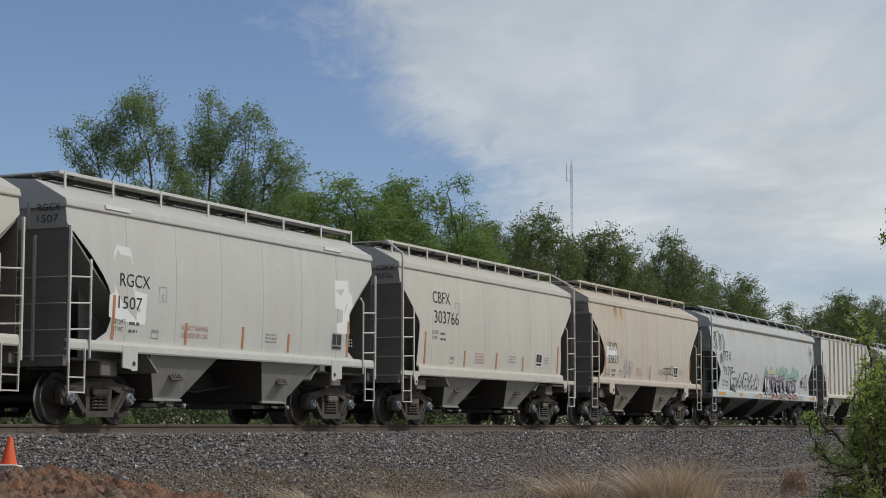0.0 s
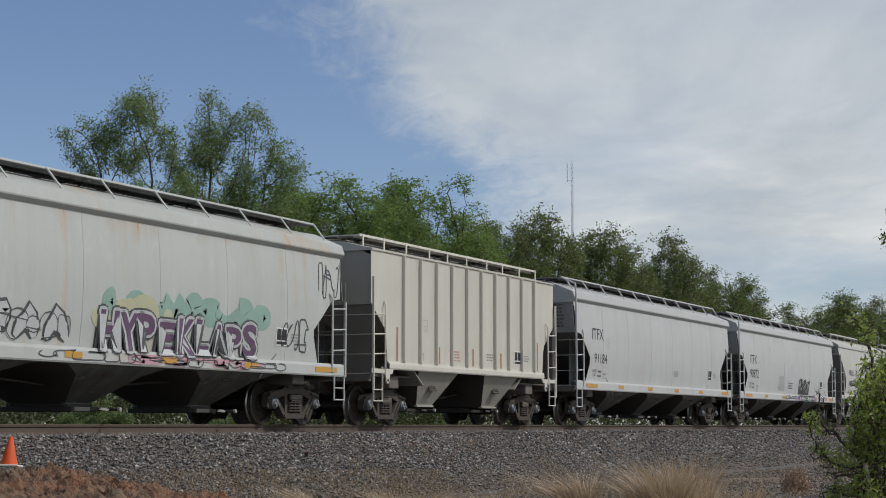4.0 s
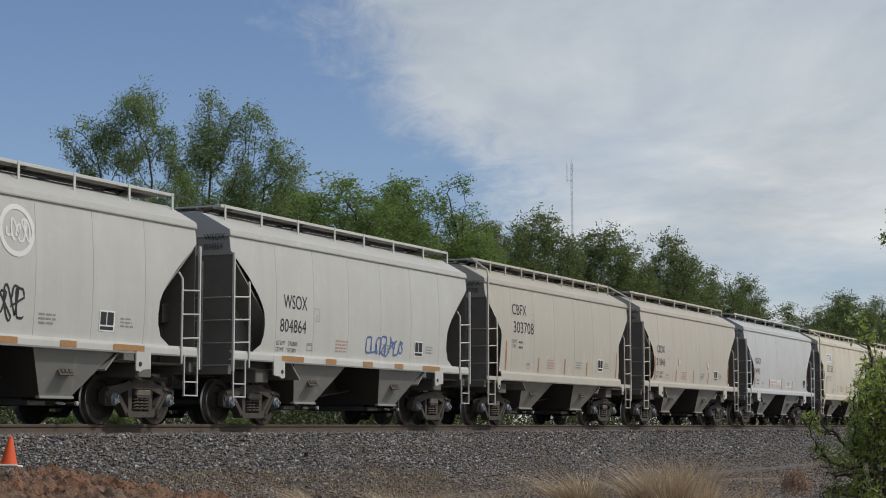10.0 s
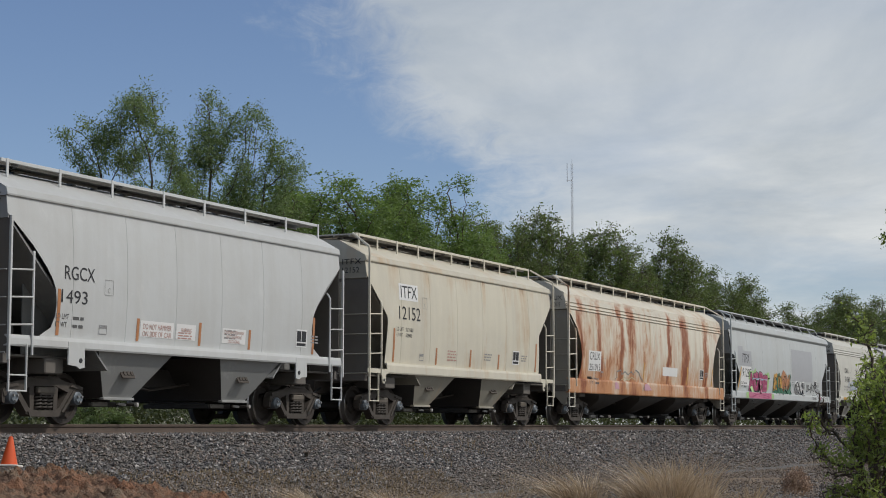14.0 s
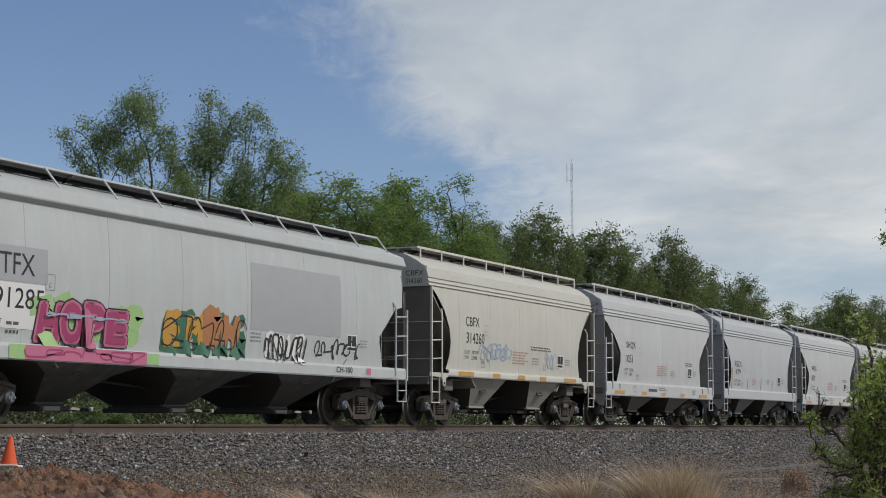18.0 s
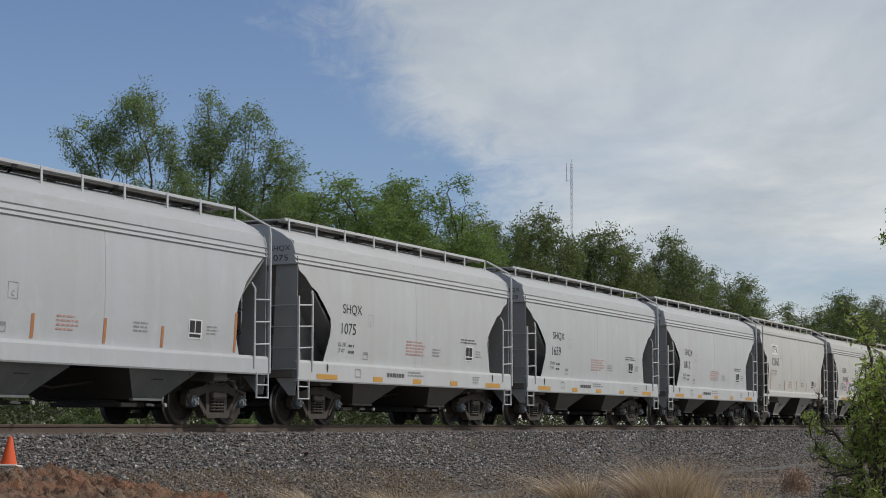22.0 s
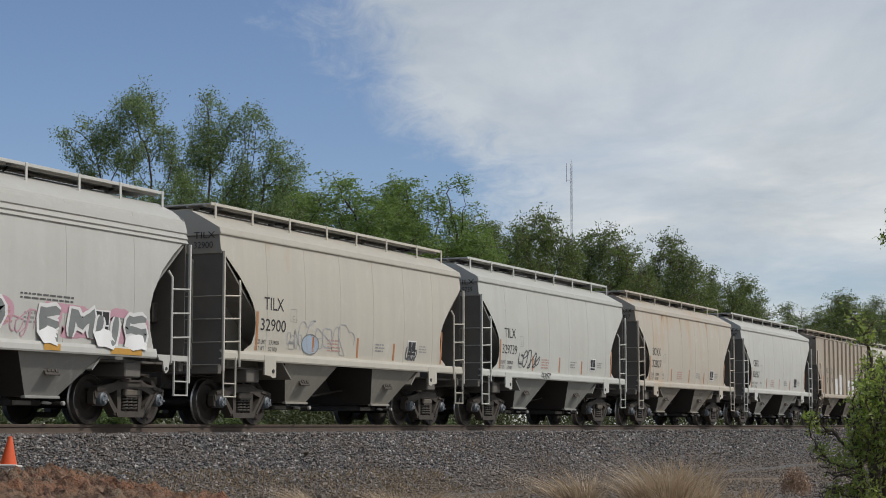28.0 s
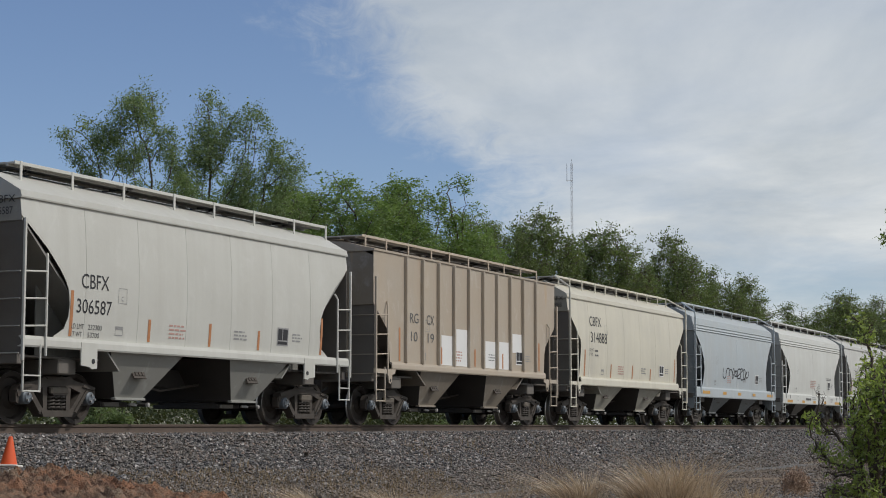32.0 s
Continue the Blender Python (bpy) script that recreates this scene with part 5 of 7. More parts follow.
def colonise(seed, lobes, stems, count, step, twigs, up=0.12):
    """Branches that grow from the stems into ellipsoid lobes (x, y, z, rx, rz). Returns nodes, their parents and radii."""
    rs = np.random.RandomState(seed)
    vol = np.array([a[3] ** 2 * a[4] for a in lobes])
    pts = []
    while sum(len(q) for q in pts) < count:
        w = rs.choice(len(lobes), 400, p=vol / vol.sum())
        c = np.array(lobes)[w]
        u = rs.normal(0, 1, (400, 3))
        u = u / np.linalg.norm(u, axis=1)[:, None] * rs.rand(400, 1) ** 0.38
        q = c[:, :3] + u * c[:, [3, 3, 4]]
        k = np.array([noise.noise(Vector(v) * 1.1 + Vector((seed, 0, 0))) for v in q])
        pts.append(q[(k > -0.16) & (q[:, 2] > 0.3)])
    pts = np.concatenate(pts)[:count]
    pos, par = [], []
    low = min(a[2] - a[4] * 0.8 for a in lobes)
    for s in range(stems):
        aim = np.array(lobes[s % len(lobes)][:3])
        a = 6.28 * s / stems + rs.uniform(-0.5, 0.5)
        q = np.array([0.18 * math.cos(a), 0.18 * math.sin(a), -0.3]) * (1.0 if stems > 1 else 0.0)
        last = -1 if s == 0 else 0
        while q[2] < max(low, 1.0) or last < 0:
            pos.append(q.copy())
            par.append(last)
            last = len(pos) - 1
            d = np.array([(aim[0] - q[0]) * 0.10, (aim[1] - q[1]) * 0.10, 1.0]) + rs.normal(0, 0.10, 3)
            q = q + step * d / np.linalg.norm(d)
    nodes = np.array(pos)
    kids = np.zeros(len(nodes), int)
    near, who = np.full(len(pts), 1e9), np.zeros(len(pts), int)
    fresh = 0
    for it in range(90):
        if fresh < len(nodes):
            d = np.linalg.norm(pts[:, None] - nodes[None, fresh:], axis=2)
            j = d.argmin(1)
            m = d[np.arange(len(pts)), j]
            better = m < near
            near[better], who[better] = m[better], j[better] + fresh
            fresh = len(nodes)
        keep = near > step * 1.2
        pts, near, who = pts[keep], near[keep], who[keep]
        if not len(pts):
            break
        way = np.zeros_like(nodes)
        v = pts - nodes[who]
        np.add.at(way, who, v / np.linalg.norm(v, axis=1)[:, None])
        src = np.array([i for i in np.unique(who) if kids[i] < 3])
        if not len(src):
            break
        w = way[src]
        w = w / (np.linalg.norm(w, axis=1)[:, None] + 1e-6) + rs.normal(0, 0.16, w.shape) + np.array([0, 0, up])
        fresh_pos = nodes[src] + step * w / np.linalg.norm(w, axis=1)[:, None]
        kids[src] += 1
        nodes = np.concatenate([nodes, fresh_pos])
        kids = np.concatenate([kids, np.zeros(len(src), int)])
        par += list(src)
    r = np.zeros(len(nodes))
    for i in range(len(nodes) - 1, -1, -1):
        r[i] = max(r[i], 0.0075 ** 2.2) if r[i] == 0 else r[i]
        if par[i] >= 0:
            r[par[i]] += r[i]
    par, r = np.array(par), r ** (1 / 2.2)
    # short twigs along the thin branches
    for k, reach in ((twigs, 1.1), (2, 0.7)):
        thin = np.where((r < 0.03) & (nodes[:, 2] > low))[0] if k == twigs else np.arange(len(nodes) - added, len(nodes))
        src = np.repeat(thin, k)
        w = rs.normal(0, 1, (len(src), 3)) + np.array([0, 0, 0.7])
        w = w / np.linalg.norm(w, axis=1)[:, None] * step * reach * rs.uniform(0.5, 1.4, (len(src), 1))
        added = len(src)
        nodes = np.concatenate([nodes, nodes[src] + w])
        par = np.concatenate([par, src])
        r = np.concatenate([r, np.full(len(src), 0.005 * step / 0.3)])
    return nodes, par, r


def limbs(nodes, par, r, sides=5, least=0.0):
    """Tapered bars from each node to its parent."""
    i = np.where((par >= 0) & (r >= least))[0]
    p, q = nodes[par[i]], nodes[i]
    rp, rq = np.minimum(r[par[i]], r[i] * 1.35), r[i]
    d = (q - p) / (np.linalg.norm(q - p, axis=1)[:, None] + 1e-9)
    s = np.cross(d, np.array([0.3, 0.94, 0.16]))
    s /= np.linalg.norm(s, axis=1)[:, None] + 1e-9
    u = np.cross(d, s)
    v = []
    for base, rad, ext in ((p, rp, -0.1), (q, rq, 0.1)):
        for k in range(sides):
            a = 6.2832 * k / sides
            v.append(base + d * rad[:, None] * ext + (s * math.cos(a) + u * math.sin(a)) * rad[:, None])
    v = np.stack(v, 1).reshape(-1, 3)
    t = []
    for k in range(sides):
        a, b = k, (k + 1) % sides
        t += [(a, b, b + sides), (a, b + sides, a + sides)]
    f = (np.arange(len(i)) * 2 * sides)[:, None, None] + np.array(t)[None]
    return v, f.reshape(-1, 3)


def tree(seed, lobes, stems, count, step, per, size, fuzz, mat=None, name="tree", label="", group="trees along the railway", twigs=2, thin=0.030, gaps=None):
    """gaps: how bare the crown is between its clumps (-0.3 full, 0.1 open), and the clumps' scale."""
    rs = np.random.RandomState(seed)
    nodes, par, r = colonise(seed, lobes, stems, count, step, twigs)
    ob = new(name)
    tagged(ob, label, "tree" if name == "tree" else "bush", group)
    v, f = limbs(nodes, par, r * (1.25 if gaps else 1.0), 4 if step < 0.4 else 3, 0.006 if step > 0.2 else 0.0)
    part("trunk", mesh_np("trunk", v, f, [M_bark], True), None, ob)
    tips = nodes[(r < thin) & (nodes[:, 2] > 0.3)]
    if gaps:
        k = np.array([noise.noise(Vector(q) * gaps[1] + Vector((seed, 5, 9))) + 0.5 * noise.noise(Vector(q) * gaps[1] * 2.3) for q in tips])
        tips = tips[k + rs.normal(0, 0.07, len(k)) > gaps[0]]
    v, f = leaf_cloud(tips, fuzz, size, per, rs, 0.8)
    part("crown", mesh_np("crown", v, f, [mat or M_leaf]), None, ob)
    return ob


T_LABEL = "tall green elm with several stems and a loose spring crown"
# lobes in metres from the foot; x runs along the row as the camera sees it
SHAPES = [
    (101, [(-0.7, 0, 12.2, 0.95, 1.3), (-0.3, 0.2, 13.0, 0.6, 0.6), (-2.35, 0.2, 11.5, 0.9, 0.95), (-3.2, 0, 11.7, 0.45, 0.5), (-1.95, 0, 10.4, 1.0, 0.8), (-0.6, 0, 10.3, 0.9, 1.2), (0.65, 0.3, 10.9, 0.5, 1.25), (-0.7, 0.2, 8.4, 1.7, 1.3), (0.7, 0, 8.9, 0.9, 1.2), (1.0, 0.2, 10.0, 0.7, 1.1)], 3, 2000),
    (102, [(-0.75, 0, 11.7, 0.95, 1.7), (-0.65, 0, 13.5, 0.7, 0.75), (0.1, 0.3, 12.6, 0.5, 0.9), (1.05, 0, 12.4, 0.65, 1.0), (2.1, 0.2, 10.5, 0.95, 0.95), (2.75, 0, 11.5, 0.32, 0.55), (0.7, 0, 10.6, 0.9, 1.1), (-1.3, 0, 10.0, 0.9, 0.9), (0.2, 0.2, 8.4, 2.1, 1.3), (2.2, 0, 8.6, 1.2, 1.2), (-0.9, 0, 9.0, 1.2, 1.2), (-1.75, 0, 10.6, 0.6, 1.2), (1.6, 0.2, 11.3, 0.8, 0.9)], 3, 2350),
    (103, [(0.0, 0, 10.6, 1.0, 1.4), (1.2, 0, 9.6, 0.9, 1.2), (-1.1, 0, 9.2, 1.0, 1.3), (0.2, 0.3, 7.4, 1.9, 1.6), (0, 0, 5.2, 2.2, 1.6)], 2, 1300),
    (104, [(-0.8, 0, 11.0, 0.9, 1.4), (0.9, 0.3, 10.8, 0.9, 1.3), (0.1, 0, 9.0, 1.4, 1.4), (1.8, 0, 8.6, 1.1, 1.2), (-1.6, 0, 8.2, 1.0, 1.3), (0, 0, 6.2, 2.2, 1.8)], 2, 1300),
]
MASTERS = [tree(sd, lo, st, int(n * 1.8), 0.25, 9 if sd < 103 else 7, 0.050 if sd < 103 else 0.058, 0.13 if sd < 103 else 0.11, M_leaf if sd < 103 else M_leaf_mid, label=T_LABEL, gaps=(-0.12 if sd < 103 else -0.09, 0.85)) for sd, lo, st, n in SHAPES]
MASTERS += [tree(sd + 50, lo, st, 1300, 0.36, 9, 0.070, 0.15, M_leaf_far, label=T_LABEL, gaps=(-0.32, 0.9)) for sd, lo, st, n in SHAPES[1:4]]
TOPS = [14.45, 14.85, 12.7, 13.1, 14.85, 12.65, 13.05]
USED = [0] * len(MASTERS)


def plant(k, x, y, tall, wide=1.0, turn=0):
    m = pose(x, y, -0.9, 0, 0, turn - 65) @ Matrix.Diagonal((wide, wide, (tall + 0.9) / TOPS[k], 1))
    if USED[k]:
        return copy_thing(MASTERS[k], m)
    USED[k] = 1
    MASTERS[k].matrix_basis = m
    return MASTERS[k]


# master, x, y, height over the rails, width, turn
TREES = [(0, 54.0, 37.5, 13.55, 1.0, 0), (1, 58.6, 37.2, 14.20, 1.0, 0), (3, 64.6, 39.2, 11.60, 1.15, 20), (2, 62.4, 40.4, 11.20, 1.3, 150), (3, 70.6, 40.6, 12.40, 1.3, 240), (2, 67.0, 37.5, 12.60, 1.3, 0),
         (3, 72.6, 38.0, 13.10, 1.1, 0), (2, 79.6, 40.0, 12.80, 1.3, 60), (3, 79.0, 38.0, 14.20, 1.35, 190), (2, 85.4, 38.4, 13.00, 1.15, 120), (5, 88.6, 39.6, 12.30, 1.1, 70), (4, 91.0, 39.0, 12.20, 0.95, 0), (5, 94.3, 38.0, 12.80, 1.1, 0),
         (6, 98.4, 40.0, 12.70, 1.1, 40), (4, 102.0, 39.0, 13.20, 0.95, 90), (5, 106.0, 38.0, 13.00, 1.26, 180), (6, 111.0, 40.0, 12.90, 1.21, 0), (4, 115.0, 39.0, 13.40, 0.95, 200), (5, 118.6, 38.0, 13.90, 1.15, 0),
         (6, 123.5, 39.0, 12.30, 1.1, 100), (5, 127.5, 39.0, 11.60, 1.21, 30), (4, 131.4, 38.0, 13.30, 1.21, 0), (6, 137.0, 39.0, 12.60, 1.21, 0), (5, 144.0, 39.0, 12.20, 1.11, 90), (4, 161.0, 39.0, 11.70, 1.51, 0),
         (6, 167.0, 40.0, 11.60, 1.51, 0), (5, 175.7, 38.0, 13.60, 1.51, 0), (6, 184.0, 40.0, 13.20, 1.51, 60), (4, 197.0, 40.0, 14.50, 1.62, 0), (5, 210.0, 41.0, 15.40, 1.73, 90)]
for row in TREES:
    plant(*row)
# second row, lower, behind the first
for i in range(12):
    plant(4 + i % 3, 76 + i * 5.4 + (i % 3) * 0.8, 45.0 + (i * 7 % 5), 11.4 + (i * 3 % 4) * 0.5, 1.3, i * 101 % 360)


def make_thicket():
    """Undergrowth behind the track, seen between and below the cars."""
    rs = np.random.RandomState(9)
    n = 5200
    x = np.concatenate([rs.uniform(34, 70, n // 2), rs.uniform(60, 190, n - n // 2)])
    y = rs.uniform(30, 41, n)
    hmax = 0.9 + 1.9 * np.abs(np.sin(x * 0.31 + np.cos(y * 0.4))) * (0.4 + 0.6 * rs.rand(n)) + (y - 30) * 0.12
    z = -0.9 + hmax * rs.rand(n) ** 0.8
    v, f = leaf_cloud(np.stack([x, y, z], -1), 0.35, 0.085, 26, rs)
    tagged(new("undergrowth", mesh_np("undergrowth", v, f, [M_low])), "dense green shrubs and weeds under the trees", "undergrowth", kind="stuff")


make_thicket()

BUSH = tree(73, [(-0.05, 0, 1.7, 0.55, 0.8), (-0.62, 0.1, 1.12, 0.38, 0.38), (-0.52, 0, 1.90, 0.30, 0.36), (-0.18, 0, 2.72, 0.26, 0.42), (-0.35, 0, 0.62, 0.5, 0.4), (-0.5, 0.1, 1.5, 0.42, 0.7), (0.3, 0, 1.5, 0.6, 0.9)], 5, 1250, 0.085, 2, 0.035, 0.05, M_bush, "bush", "leafy light-green elm shrub beside the track", "shrubs", twigs=2, thin=0.018, gaps=(0.05, 2.2))
BUSH.matrix_basis = pose(25.30, 5.07, -1.5, 0, 0, -65)
copy_thing(BUSH, pose(27.3, 5.0, -1.55, 0, 0, 60) @ Matrix.Scale(1.1, 4))
# a taller tree just out of sight whose twigs reach in
TWIG = tree(81, [(0.0, 0, 4.4, 0.65, 0.6), (0.4, 0, 3.2, 0.8, 0.7)], 2, 300, 0.10, 4, 0.030, 0.045, M_bush, "tree", "young elm with thin leafy twigs beside the bush", "shrubs", thin=0.018)
TWIG.matrix_basis = pose(26.46, 4.46, -1.6, 0, 0, -65)
# sunlit shrubs beyond the track, seen under the cars
SHRUB = tree(91, [(0, 0, 1.1, 1.0, 0.7), (0.7, 0, 0.9, 0.8, 0.6), (-0.7, 0, 0.8, 0.8, 0.6)], 4, 420, 0.14, 5, 0.05, 0.07, M_leaf, "bush", "round green shrub in the sun behind the track", "shrubs")
SHRUB.matrix_basis = pose(40.6, 30.0, -0.9, 0, 0, -65) @ Matrix.Scale(0.85, 4)
for bx, by, bk in ((48.2, 30.0, 0.72), (63.4, 29.6, 0.62)):
    copy_thing(SHRUB, pose(bx, by, -0.9, 0, 0, bx * 40 % 360) @ Matrix.Scale(bk * 1.15, 4))


def soil_height(x, y):
    """The surface of the dug soil."""
    u, t = (x - 15.0) / 7.6, (y - 11.4) / 6.6
    rim = min(1, max(min(u, 1 - u, t, 1 - t), 0) * 7)
    h = 0.36 * math.exp(-((x - 18.2) / 1.9) ** 2 - ((y - 14.2) / 1.1) ** 2) + 0.24 * math.exp(-((x - 20.9) / 1.0) ** 2 - ((y - 16.8) / 0.9) ** 2)
    q = Vector((x, y, 2))
    h += 0.12 * noise.noise(q * 1.6) + 0.12 * noise.noise(q * 3.7) + 0.13 * abs(noise.noise(q * 7.3)) + 0.08 * noise.noise(q * 14) + 0.06 * noise.noise(q * 29)
    return height(x, y) + (h + 0.10) * rim - 0.05


def tufts(rs, spots):
    """Blades in loose tufts: foot and length, and lean. spots: x, y, radius, height, blades."""
    feet, leans = [], []
    for cx, cy, rad, tall, n in spots:
        k = max(n // 190, 4)
        r = rad * 1.25 * np.sqrt(rs.rand(k))
        a = rs.uniform(0, 6.28, k)
        which = rs.randint(0, k, n)
        off = rs.normal(0, 0.065, (n, 2))
        size = (0.30 + 0.95 * rs.rand(k) ** 1.4)[which]
        feet.append(np.stack([(cx + r * np.cos(a))[which] + off[:, 0], (cy + r * np.sin(a))[which] + off[:, 1], tall * size * rs.uniform(0.35, 1.25, n)], -1))
        leans.append(off * 5.5 + rs.normal(0, 0.30, (n, 2)) + rs.normal(0, 0.45, (k, 2))[which])
    return feet, leans


def blades(name, label, mat, rs, feet, leans):
    """Bent blades of grass as one mesh."""
    p, lean = np.concatenate(feet), np.concatenate(leans)
    n = len(p)
    base = np.array([max(bed_height(y - TRACK_Y) if y > 14.9 else -9, soil_height(x, y) if 15 < x < 22.6 and 11.4 < y < 18 else height(x, y)) - 0.02 for x, y in p[:, :2]])
    wide = rs.uniform(0.003, 0.0075, n)
    t = rs.uniform(0, 6.28, n)
    ax = np.stack([np.cos(t), np.sin(t)], -1) * wide[:, None]
    b0 = np.stack([p[:, 0], p[:, 1], base], -1)
    mid = b0 + np.stack([lean[:, 0] * p[:, 2] * 0.35, lean[:, 1] * p[:, 2] * 0.35, p[:, 2] * 0.6], -1)
    tip = b0 + np.stack([lean[:, 0] * p[:, 2], lean[:, 1] * p[:, 2], p[:, 2]], -1)
    o = np.concatenate([ax, np.zeros((n, 1))], 1)
    v = np.stack([b0 - o, b0 + o, mid + o * 0.8, mid - o * 0.8, tip], 1).reshape(-1, 3)
    i = np.arange(n)[:, None] * 5
    f = np.concatenate([i + np.array([[0, 1, 2]]), i + np.array([[0, 2, 3]]), i + np.array([[3, 2, 4]])], 1).reshape(-1, 3)
    tagged(new(name, mesh_np(name, v, f, [mat])), label, "grass", kind="stuff")


def make_grass():
    rs = np.random.RandomState(12)
    feet, leans = tufts(rs, ((17.8, 10.0, 1.4, 0.24, 1000), (18.0, 8.6, 0.9, 0.28, 1000), (18.85, 6.62, 0.42, 0.46, 1700), (19.05, 6.18, 0.42, 0.56, 2200), (19.2, 5.85, 0.35, 0.48, 1300), (19.5, 5.35, 0.35, 0.34, 900), (18.3, 7.5, 0.7, 0.28, 1000)))
    blades("dry_grass", "tall straw-coloured dead grass in loose tufts", M_straw, rs, feet, leans)
    # low brown weeds round the dug soil and where the ballast meets the ground
    feet, leans = tufts(rs, ((21.6, 15.4, 0.8, 0.10, 2000), (22.9, 15.1, 0.9, 0.12, 2000), (25.3, 16.0, 0.8, 0.13, 1500), (24.7, 14.7, 0.8, 0.13, 1500), (22.2, 14.0, 0.9, 0.11, 1900), (23.7, 13.3, 0.8, 0.13, 1600), (23.2, 12.2, 0.7, 0.14, 1200), (21.2, 13.0, 0.8, 0.11, 1400), (20.2, 14.4, 0.7, 0.09, 900), (19.2, 12.2, 0.9, 0.10, 700)))
    m = 5200
    wx, wy = rs.uniform(19, 44, m), TRACK_Y - rs.uniform(2.2, 5.2, m)
    keep = np.array([noise.noise(Vector((a * 0.45, b * 0.8, 6.0))) for a, b in zip(wx, wy)]) + (TRACK_Y - 2.6 - wy) * 0.12 > 0.18
    feet.append(np.stack([wx, wy, rs.uniform(0.06, 0.22, m)], -1)[keep])
    leans.append(rs.normal(0, 0.35, (int(keep.sum()), 2)))
    m = 9000
    wx = rs.uniform(19.5, 36, m)
    wy = TRACK_Y - 2.7 - (wx - 19.5) * 0.035 - np.abs(rs.normal(0, 0.75, m))
    feet.append(np.stack([wx, wy, rs.uniform(0.03, 0.13, m)], -1))
    leans.append(rs.normal(0, 0.55, (m, 2)))
    blades("brown_weeds", "low brown dead weeds along the foot of the ballast", M_brown_weed, rs, feet, leans)


make_grass()


def make_tumbleweed():
    rs = np.random.RandomState(4)
    ob = tagged(new("tumbleweed"), "small round brown dried weed at the foot of the ballast", "weed")
    g = Geo()
    rnd = random.Random(8)
    for i in range(60):
        a, b = rnd.uniform(0, 6.28), rnd.uniform(0.1, 1.5)
        d = Vector((math.cos(a) * math.cos(b), math.sin(a) * math.cos(b), math.sin(b)))
        side = d.orthogonal() * rnd.uniform(-0.06, 0.06)
        g.tube([(0, 0, 0), tuple(d * 0.09 + side), tuple(d * 0.17 * rnd.uniform(0.7, 1.1))], [0.004, 0.003, 0.0015], 3, caps=False)
    part("stems", g, M_weed, ob)
    c = rs.normal(0, 1, (160, 3))
    c /= np.linalg.norm(c, axis=1)[:, None]
    c[:, 2] = np.abs(c[:, 2])
    v, f = leaf_cloud(c * 0.14, 0.03, 0.014, 10, rs, 1.0)
    part("seed_crown", mesh_np("seed_crown", v, f, [M_weed]), None, ob)
    ob.location = (20.95, 5.15, -0.80)
    ob.scale = (1.0, 1.0, 1.45)
    return ob


make_tumbleweed()


# ---- roadside things ----
def make_mound():
    """A heap of dug red soil."""
    g = Geo()
    n, w = 150, 150
    for i in range(n):
        for j in range(w):
            x, y = 15.0 + 7.6 * i / (n - 1), 11.4 + 6.6 * j / (w - 1)
            g.v.append((x, y, soil_height(x, y)))
    for i in range(n - 1):
        for j in range(w - 1):
            a = i * w + j
            g.face((a, a + w, a + w + 1, a + 1))
    ob = tagged(new("soil_mound", g.mesh("soil_mound", [M_soil], 40)), "low heap of freshly dug red-brown soil", "soil")
    rs = np.random.RandomState(15)
    rnd = random.Random(2)
    c = Geo()
    for k in range(900):
        x, y = rnd.gauss(18.6, 1.6), rnd.gauss(14.3, 1.2)
        r = 0.010 + 0.050 * rnd.random() ** 2.5
        z = height(x, y) + 0.36 * math.exp(-((x - 18.2) / 1.9) ** 2 - ((y - 14.2) / 1.1) ** 2) + 0.06
        c.box(x - r, x + r, y - r * 0.8, y + r * 0.8, z - r, z + r * 0.6, 0, r * 0.45)
    tagged(part("soil_rubble", c, M_soil, ob), kind="stuff")
    return ob


make_mound()


def make_cone():
    ob = tagged(new("traffic_cone"), "small orange plastic traffic cone on a pale square base", "traffic cone")
    g = Geo()
    prof = [(0.0, 0.125), (0.03, 0.12), (0.40, 0.034), (0.42, 0.028), (0.425, 0.015)]
    n = 20
    for z, r in prof:
        g.v += [(r * math.cos(6.2832 * k / n), r * math.sin(6.2832 * k / n), z) for k in range(n)]
    for i in range(len(prof) - 1):
        for k in range(n):
            a, b = i * n + k, i * n + (k + 1) % n
            g.face((a, b, b + n, a + n))
    g.face([4 * n + k for k in range(n)])
    part("cone_body", g, M_cone, ob)
    part("cone_base", Geo().box(-0.17, 0.17, -0.17, 0.17, -0.03, 0.004, 0, 0.008), M_band, ob)
    ob.location = (20.95, 17.02, -0.61)
    ob.rotation_euler = (0.03, 0.06, 0.4)
    return ob


make_cone()


def scrap(x, d, length, turn):
    """A splintered piece of old timber lying on the ballast."""
    rnd = random.Random(int(x * 10))
    g = Geo()
    n = 5
    for i in range(n + 1):
        u = i / n - 0.5
        h = 0.035 + rnd.uniform(-0.012, 0.012)
        g.v += [(u * length, -h + rnd.uniform(-0.01, 0.01), 0), (u * length, h, 0), (u * length + rnd.uniform(-0.02, 0.02), h * 0.8, 0.05 + rnd.uniform(-0.015, 0.015)), (u * length, -h * 0.8, 0.05)]
    for i in range(n):
        for k in range(4):
            a, b = i * 4 + k, i * 4 + (k + 1) % 4
            g.face((a, b, b + 4, a + 4))
    g.face((3, 2, 1, 0))
    g.face((n * 4, n * 4 + 1, n * 4 + 2, n * 4 + 3))
    ob = tagged(new("timber_scrap", g.mesh("timber_scrap", [M_tie])), "dark splintered scrap of timber lying on ballast", "wood scrap")
    ob.location = (x, TRACK_Y + d, bed_height(d) + 0.01)
    ob.rotation_euler = (0.2, 0, turn)


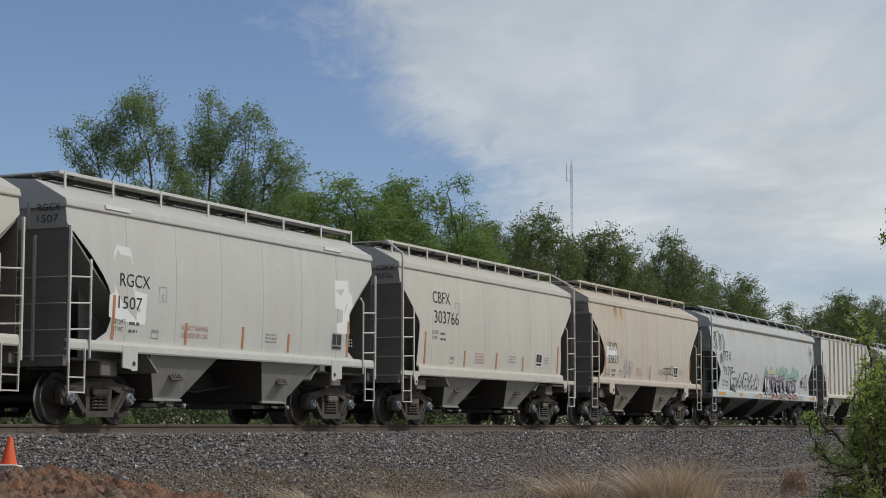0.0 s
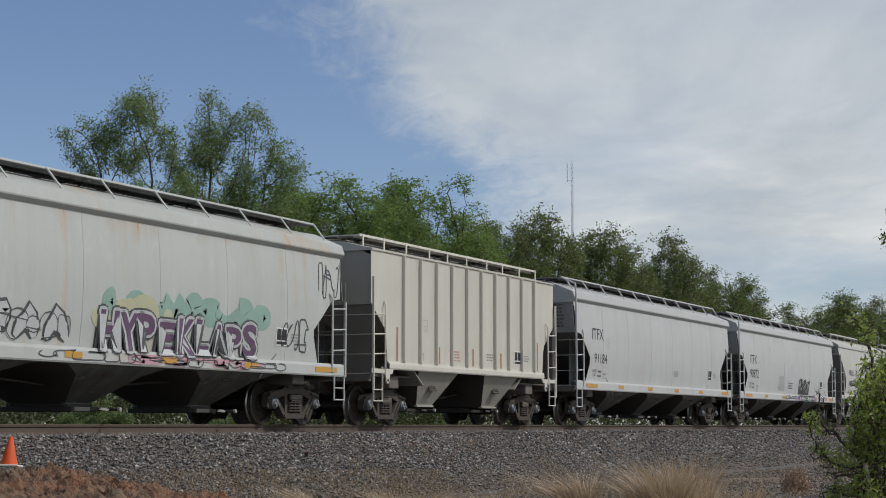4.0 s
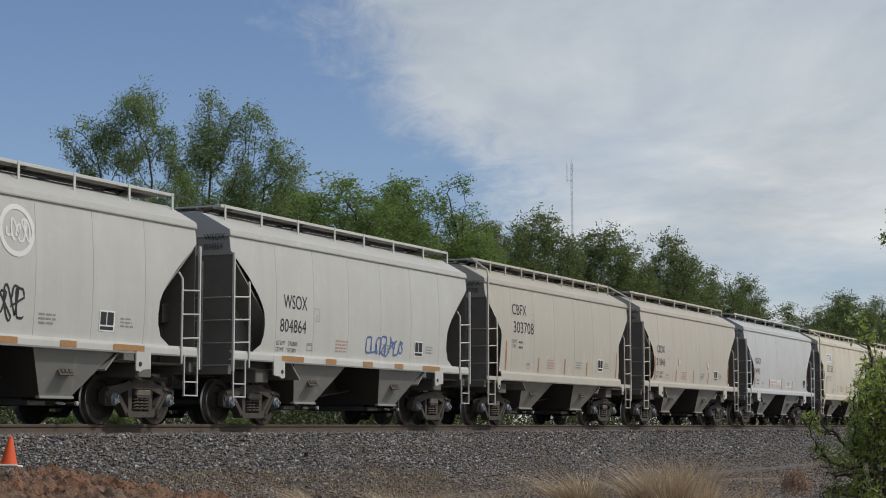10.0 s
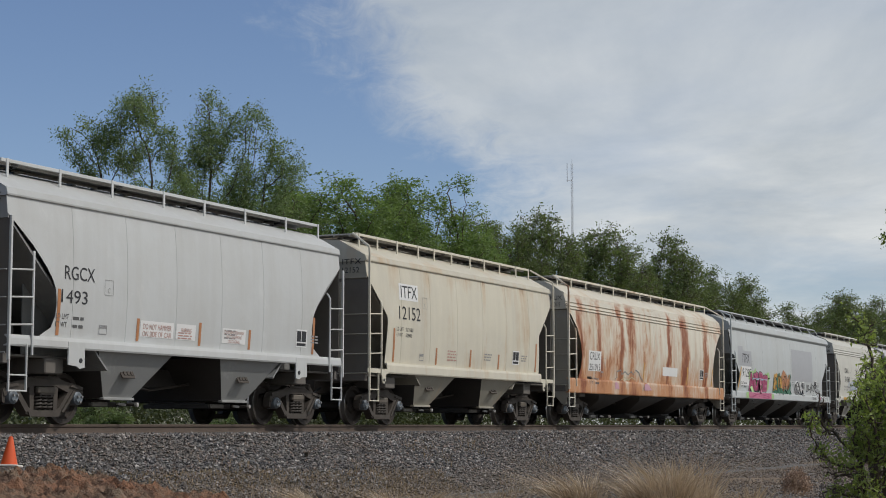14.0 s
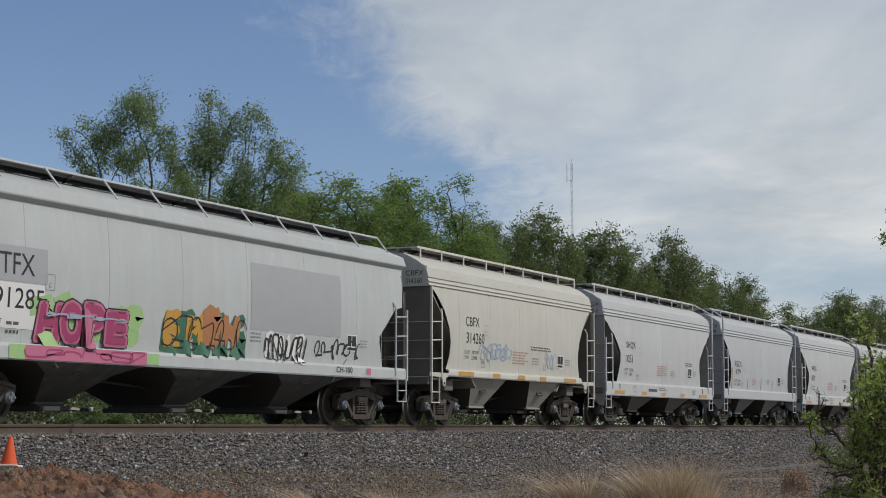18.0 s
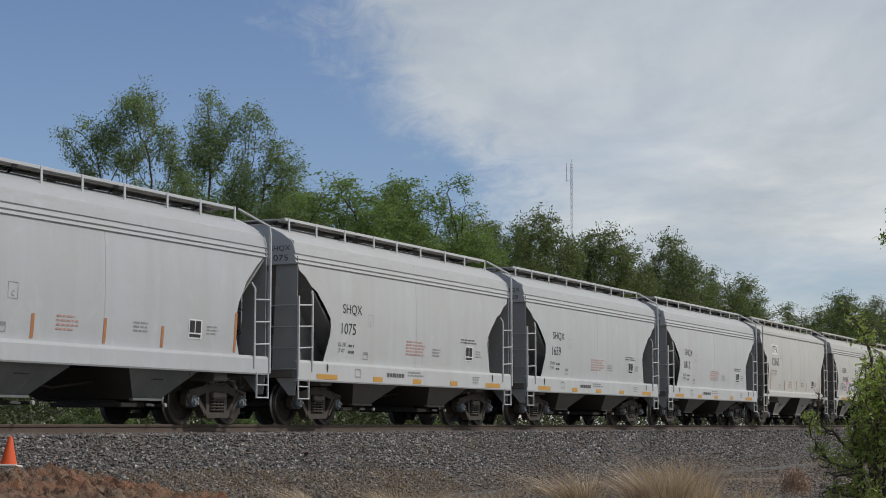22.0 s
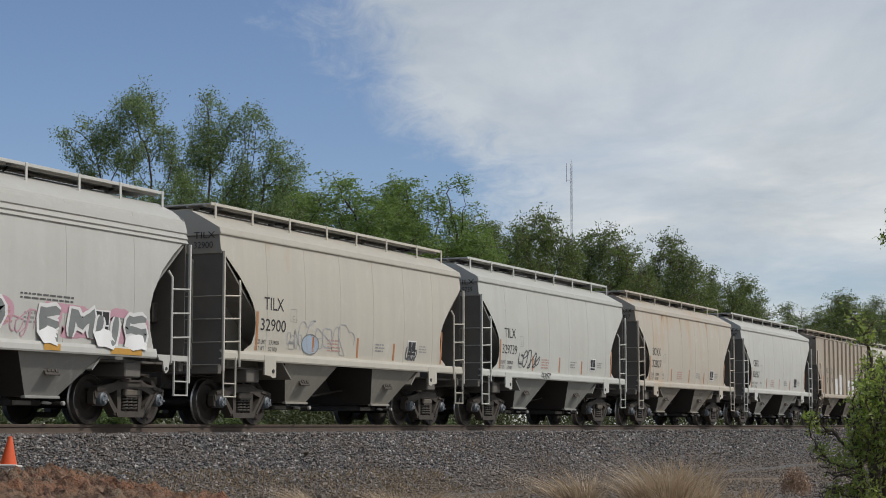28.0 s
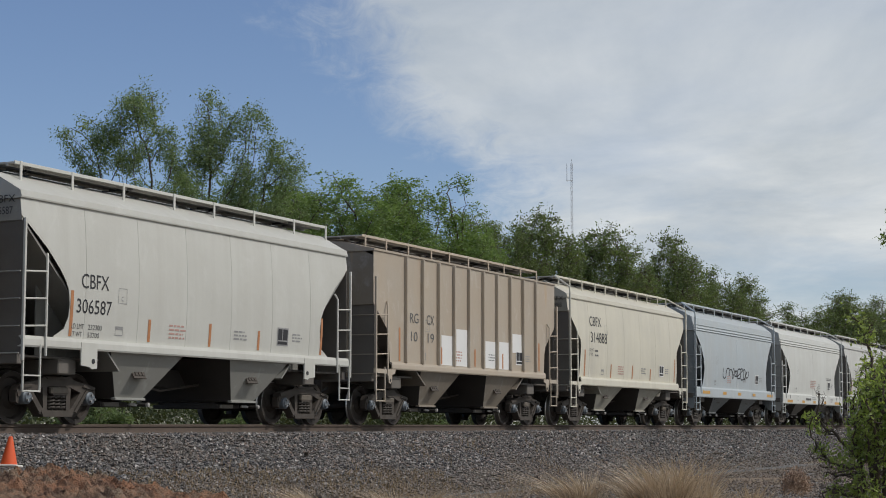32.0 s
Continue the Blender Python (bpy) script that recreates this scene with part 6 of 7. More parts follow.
scrap(31.2, -2.55, 0.36, 0.5)
scrap(58.4, -3.2, 0.5, -0.7)


def make_mast():
    """A slim lattice radio mast far behind the trees."""
    ob = tagged(new("radio_mast"), "slim grey lattice radio mast far behind the trees", "mast")
    ob.location = (298.9, 114.2, -1.0)
    tall, r = 49.3, 0.20
    legs = [(r * math.cos(a), r * math.sin(a)) for a in (0.3, 2.39, 4.49)]
    for x, y in legs:
        part("leg", Geo().tube([(x, y, 0), (x, y, tall)], 0.03, 5), M_mast, ob)
    g = Geo()
    for i in range(40):
        z0 = i * tall / 40
        for k in range(3):
            a, b = legs[k], legs[(k + 1) % 3]
            g.tube([(a[0], a[1], z0), (b[0], b[1], z0 + tall / 40)], 0.014, 3, caps=False)
    part("bracing", g, M_mast, ob)
    part("antenna", Geo().tube([(-0.9, 0.6, tall - 3.5), (-0.9, 0.6, tall)], 0.06, 5).tube([(0, 0, tall - 3.2), (-0.9, 0.6, tall - 3.2)], 0.04, 4), M_mast, ob)
    part("lightning_rod", Geo().tube([(0, 0, tall), (0, 0, tall + 0.8)], 0.03, 4), M_mast, ob)


make_mast()


# ---- the cars of the train, in order ----
WHITE, PALE, CREAM, TAN, BUFF, STEEL = (0.66, 0.66, 0.64), (0.54, 0.54, 0.51), (0.54, 0.525, 0.465), (0.53, 0.475, 0.39), (0.44, 0.37, 0.29), (0.50, 0.52, 0.55)
SILVER = (0.52, 0.535, 0.545)
LONG_AT = (1.75, 2.48, 1.0, 0.36, 1.72, 1.92, 1.30, 0.34)
ITFX_AT = (1.49, 2.64, 1.0, 0.34, 1.69, 1.91, 1.14, 0.30)
ANGLE_AT = (1.80, 3.04, 1.04, 0.30, 1.86, 2.54, 1.46, 0.32)
STEP_AT = (2.07, 2.46, 0.92, 0.25, 2.02, 2.03, 0.68, 0.25)
PATCH_AT = (1.73, 3.05, 0.88, 0.29, 1.61, 2.52, 1.16, 0.32)
SWEEP_AT = (1.70, 2.28, 0.98, 0.24, 1.82, 1.98, 0.72, 0.22)
SIGN_AT = (1.57, 2.47, 0.83, 0.25, 1.50, 2.03, 0.94, 0.25)
NARROW_AT = (2.15, 2.56, 0.87, 0.25, 2.20, 2.12, 1.14, 0.28)
LOW_AT = (1.62, 2.36, 0.84, 0.26, 1.58, 1.96, 0.98, 0.25)
W_AT = (2.05, 2.45, 1.0, 0.30, 1.92, 1.95, 1.1, 0.28)
N6_AT = (1.62, 2.38, 0.80, 0.26, 1.50, 1.94, 1.02, 0.25)

hopper_car("standard", 11.7, CREAM, "pale cream covered hopper car with two bays", stripes="orange")
c1, s1 = hopper_car("standard", 24.48, PALE, "pale grey covered hopper car with bright repainted patches", ("RGCX", "1507"), notice=False)
c2, s2 = hopper_car("angular", 37.42, CREAM, "cream covered hopper car with angular end openings", ("CBFX", "303766"), mark_at=ANGLE_AT)
c3, s3 = hopper_car("standard", 50.48, TAN, "faded tan covered hopper car with a few tags", ("SOXX", "32823"), 0.32, mark_at=LOW_AT, weights=("233900", "52100"))
c4, s4 = hopper_car("long", 63.4, (0.50, 0.53, 0.52), "long pale grey covered hopper car covered in graffiti", ("ITFX", "91292"), 0.32, LONG_AT, "yellow")
c5, s5 = hopper_car("ribbed", 81.6, (0.61, 0.595, 0.53), "grey-tan ribbed covered hopper car", rust=0.10)
c6, s6 = hopper_car("long", 94.82, SILVER, "long clean silver-grey covered hopper car", ("ITFX", "91184"), 0.03, ITFX_AT, "yellow")
c7, s7 = hopper_car("long", 112.85, SILVER, "long silver-grey covered hopper car with patches and a tag", ("ITFX", "90872"), 0.05, LONG_AT, "yellow")
c8, s8 = hopper_car("standard", 131.05, PALE, "pale grey-cream hopper car with a round white emblem", ("WSOX", "804886"), 0.06, W_AT, "yellow", weights=("233100", "52900"))
c9, s9 = hopper_car("standard", 143.8, PALE, "pale grey-cream hopper car with a blue tag", ("WSOX", "804864"), 0.06, W_AT, "yellow", weights=("232800", "53200"))
c10, s10 = hopper_car("angular", 156.5, (0.50, 0.47, 0.40), "grey-beige covered hopper car with orange strips", ("CBFX", "303708"), 0.1, ANGLE_AT)
c11, s11 = hopper_car("standard", 169.4, (0.52, 0.48, 0.41), "beige covered hopper car with round warning signs", ("CRDX", "21046"), 0.08, SIGN_AT, weights=("234200", "51800"))
c12, s12 = hopper_car("standard", 182.2, (0.55, 0.565, 0.565), "pale grey covered hopper car with red notices", ("RGCX", "1493"), 0.05, (1.50, 2.50, 0.86, 0.24, 1.42, 2.09, 0.74, 0.23), notice=False)
c13, s13 = hopper_car("angular", 195.0, (0.64, 0.60, 0.49), "cream covered hopper car with rust-stained top edge", ("ITFX", "12152"), 0.34, PATCH_AT, weights=("233100", "52900"))
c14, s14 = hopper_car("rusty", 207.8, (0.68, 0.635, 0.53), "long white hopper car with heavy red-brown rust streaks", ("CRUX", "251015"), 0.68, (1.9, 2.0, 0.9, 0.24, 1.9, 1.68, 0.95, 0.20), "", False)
c15, s15 = hopper_car("long", 225.3, (0.50, 0.53, 0.535), "long white hopper car with colourful graffiti and grey patches", ("ITFX", "91285"), 0.06, LONG_AT, "")
c16, s16 = hopper_car("narrow", 243.5, (0.585, 0.575, 0.515), "cream covered hopper car with yellow sill strips", ("CBFX", "314260"), 0.06, NARROW_AT, "yellow", weights=("232700", "53300"))
c17, s17 = hopper_car("centre", 256.2, (0.53, 0.54, 0.55), "light grey covered hopper car with a deep white sill", ("SHQX", "1051"), 0.04, STEP_AT, "yellow", weights=("232200", "53800"))
c18, s18 = hopper_car("sweep", 269.4, (0.49, 0.51, 0.535), "bluish grey covered hopper car", ("RGCX", "479"), 0.04, SWEEP_AT, weights=("220000", "50200"))
c19, s19 = hopper_car("centre", 281.9, (0.53, 0.54, 0.55), "light grey covered hopper car with a deep white sill", ("SHQX", "1075"), 0.04, STEP_AT, "yellow")
c20, s20 = hopper_car("centre", 294.74, (0.51, 0.53, 0.54), "light grey covered hopper car with a deep white sill", ("SHQX", "1659"), 0.04, STEP_AT, "yellow")
c21, s21 = hopper_car("centre", 307.55, (0.53, 0.54, 0.55), "light grey covered hopper car with a deep white sill", ("SHQX", "1812"), 0.04, STEP_AT, "yellow")
c22, s22 = hopper_car("angular", 320.3, (0.55, 0.545, 0.515), "off-white covered hopper car with angular end openings", ("ITFX", "12165"), 0.06, PATCH_AT, weights=("233100", "52900"))
c23, s23 = hopper_car("narrow", 333.3, (0.545, 0.54, 0.505), "cream hopper car with a large pink and grey graffiti piece", ("CBFX", "314164"), 0.08, NARROW_AT, "yellow", weights=("232300", "52700"))
c24, s24 = hopper_car("standard", 346.13, (0.54, 0.505, 0.43), "tan covered hopper car with line-drawn graffiti", ("TILX", "32900"), 0.12, N6_AT, weights=("233900", "52100"))
c25, s25 = hopper_car("standard", 358.8, (0.545, 0.55, 0.51), "off-white covered hopper car with a black tag", ("TILX", "329739"), 0.06, N6_AT, weights=("232800", "53200"))
c26, s26 = hopper_car("standard", 371.6, (0.51, 0.46, 0.385), "pinkish tan hopper car with rust along its eave", ("SOXX", "32827"), 0.36, LOW_AT, weights=("233900", "52100"))
c27, s27 = hopper_car("standard", 384.53, (0.55, 0.55, 0.51), "off-white covered hopper car with orange strips", ("CBFX", "306587"), 0.06, N6_AT, weights=("232300", "53700"))
c28, s28 = hopper_car("ribbed", 397.3, BUFF, "brownish tan ribbed hopper car with white patches", rust=0.18)
c29, s29 = hopper_car("angular", 409.9, (0.63, 0.60, 0.50), "cream covered hopper car with angular end openings", ("CBFX", "314888"), 0.08, ANGLE_AT)
c30, s30 = hopper_car("sweep", 422.6, (0.42, 0.47, 0.50), "blue-grey covered hopper car with a faded tag", rust=0.04, stripes="yellow")
c31, s31 = hopper_car("centre", 435.2, (0.60, 0.61, 0.58), "off-white covered hopper car", rust=0.05, stripes="yellow")
c32, s32 = hopper_car("standard", 448.0, PALE, "pale grey covered hopper car", rust=0.06)
c33, s33 = hopper_car("standard", 460.7, CREAM, "cream covered hopper car", rust=0.08)


# ---- patches, emblems and graffiti on single cars ----
def paint(car, s, name, g, x, z, mat, proud=0.008, label=""):
    return part(name, on_side(g, s, x, z, proud), mat, car, label)


paint(c1, s1, "white_patch", blob([(0.0, 0.10), (0.0, 0.50), (0.16, 0.55), (0.12, 1.28), (0.22, 1.42), (0.62, 1.40), (0.68, 1.28), (0.78, 0.62), (1.16, 0.58), (1.14, 0.02), (0.9, 0.0)]), 1.22, 1.82, M_white, 0.004, "bright white repainted patch")
paint(c1, s1, "white_patch", blob([(0.30, 0.86), (0.92, 0.90), (0.96, 0.62), (1.10, 0.56), (1.12, 0.30), (0.95, 0.22), (0.98, -0.30), (0.40, -0.34), (0.36, -0.10), (0.62, -0.06), (0.66, 0.20), (0.30, 0.24)]), 9.35, 2.35, M_white, 0.004, "bright white repainted patch")
for rx in (1.1, 9.2):
    part("white_patch", Geo().box(rx - s1.length / 2, rx + 0.75 - s1.length / 2, -s1.depth(3.9) - 0.066, -s1.depth(3.9) - 0.02, 3.86, 3.93, 0, 0.004), M_white, c1)
paint(c1, s1, "notice", scaled(letters("DO NOT HAMMER"), 0.95, 0.10), 3.55, 1.80, M_red)
paint(c1, s1, "notice", scaled(letters("ON SIDE OF CAR"), 0.95, 0.10), 3.55, 1.66, M_red)
paint(c3, s3, "white_patch", fine_rect(0.95, 0.34, 1, 3), 1.42, 2.14, M_white, 0.004)
paint(c3, s3, "graffiti_tag", scrawl(1.35, 0.38, 6, 31, 0.032), 7.1, 1.66, M_sooty)
paint(c3, s3, "graffiti_tag", scrawl(0.9, 0.62, 5, 32, 0.04), 3.0, 1.55, M_greyp)
# the car covered in graffiti
paint(c4, s4, "graffiti_tag", scrawl(1.5, 0.8, 8, 41, 0.035), 0.45, 2.80, M_sooty)
paint(c4, s4, "graffiti_tag", scrawl(0.5, 0.8, 3, 42, 0.035), 1.25, 2.10, M_sooty)
paint(c4, s4, "graffiti_shadow", fat_letters(4.3, 0.66, 5, 43, 0.06), 2.7, 1.36, M_sooty, 0.005)
paint(c4, s4, "graffiti_letter", fat_letters(4.3, 0.66, 5, 43), 2.7, 1.36, M_silver, 0.010)
paint(c4, s4, "graffiti_outline", scrawl(4.2, 0.55, 10, 44, 0.02), 2.75, 1.40, M_sooty, 0.015)
paint(c4, s4, "graffiti_cloud", scrawl(5.6, 0.42, 9, 45, 0.34), 7.9, 1.98, M_teal, 0.004)
paint(c4, s4, "graffiti_cloud", scrawl(2.2, 0.5, 4, 50, 0.30), 7.7, 1.75, M_sand, 0.006)
paint(c4, s4, "graffiti_shadow", piece("HYPEKLAPS", 5.45, 0.66, 46, 0.10), 7.72, 1.35, M_sooty, 0.009)
paint(c4, s4, "graffiti_halo", piece("HYPEKLAPS", 5.45, 0.66, 46, 0.06), 7.72, 1.35, M_silver, 0.016)
paint(c4, s4, "graffiti_word", piece("HYPEKLAPS", 5.45, 0.66, 46), 7.72, 1.35, M_purple, 0.024)
paint(c4, s4, "graffiti_outline", scrawl(8.2, 0.20, 18, 47, 0.02), 6.0, 1.10, M_sooty)
paint(c4, s4, "graffiti_fill", scrawl(4.6, 0.16, 10, 52, 0.07), 8.6, 1.11, M_rose, 0.005)
paint(c4, s4, "graffiti_tag", scrawl(0.9, 0.9, 5, 48, 0.03), 15.7, 2.72, M_sooty)
paint(c4, s4, "graffiti_tag", scrawl(1.3, 0.7, 5, 49, 0.035), 14.1, 1.55, M_sooty)
# silver car with patches and a tag
for px, pz, pw, ph in ((7.44, 1.57, 2.31, 0.72), (4.88, 2.64, 2.43, 0.75), (2.18, 2.3, 0.99, 0.48), (12.12, 1.93, 2.43, 1.49), (3.8, 1.83, 1.15, 0.65)):
    paint(c7, s7, "faded_patch", fine_rect(pw, ph, 1, 5), px, pz, M_chalk, 0.002)
paint(c7, s7, "grey_patch", fine_rect(2.4, 1.3, 1, 6), 7.3, 1.38, M_silver, 0.003)
paint(c7, s7, "grey_patch", fine_rect(0.9, 0.62, 1, 4), 6.37, 1.48, M_greyp, 0.004)
paint(c7, s7, "grey_patch", fine_rect(1.1, 0.7, 1, 4), 14.0, 1.5, M_silver, 0.003)
paint(c7, s7, "graffiti_field", blob([(0.0, 0.0), (2.0, 0.0), (2.2, 0.66), (1.55, 0.56), (1.3, 0.70), (0.9, 0.60), (0.62, 0.72), (0.2, 0.66)]), 9.75, 1.36, M_black, 0.006, "black spray-painted field")
paint(c7, s7, "graffiti_outline", ribbon([(0.15, 0.08), (0.30, 0.60), (0.42, 0.60), (0.36, 0.20), (0.62, 0.22), (0.72, 0.58), (0.95, 0.56), (0.86, 0.36), (1.05, 0.34), (1.0, 0.12)], 0.035).join(ribbon([(1.12, 0.08), (1.22, 0.56), (1.34, 0.40), (1.48, 0.56), (1.42, 0.10)], 0.035)).join(ribbon([(1.62, 0.10), (1.74, 0.34), (1.68, 0.54), (1.86, 0.42), (2.02, 0.58), (1.92, 0.30), (1.90, 0.08)], 0.035)), 9.75, 1.36, M_white, 0.012)
paint(c7, s7, "graffiti_fill", rect(3.1, 0.24), 9.5, 1.08, M_black, 0.006)
paint(c7, s7, "graffiti_fill", scrawl(0.8, 0.22, 3, 73, 0.09), 9.15, 1.08, M_lilac, 0.010)
paint(c7, s7, "graffiti_fill", scrawl(0.6, 0.20, 3, 76, 0.08), 12.3, 1.09, M_lilac, 0.010)
paint(c7, s7, "graffiti_fill", scrawl(0.9, 0.10, 3, 77, 0.08), 9.95, 1.10, M_teal, 0.012)
paint(c7, s7, "graffiti_fill", scrawl(0.7, 0.12, 3, 78, 0.07), 11.2, 1.10, M_teal, 0.012)
paint(c7, s7, "graffiti_outline", scrawl(2.6, 0.18, 7, 74, 0.022), 9.8, 1.11, M_white, 0.014)
paint(c7, s7, "graffiti_tag", scrawl(2.3, 0.20, 10, 75, 0.022), 7.1, 1.11, M_black)
paint(c7, s7, "notice", ribbon([(0, 0), (0.8, 0), (0.8, 0.22), (0, 0.22), (0, 0)], 0.03).join(print_lines(0.6, 0.13, 2, 5).moved(0.1, 0, 0.05)), 7.95, 1.60, M_black)
for c, s in ((c7, s7), (c15, s15)):
    paint(c, s, "sill_stencil", scaled(letters("CH-100"), 0.75, 0.13), 13.3, 1.16, M_black)
    paint(c, s, "warning_label", rect(0.2, 0.15), 14.75, 1.14, M_pink)
# round emblem with a conifer
paint(c8, s8, "emblem", ribbon([(0.42 * math.cos(a), 0.40 * math.sin(a)) for a in np.linspace(0, 6.2832, 30)], 0.09).moved(0.75, 0, 0.42), 5.3, 2.80, M_white)
paint(c8, s8, "emblem_sign", scrawl(0.6, 0.42, 5, 83, 0.04), 5.78, 3.02, M_white)
paint(c8, s8, "emblem_tree", blob([(0.20, 0), (0.26, 0.2), (0.42, 0.22), (0.30, 0.36), (0.40, 0.40), (0.28, 0.58), (0.34, 0.62), (0.22, 0.95), (0.10, 0.62), (0.16, 0.58), (0.04, 0.40), (0.14, 0.36), (0.0, 0.22), (0.16, 0.2)]), 5.25, 2.88, M_white, 0.012)
paint(c8, s8, "graffiti_tag", scrawl(1.0, 0.62, 6, 81, 0.04), 5.25, 1.69, M_black)
paint(c9, s9, "graffiti_tag", scrawl(1.9, 0.5, 8, 91, 0.045), 5.85, 1.58, M_bluep)
for sx in (3.95, 7.46):
    disc = paint(c11, s11, "warning_sign", blob([(0.15 * math.cos(a), 0.15 * math.sin(a)) for a in np.linspace(0, 6.0, 18)]), sx + 0.13, 2.23, M_white)
    part("sign_ring", on_side(ribbon([(0.135 * math.cos(a), 0.135 * math.sin(a)) for a in np.linspace(0, 6.2832, 24)], 0.025).join(ribbon([(-0.09, -0.09), (0.09, 0.09)], 0.02)).join(ribbon([(-0.09, 0.09), (0.09, -0.09)], 0.02)), s11, sx + 0.13, 2.23, 0.012), M_red, disc)
for px, w, lines in ((3.80, 1.08, ("DO NOT HAMMER", "ON SIDE OF CAR")), (4.98, 0.66, ("WARNING",)), (6.60, 0.88, ("CAUTION: OPEN AUX", "HATCH BEFORE", "UNLOADING"))):
    board = paint(c12, s12, "notice_board", fine_rect(w, 0.30, 1, 2), px, 1.61, M_white, 0.004, "white painted notice field with red lettering")
    for k, line in enumerate(lines):
        wide = (w - 0.14) * min(1.0, len(line) / max(len(q) for q in lines) + 0.05) if len(lines) > 1 else 0.36
        part("notice", on_side(scaled(letters(line), wide, 0.20 / len(lines) if len(lines) > 1 else 0.08), s12, px + (w - wide) / 2, 1.61 + 0.28 - 0.27 * (k + 1) / max(len(lines), 2), 0.009), M_red, board)
    if len(lines) == 1:
        part("small_print", on_side(print_lines(w - 0.12, 0.15, 3, 88), s12, px + 0.06, 1.63, 0.009), M_red, board)
paint(c13, s13, "white_patch", fine_rect(1.04, 0.40, 1, 3), 1.63, 2.99, M_white, 0.003)
paint(c22, s22, "white_patch", fine_rect(1.04, 0.42, 1, 3), 1.63, 2.98, M_white, 0.003)
paint(c14, s14, "white_patch", fine_rect(1.1, 0.62, 1, 3), 1.82, 1.66, M_white, 0.003)
paint(c14, s14, "white_patch", fine_rect(1.65, 0.30, 1, 3), 9.12, 1.69, M_white, 0.003)
crown = [(0.1, 0.0), (0.0, 0.34), (0.18, 0.40), (0.12, 0.58), (0.5, 0.64), (0.62, 0.50), (0.9, 0.60), (1.25, 0.50), (1.5, 0.62), (1.75, 0.52), (1.95, 0.68), (2.3, 0.60), (2.5, 0.44), (2.72, 0.36), (2.62, 0.14), (2.45, 0.0)]
paint(c14, s14, "graffiti_outline", ribbon(crown, 0.045), 4.3, 1.12, M_ash)
paint(c14, s14, "graffiti_outline", ribbon([(0.55, 0.30), (0.9, 0.42), (1.3, 0.33), (1.6, 0.44), (2.0, 0.36)], 0.03), 4.3, 1.12, M_sand)
for px, w in ((4.05, 0.42), (6.95, 0.75)):
    paint(c14, s14, "graffiti_fill", blob([(0, 0), (w, 0.02), (w * 0.7, 0.16), (w * 0.35, 0.24), (w * 0.05, 0.2)]), px, 1.14, M_rose)
for px in (7.05, 11.9, 15.0):
    paint(c14, s14, "reflector", fine_rect(0.09, 0.62, 1, 4), px, 1.45, M_yellow)
# colourful graffiti car
paint(c15, s15, "grey_patch", fine_rect(2.0, 0.60, 1, 4), 1.10, 2.36, M_greyp, 0.003)
paint(c15, s15, "grey_patch", fine_rect(0.75, 0.16, 1, 2), 1.10, 2.96, M_greyp, 0.003)
paint(c15, s15, "white_patch", fine_rect(1.45, 0.76, 1, 4), 1.58, 1.58, M_white, 0.003)
paint(c15, s15, "grey_patch", fine_rect(3.85, 1.38, 1, 6), 9.73, 1.94, M_greyp, 0.004)
paint(c15, s15, "graffiti_cloud", scrawl(3.4, 0.75, 6, 150, 0.30), 2.5, 1.42, M_lime, 0.005)
paint(c15, s15, "graffiti_fill", rect(3.5, 0.24), 2.5, 1.08, M_pink, 0.008)
paint(c15, s15, "graffiti_fill", rect(0.42, 0.24), 2.08, 1.08, M_lime, 0.007)
paint(c15, s15, "graffiti_fill", rect(0.40, 0.20), 6.0, 1.10, M_lime, 0.007)
paint(c15, s15, "graffiti_outline", scrawl(3.4, 0.2, 7, 159, 0.03), 2.55, 1.10, M_deepp, 0.012)
for k, (ch, px, w, h) in enumerate((("H", 2.85, 0.66, 0.60), ("O", 3.52, 0.66, 0.66), ("P", 4.16, 0.62, 0.68), ("E", 4.78, 0.66, 0.62))):
    paint(c15, s15, "graffiti_shadow", piece(ch, w, h, 151 + k, 0.085), px, 1.40, M_black, 0.012 + 0.012 * k)
    paint(c15, s15, "graffiti_letter", piece(ch, w, h, 151 + k, 0.055), px, 1.40, M_pink, 0.017 + 0.012 * k, "pink spray-painted letter with a black outline")
    paint(c15, s15, "graffiti_letter", piece(ch, w, h, 151 + k), px, 1.40, M_deepp, 0.021 + 0.012 * k)
paint(c15, s15, "graffiti_highlight", scrawl(2.4, 0.08, 7, 149, 0.03), 3.0, 1.82, M_skyb, 0.062)
paint(c15, s15, "graffiti_letter", fat_letters(3.0, 0.80, 5, 153, 0.02), 6.5, 1.36, M_forest, 0.010)
paint(c15, s15, "graffiti_letter", fat_letters(1.2, 0.92, 2, 154), 8.0, 1.38, M_orange, 0.017)
paint(c15, s15, "graffiti_letter", fat_letters(1.4, 0.72, 2, 148), 6.6, 1.44, M_yellow, 0.015)
paint(c15, s15, "graffiti_outline", scrawl(3.0, 0.7, 7, 155, 0.03), 6.6, 1.40, M_black, 0.024)
paint(c15, s15, "graffiti_fill", fat_letters(1.7, 0.62, 3, 156), 10.3, 1.30, M_white, 0.010)
paint(c15, s15, "graffiti_outline", scrawl(1.7, 0.6, 9, 157, 0.045), 10.3, 1.31, M_black, 0.020)
paint(c15, s15, "graffiti_tag", scrawl(2.2, 0.45, 8, 158, 0.04), 12.4, 1.45, M_black)
paint(c15, s15, "reflector", ribbon([(0, 0), (0.10, 0.25), (0.20, 0.5), (0.30, 0.75), (0.38, 0.92)], 0.13), 1.18, 1.38, M_yellow)
paint(c16, s16, "graffiti_tag", scrawl(2.2, 0.52, 8, 161, 0.05), 3.05, 1.66, M_skyb)
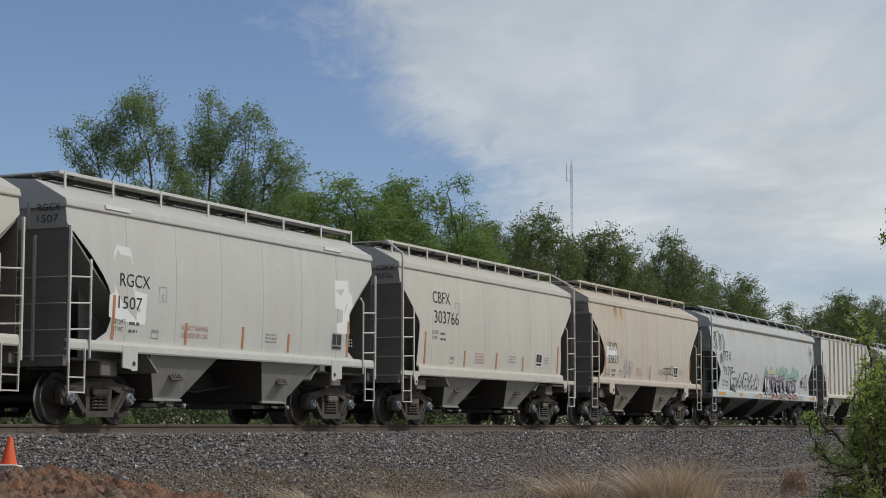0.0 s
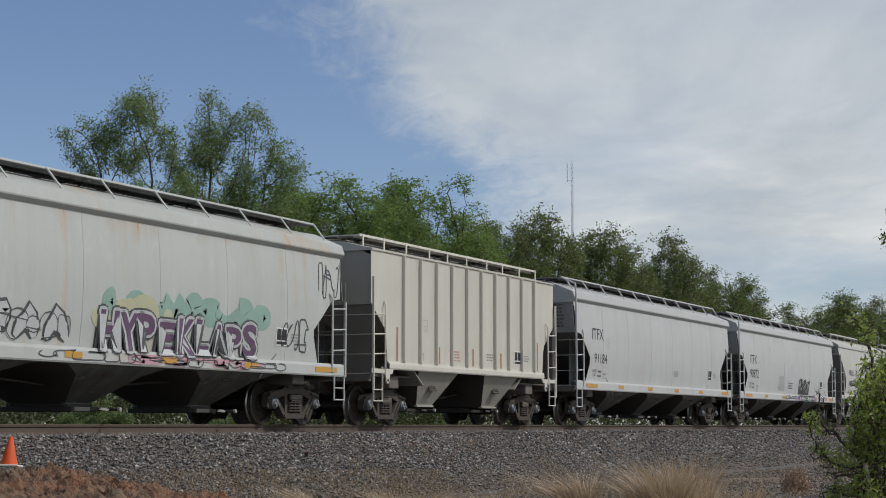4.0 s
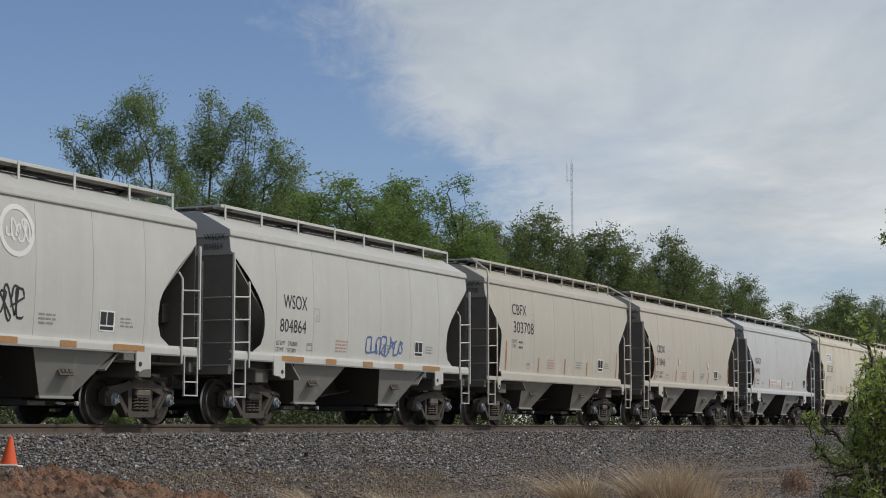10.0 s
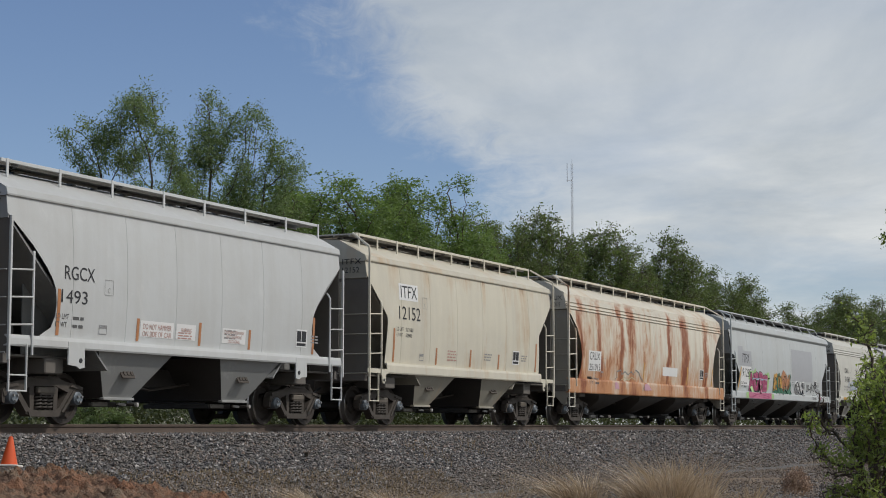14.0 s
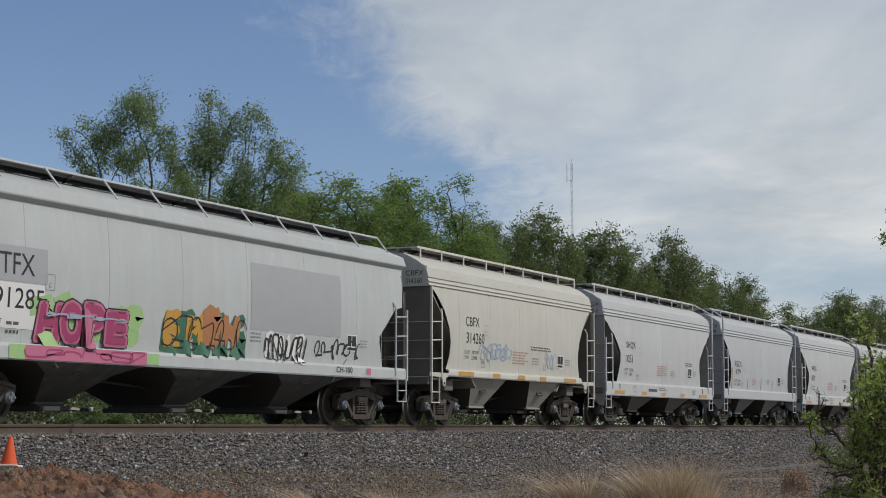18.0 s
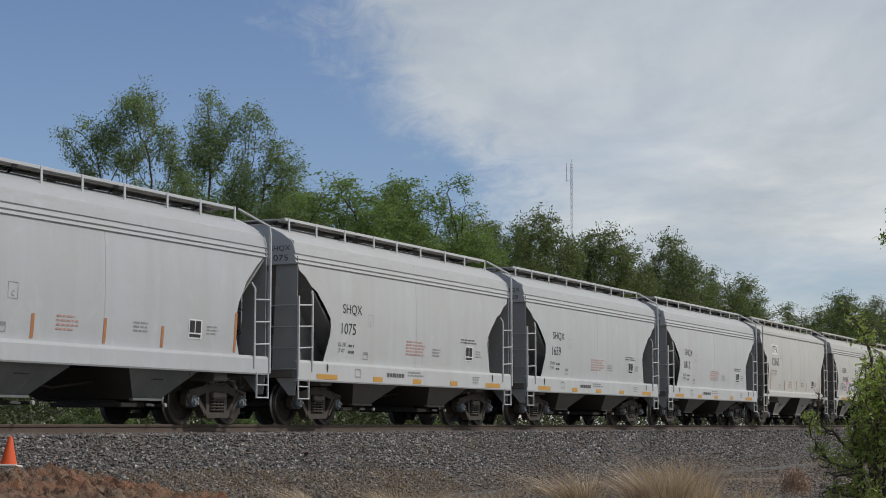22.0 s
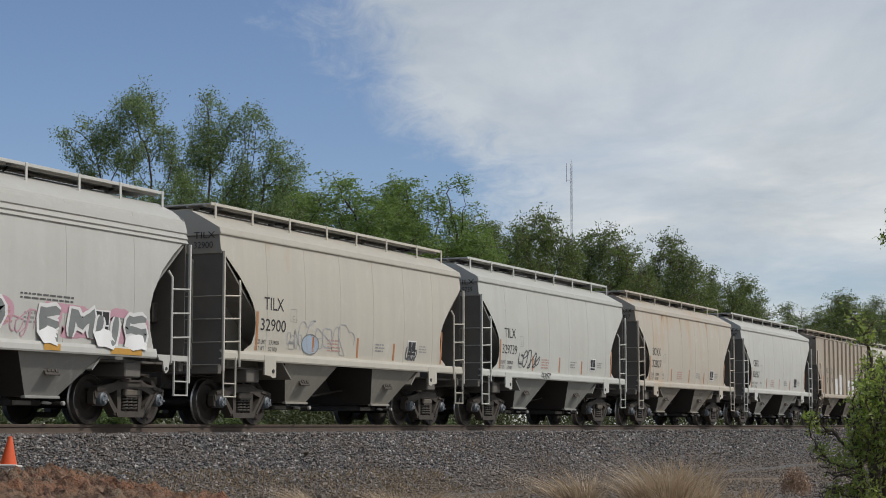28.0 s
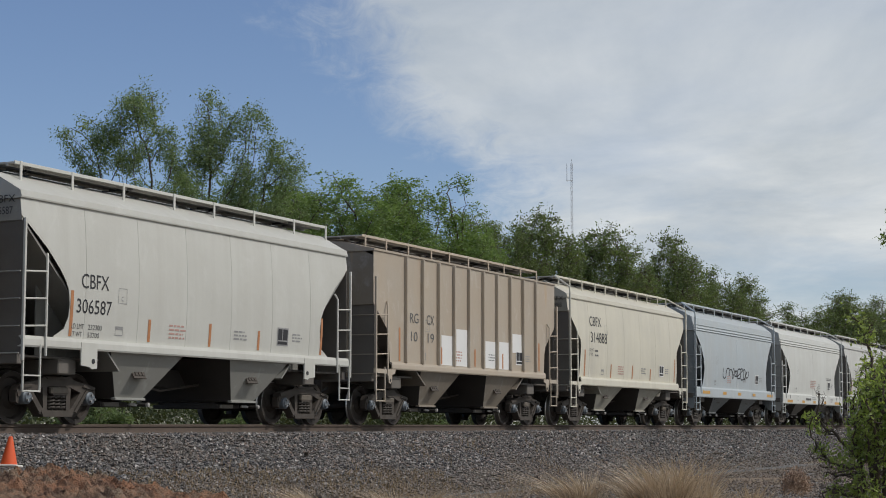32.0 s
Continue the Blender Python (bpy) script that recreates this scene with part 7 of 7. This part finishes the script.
paint(c16, s16, "graffiti_outline", scrawl(2.0, 0.4, 6, 162, 0.03), 3.15, 1.70, M_skyb, 0.012)
paint(c16, s16, "graffiti_tag", scrawl(0.9, 0.6, 4, 163, 0.04), 7.62, 1.52, M_skyb)
paint(c23, s23, "graffiti_cloud", scrawl(3.3, 0.62, 5, 230, 0.20), 3.1, 1.55, M_rose, 0.003)
paint(c23, s23, "graffiti_cloud", scrawl(3.3, 0.50, 5, 232, 0.16), 7.1, 1.52, M_rose, 0.003)
for k, (px, w, h) in enumerate(((3.20, 0.85, 0.74), (3.95, 0.80, 0.66), (4.65, 0.85, 0.70), (5.45, 0.80, 0.62), (7.05, 0.80, 0.56), (7.85, 0.85, 0.60), (8.65, 0.80, 0.58), (9.45, 0.90, 0.54))):
    paint(c23, s23, "graffiti_halo", fat_letters(w, h, 1, 231 + k, 0.07), px, 1.43, M_white, 0.008 + 0.003 * k)
    paint(c23, s23, "graffiti_letter", fat_letters(w, h, 1, 231 + k), px, 1.43, M_ash, 0.0095 + 0.003 * k, "dark grey spray-painted letter body")
paint(c23, s23, "graffiti_tag", scrawl(0.9, 0.3, 4, 239, 0.02), 1.75, 1.75, M_sooty)
paint(c23, s23, "graffiti_tag", scrawl(0.6, 0.5, 4, 240, 0.025), 6.4, 1.46, M_rose)
paint(c24, s24, "graffiti_outline", scrawl(2.5, 0.72, 7, 241, 0.022), 3.1, 1.54, M_greyp)
paint(c24, s24, "graffiti_fill", blob([(0.36 * math.cos(a) + 0.38, 0.20 * math.sin(a) + 0.2) for a in np.linspace(0, 6.0, 16)]), 3.22, 1.53, M_skyb, 0.006)
paint(c24, s24, "graffiti_outline", ribbon([(0.38 * math.cos(a) + 0.38, 0.22 * math.sin(a) + 0.2) for a in np.linspace(0, 6.2832, 20)], 0.025), 3.22, 1.53, M_ash, 0.010)
paint(c24, s24, "graffiti_tag", scrawl(0.55, 0.36, 6, 242, 0.05), 8.3, 1.54, M_sooty)
paint(c24, s24, "graffiti_tag", scrawl(0.6, 0.4, 4, 243, 0.02), 2.6, 1.62, M_greyp)
paint(c25, s25, "graffiti_tag", scrawl(1.5, 0.56, 5, 251, 0.04), 2.68, 1.56, M_sooty)
paint(c25, s25, "graffiti_tag", scrawl(0.75, 0.18, 5, 252, 0.02), 4.22, 1.32, M_sooty)
for px, pz, pw, ph in ((3.72, 1.50, 0.70, 0.75), (4.58, 1.50, 0.8, 0.95), (6.34, 1.50, 0.8, 0.72), (7.34, 1.50, 0.72, 0.74), (8.29, 1.98, 0.68, 0.52)):
    paint(c28, s28, "white_patch", fine_rect(pw, ph, 1, 2), px, pz, M_white, 0.004)
for word, px, pz, w in (("RG", 1.93, 2.47, 0.46), ("CX", 2.86, 2.47, 0.42), ("10", 1.98, 2.02, 0.36), ("19", 2.92, 2.02, 0.36)):
    paint(c28, s28, "reporting_mark", scaled(letters(word), w, 0.24), px, pz, M_ink)
paint(c30, s30, "graffiti_tag", scrawl(3.6, 0.45, 9, 301, 0.05), 3.7, 1.78, M_black)


def motions():
    for car, x0, wheels in TRAIN:
        walk(car, [(t, pose(x0 + travelled(t), TRACK_Y, 0)) for t in range(0, 33, 2)])
        # wheels turn while the car is in the stretch of track before the camera
        ts = [k / FPS for k in range(0, 32 * FPS + 1) if 12 < x0 + travelled(k / FPS) < 122]
        if len(ts) < 2:
            continue
        for ob, dx in wheels:
            rows = [(t, pose(dx, 0, 0.457, 0, math.degrees((travelled(t) - travelled(ts[0])) / 0.457), 0)) for t in ts]
            if ts[0] > 0.05:
                rows.insert(0, (0.0, rows[0][1]))
            if ts[-1] < 31.95:
                rows.append((32.0, rows[-1][1]))
            walk(ob, rows)


motions()
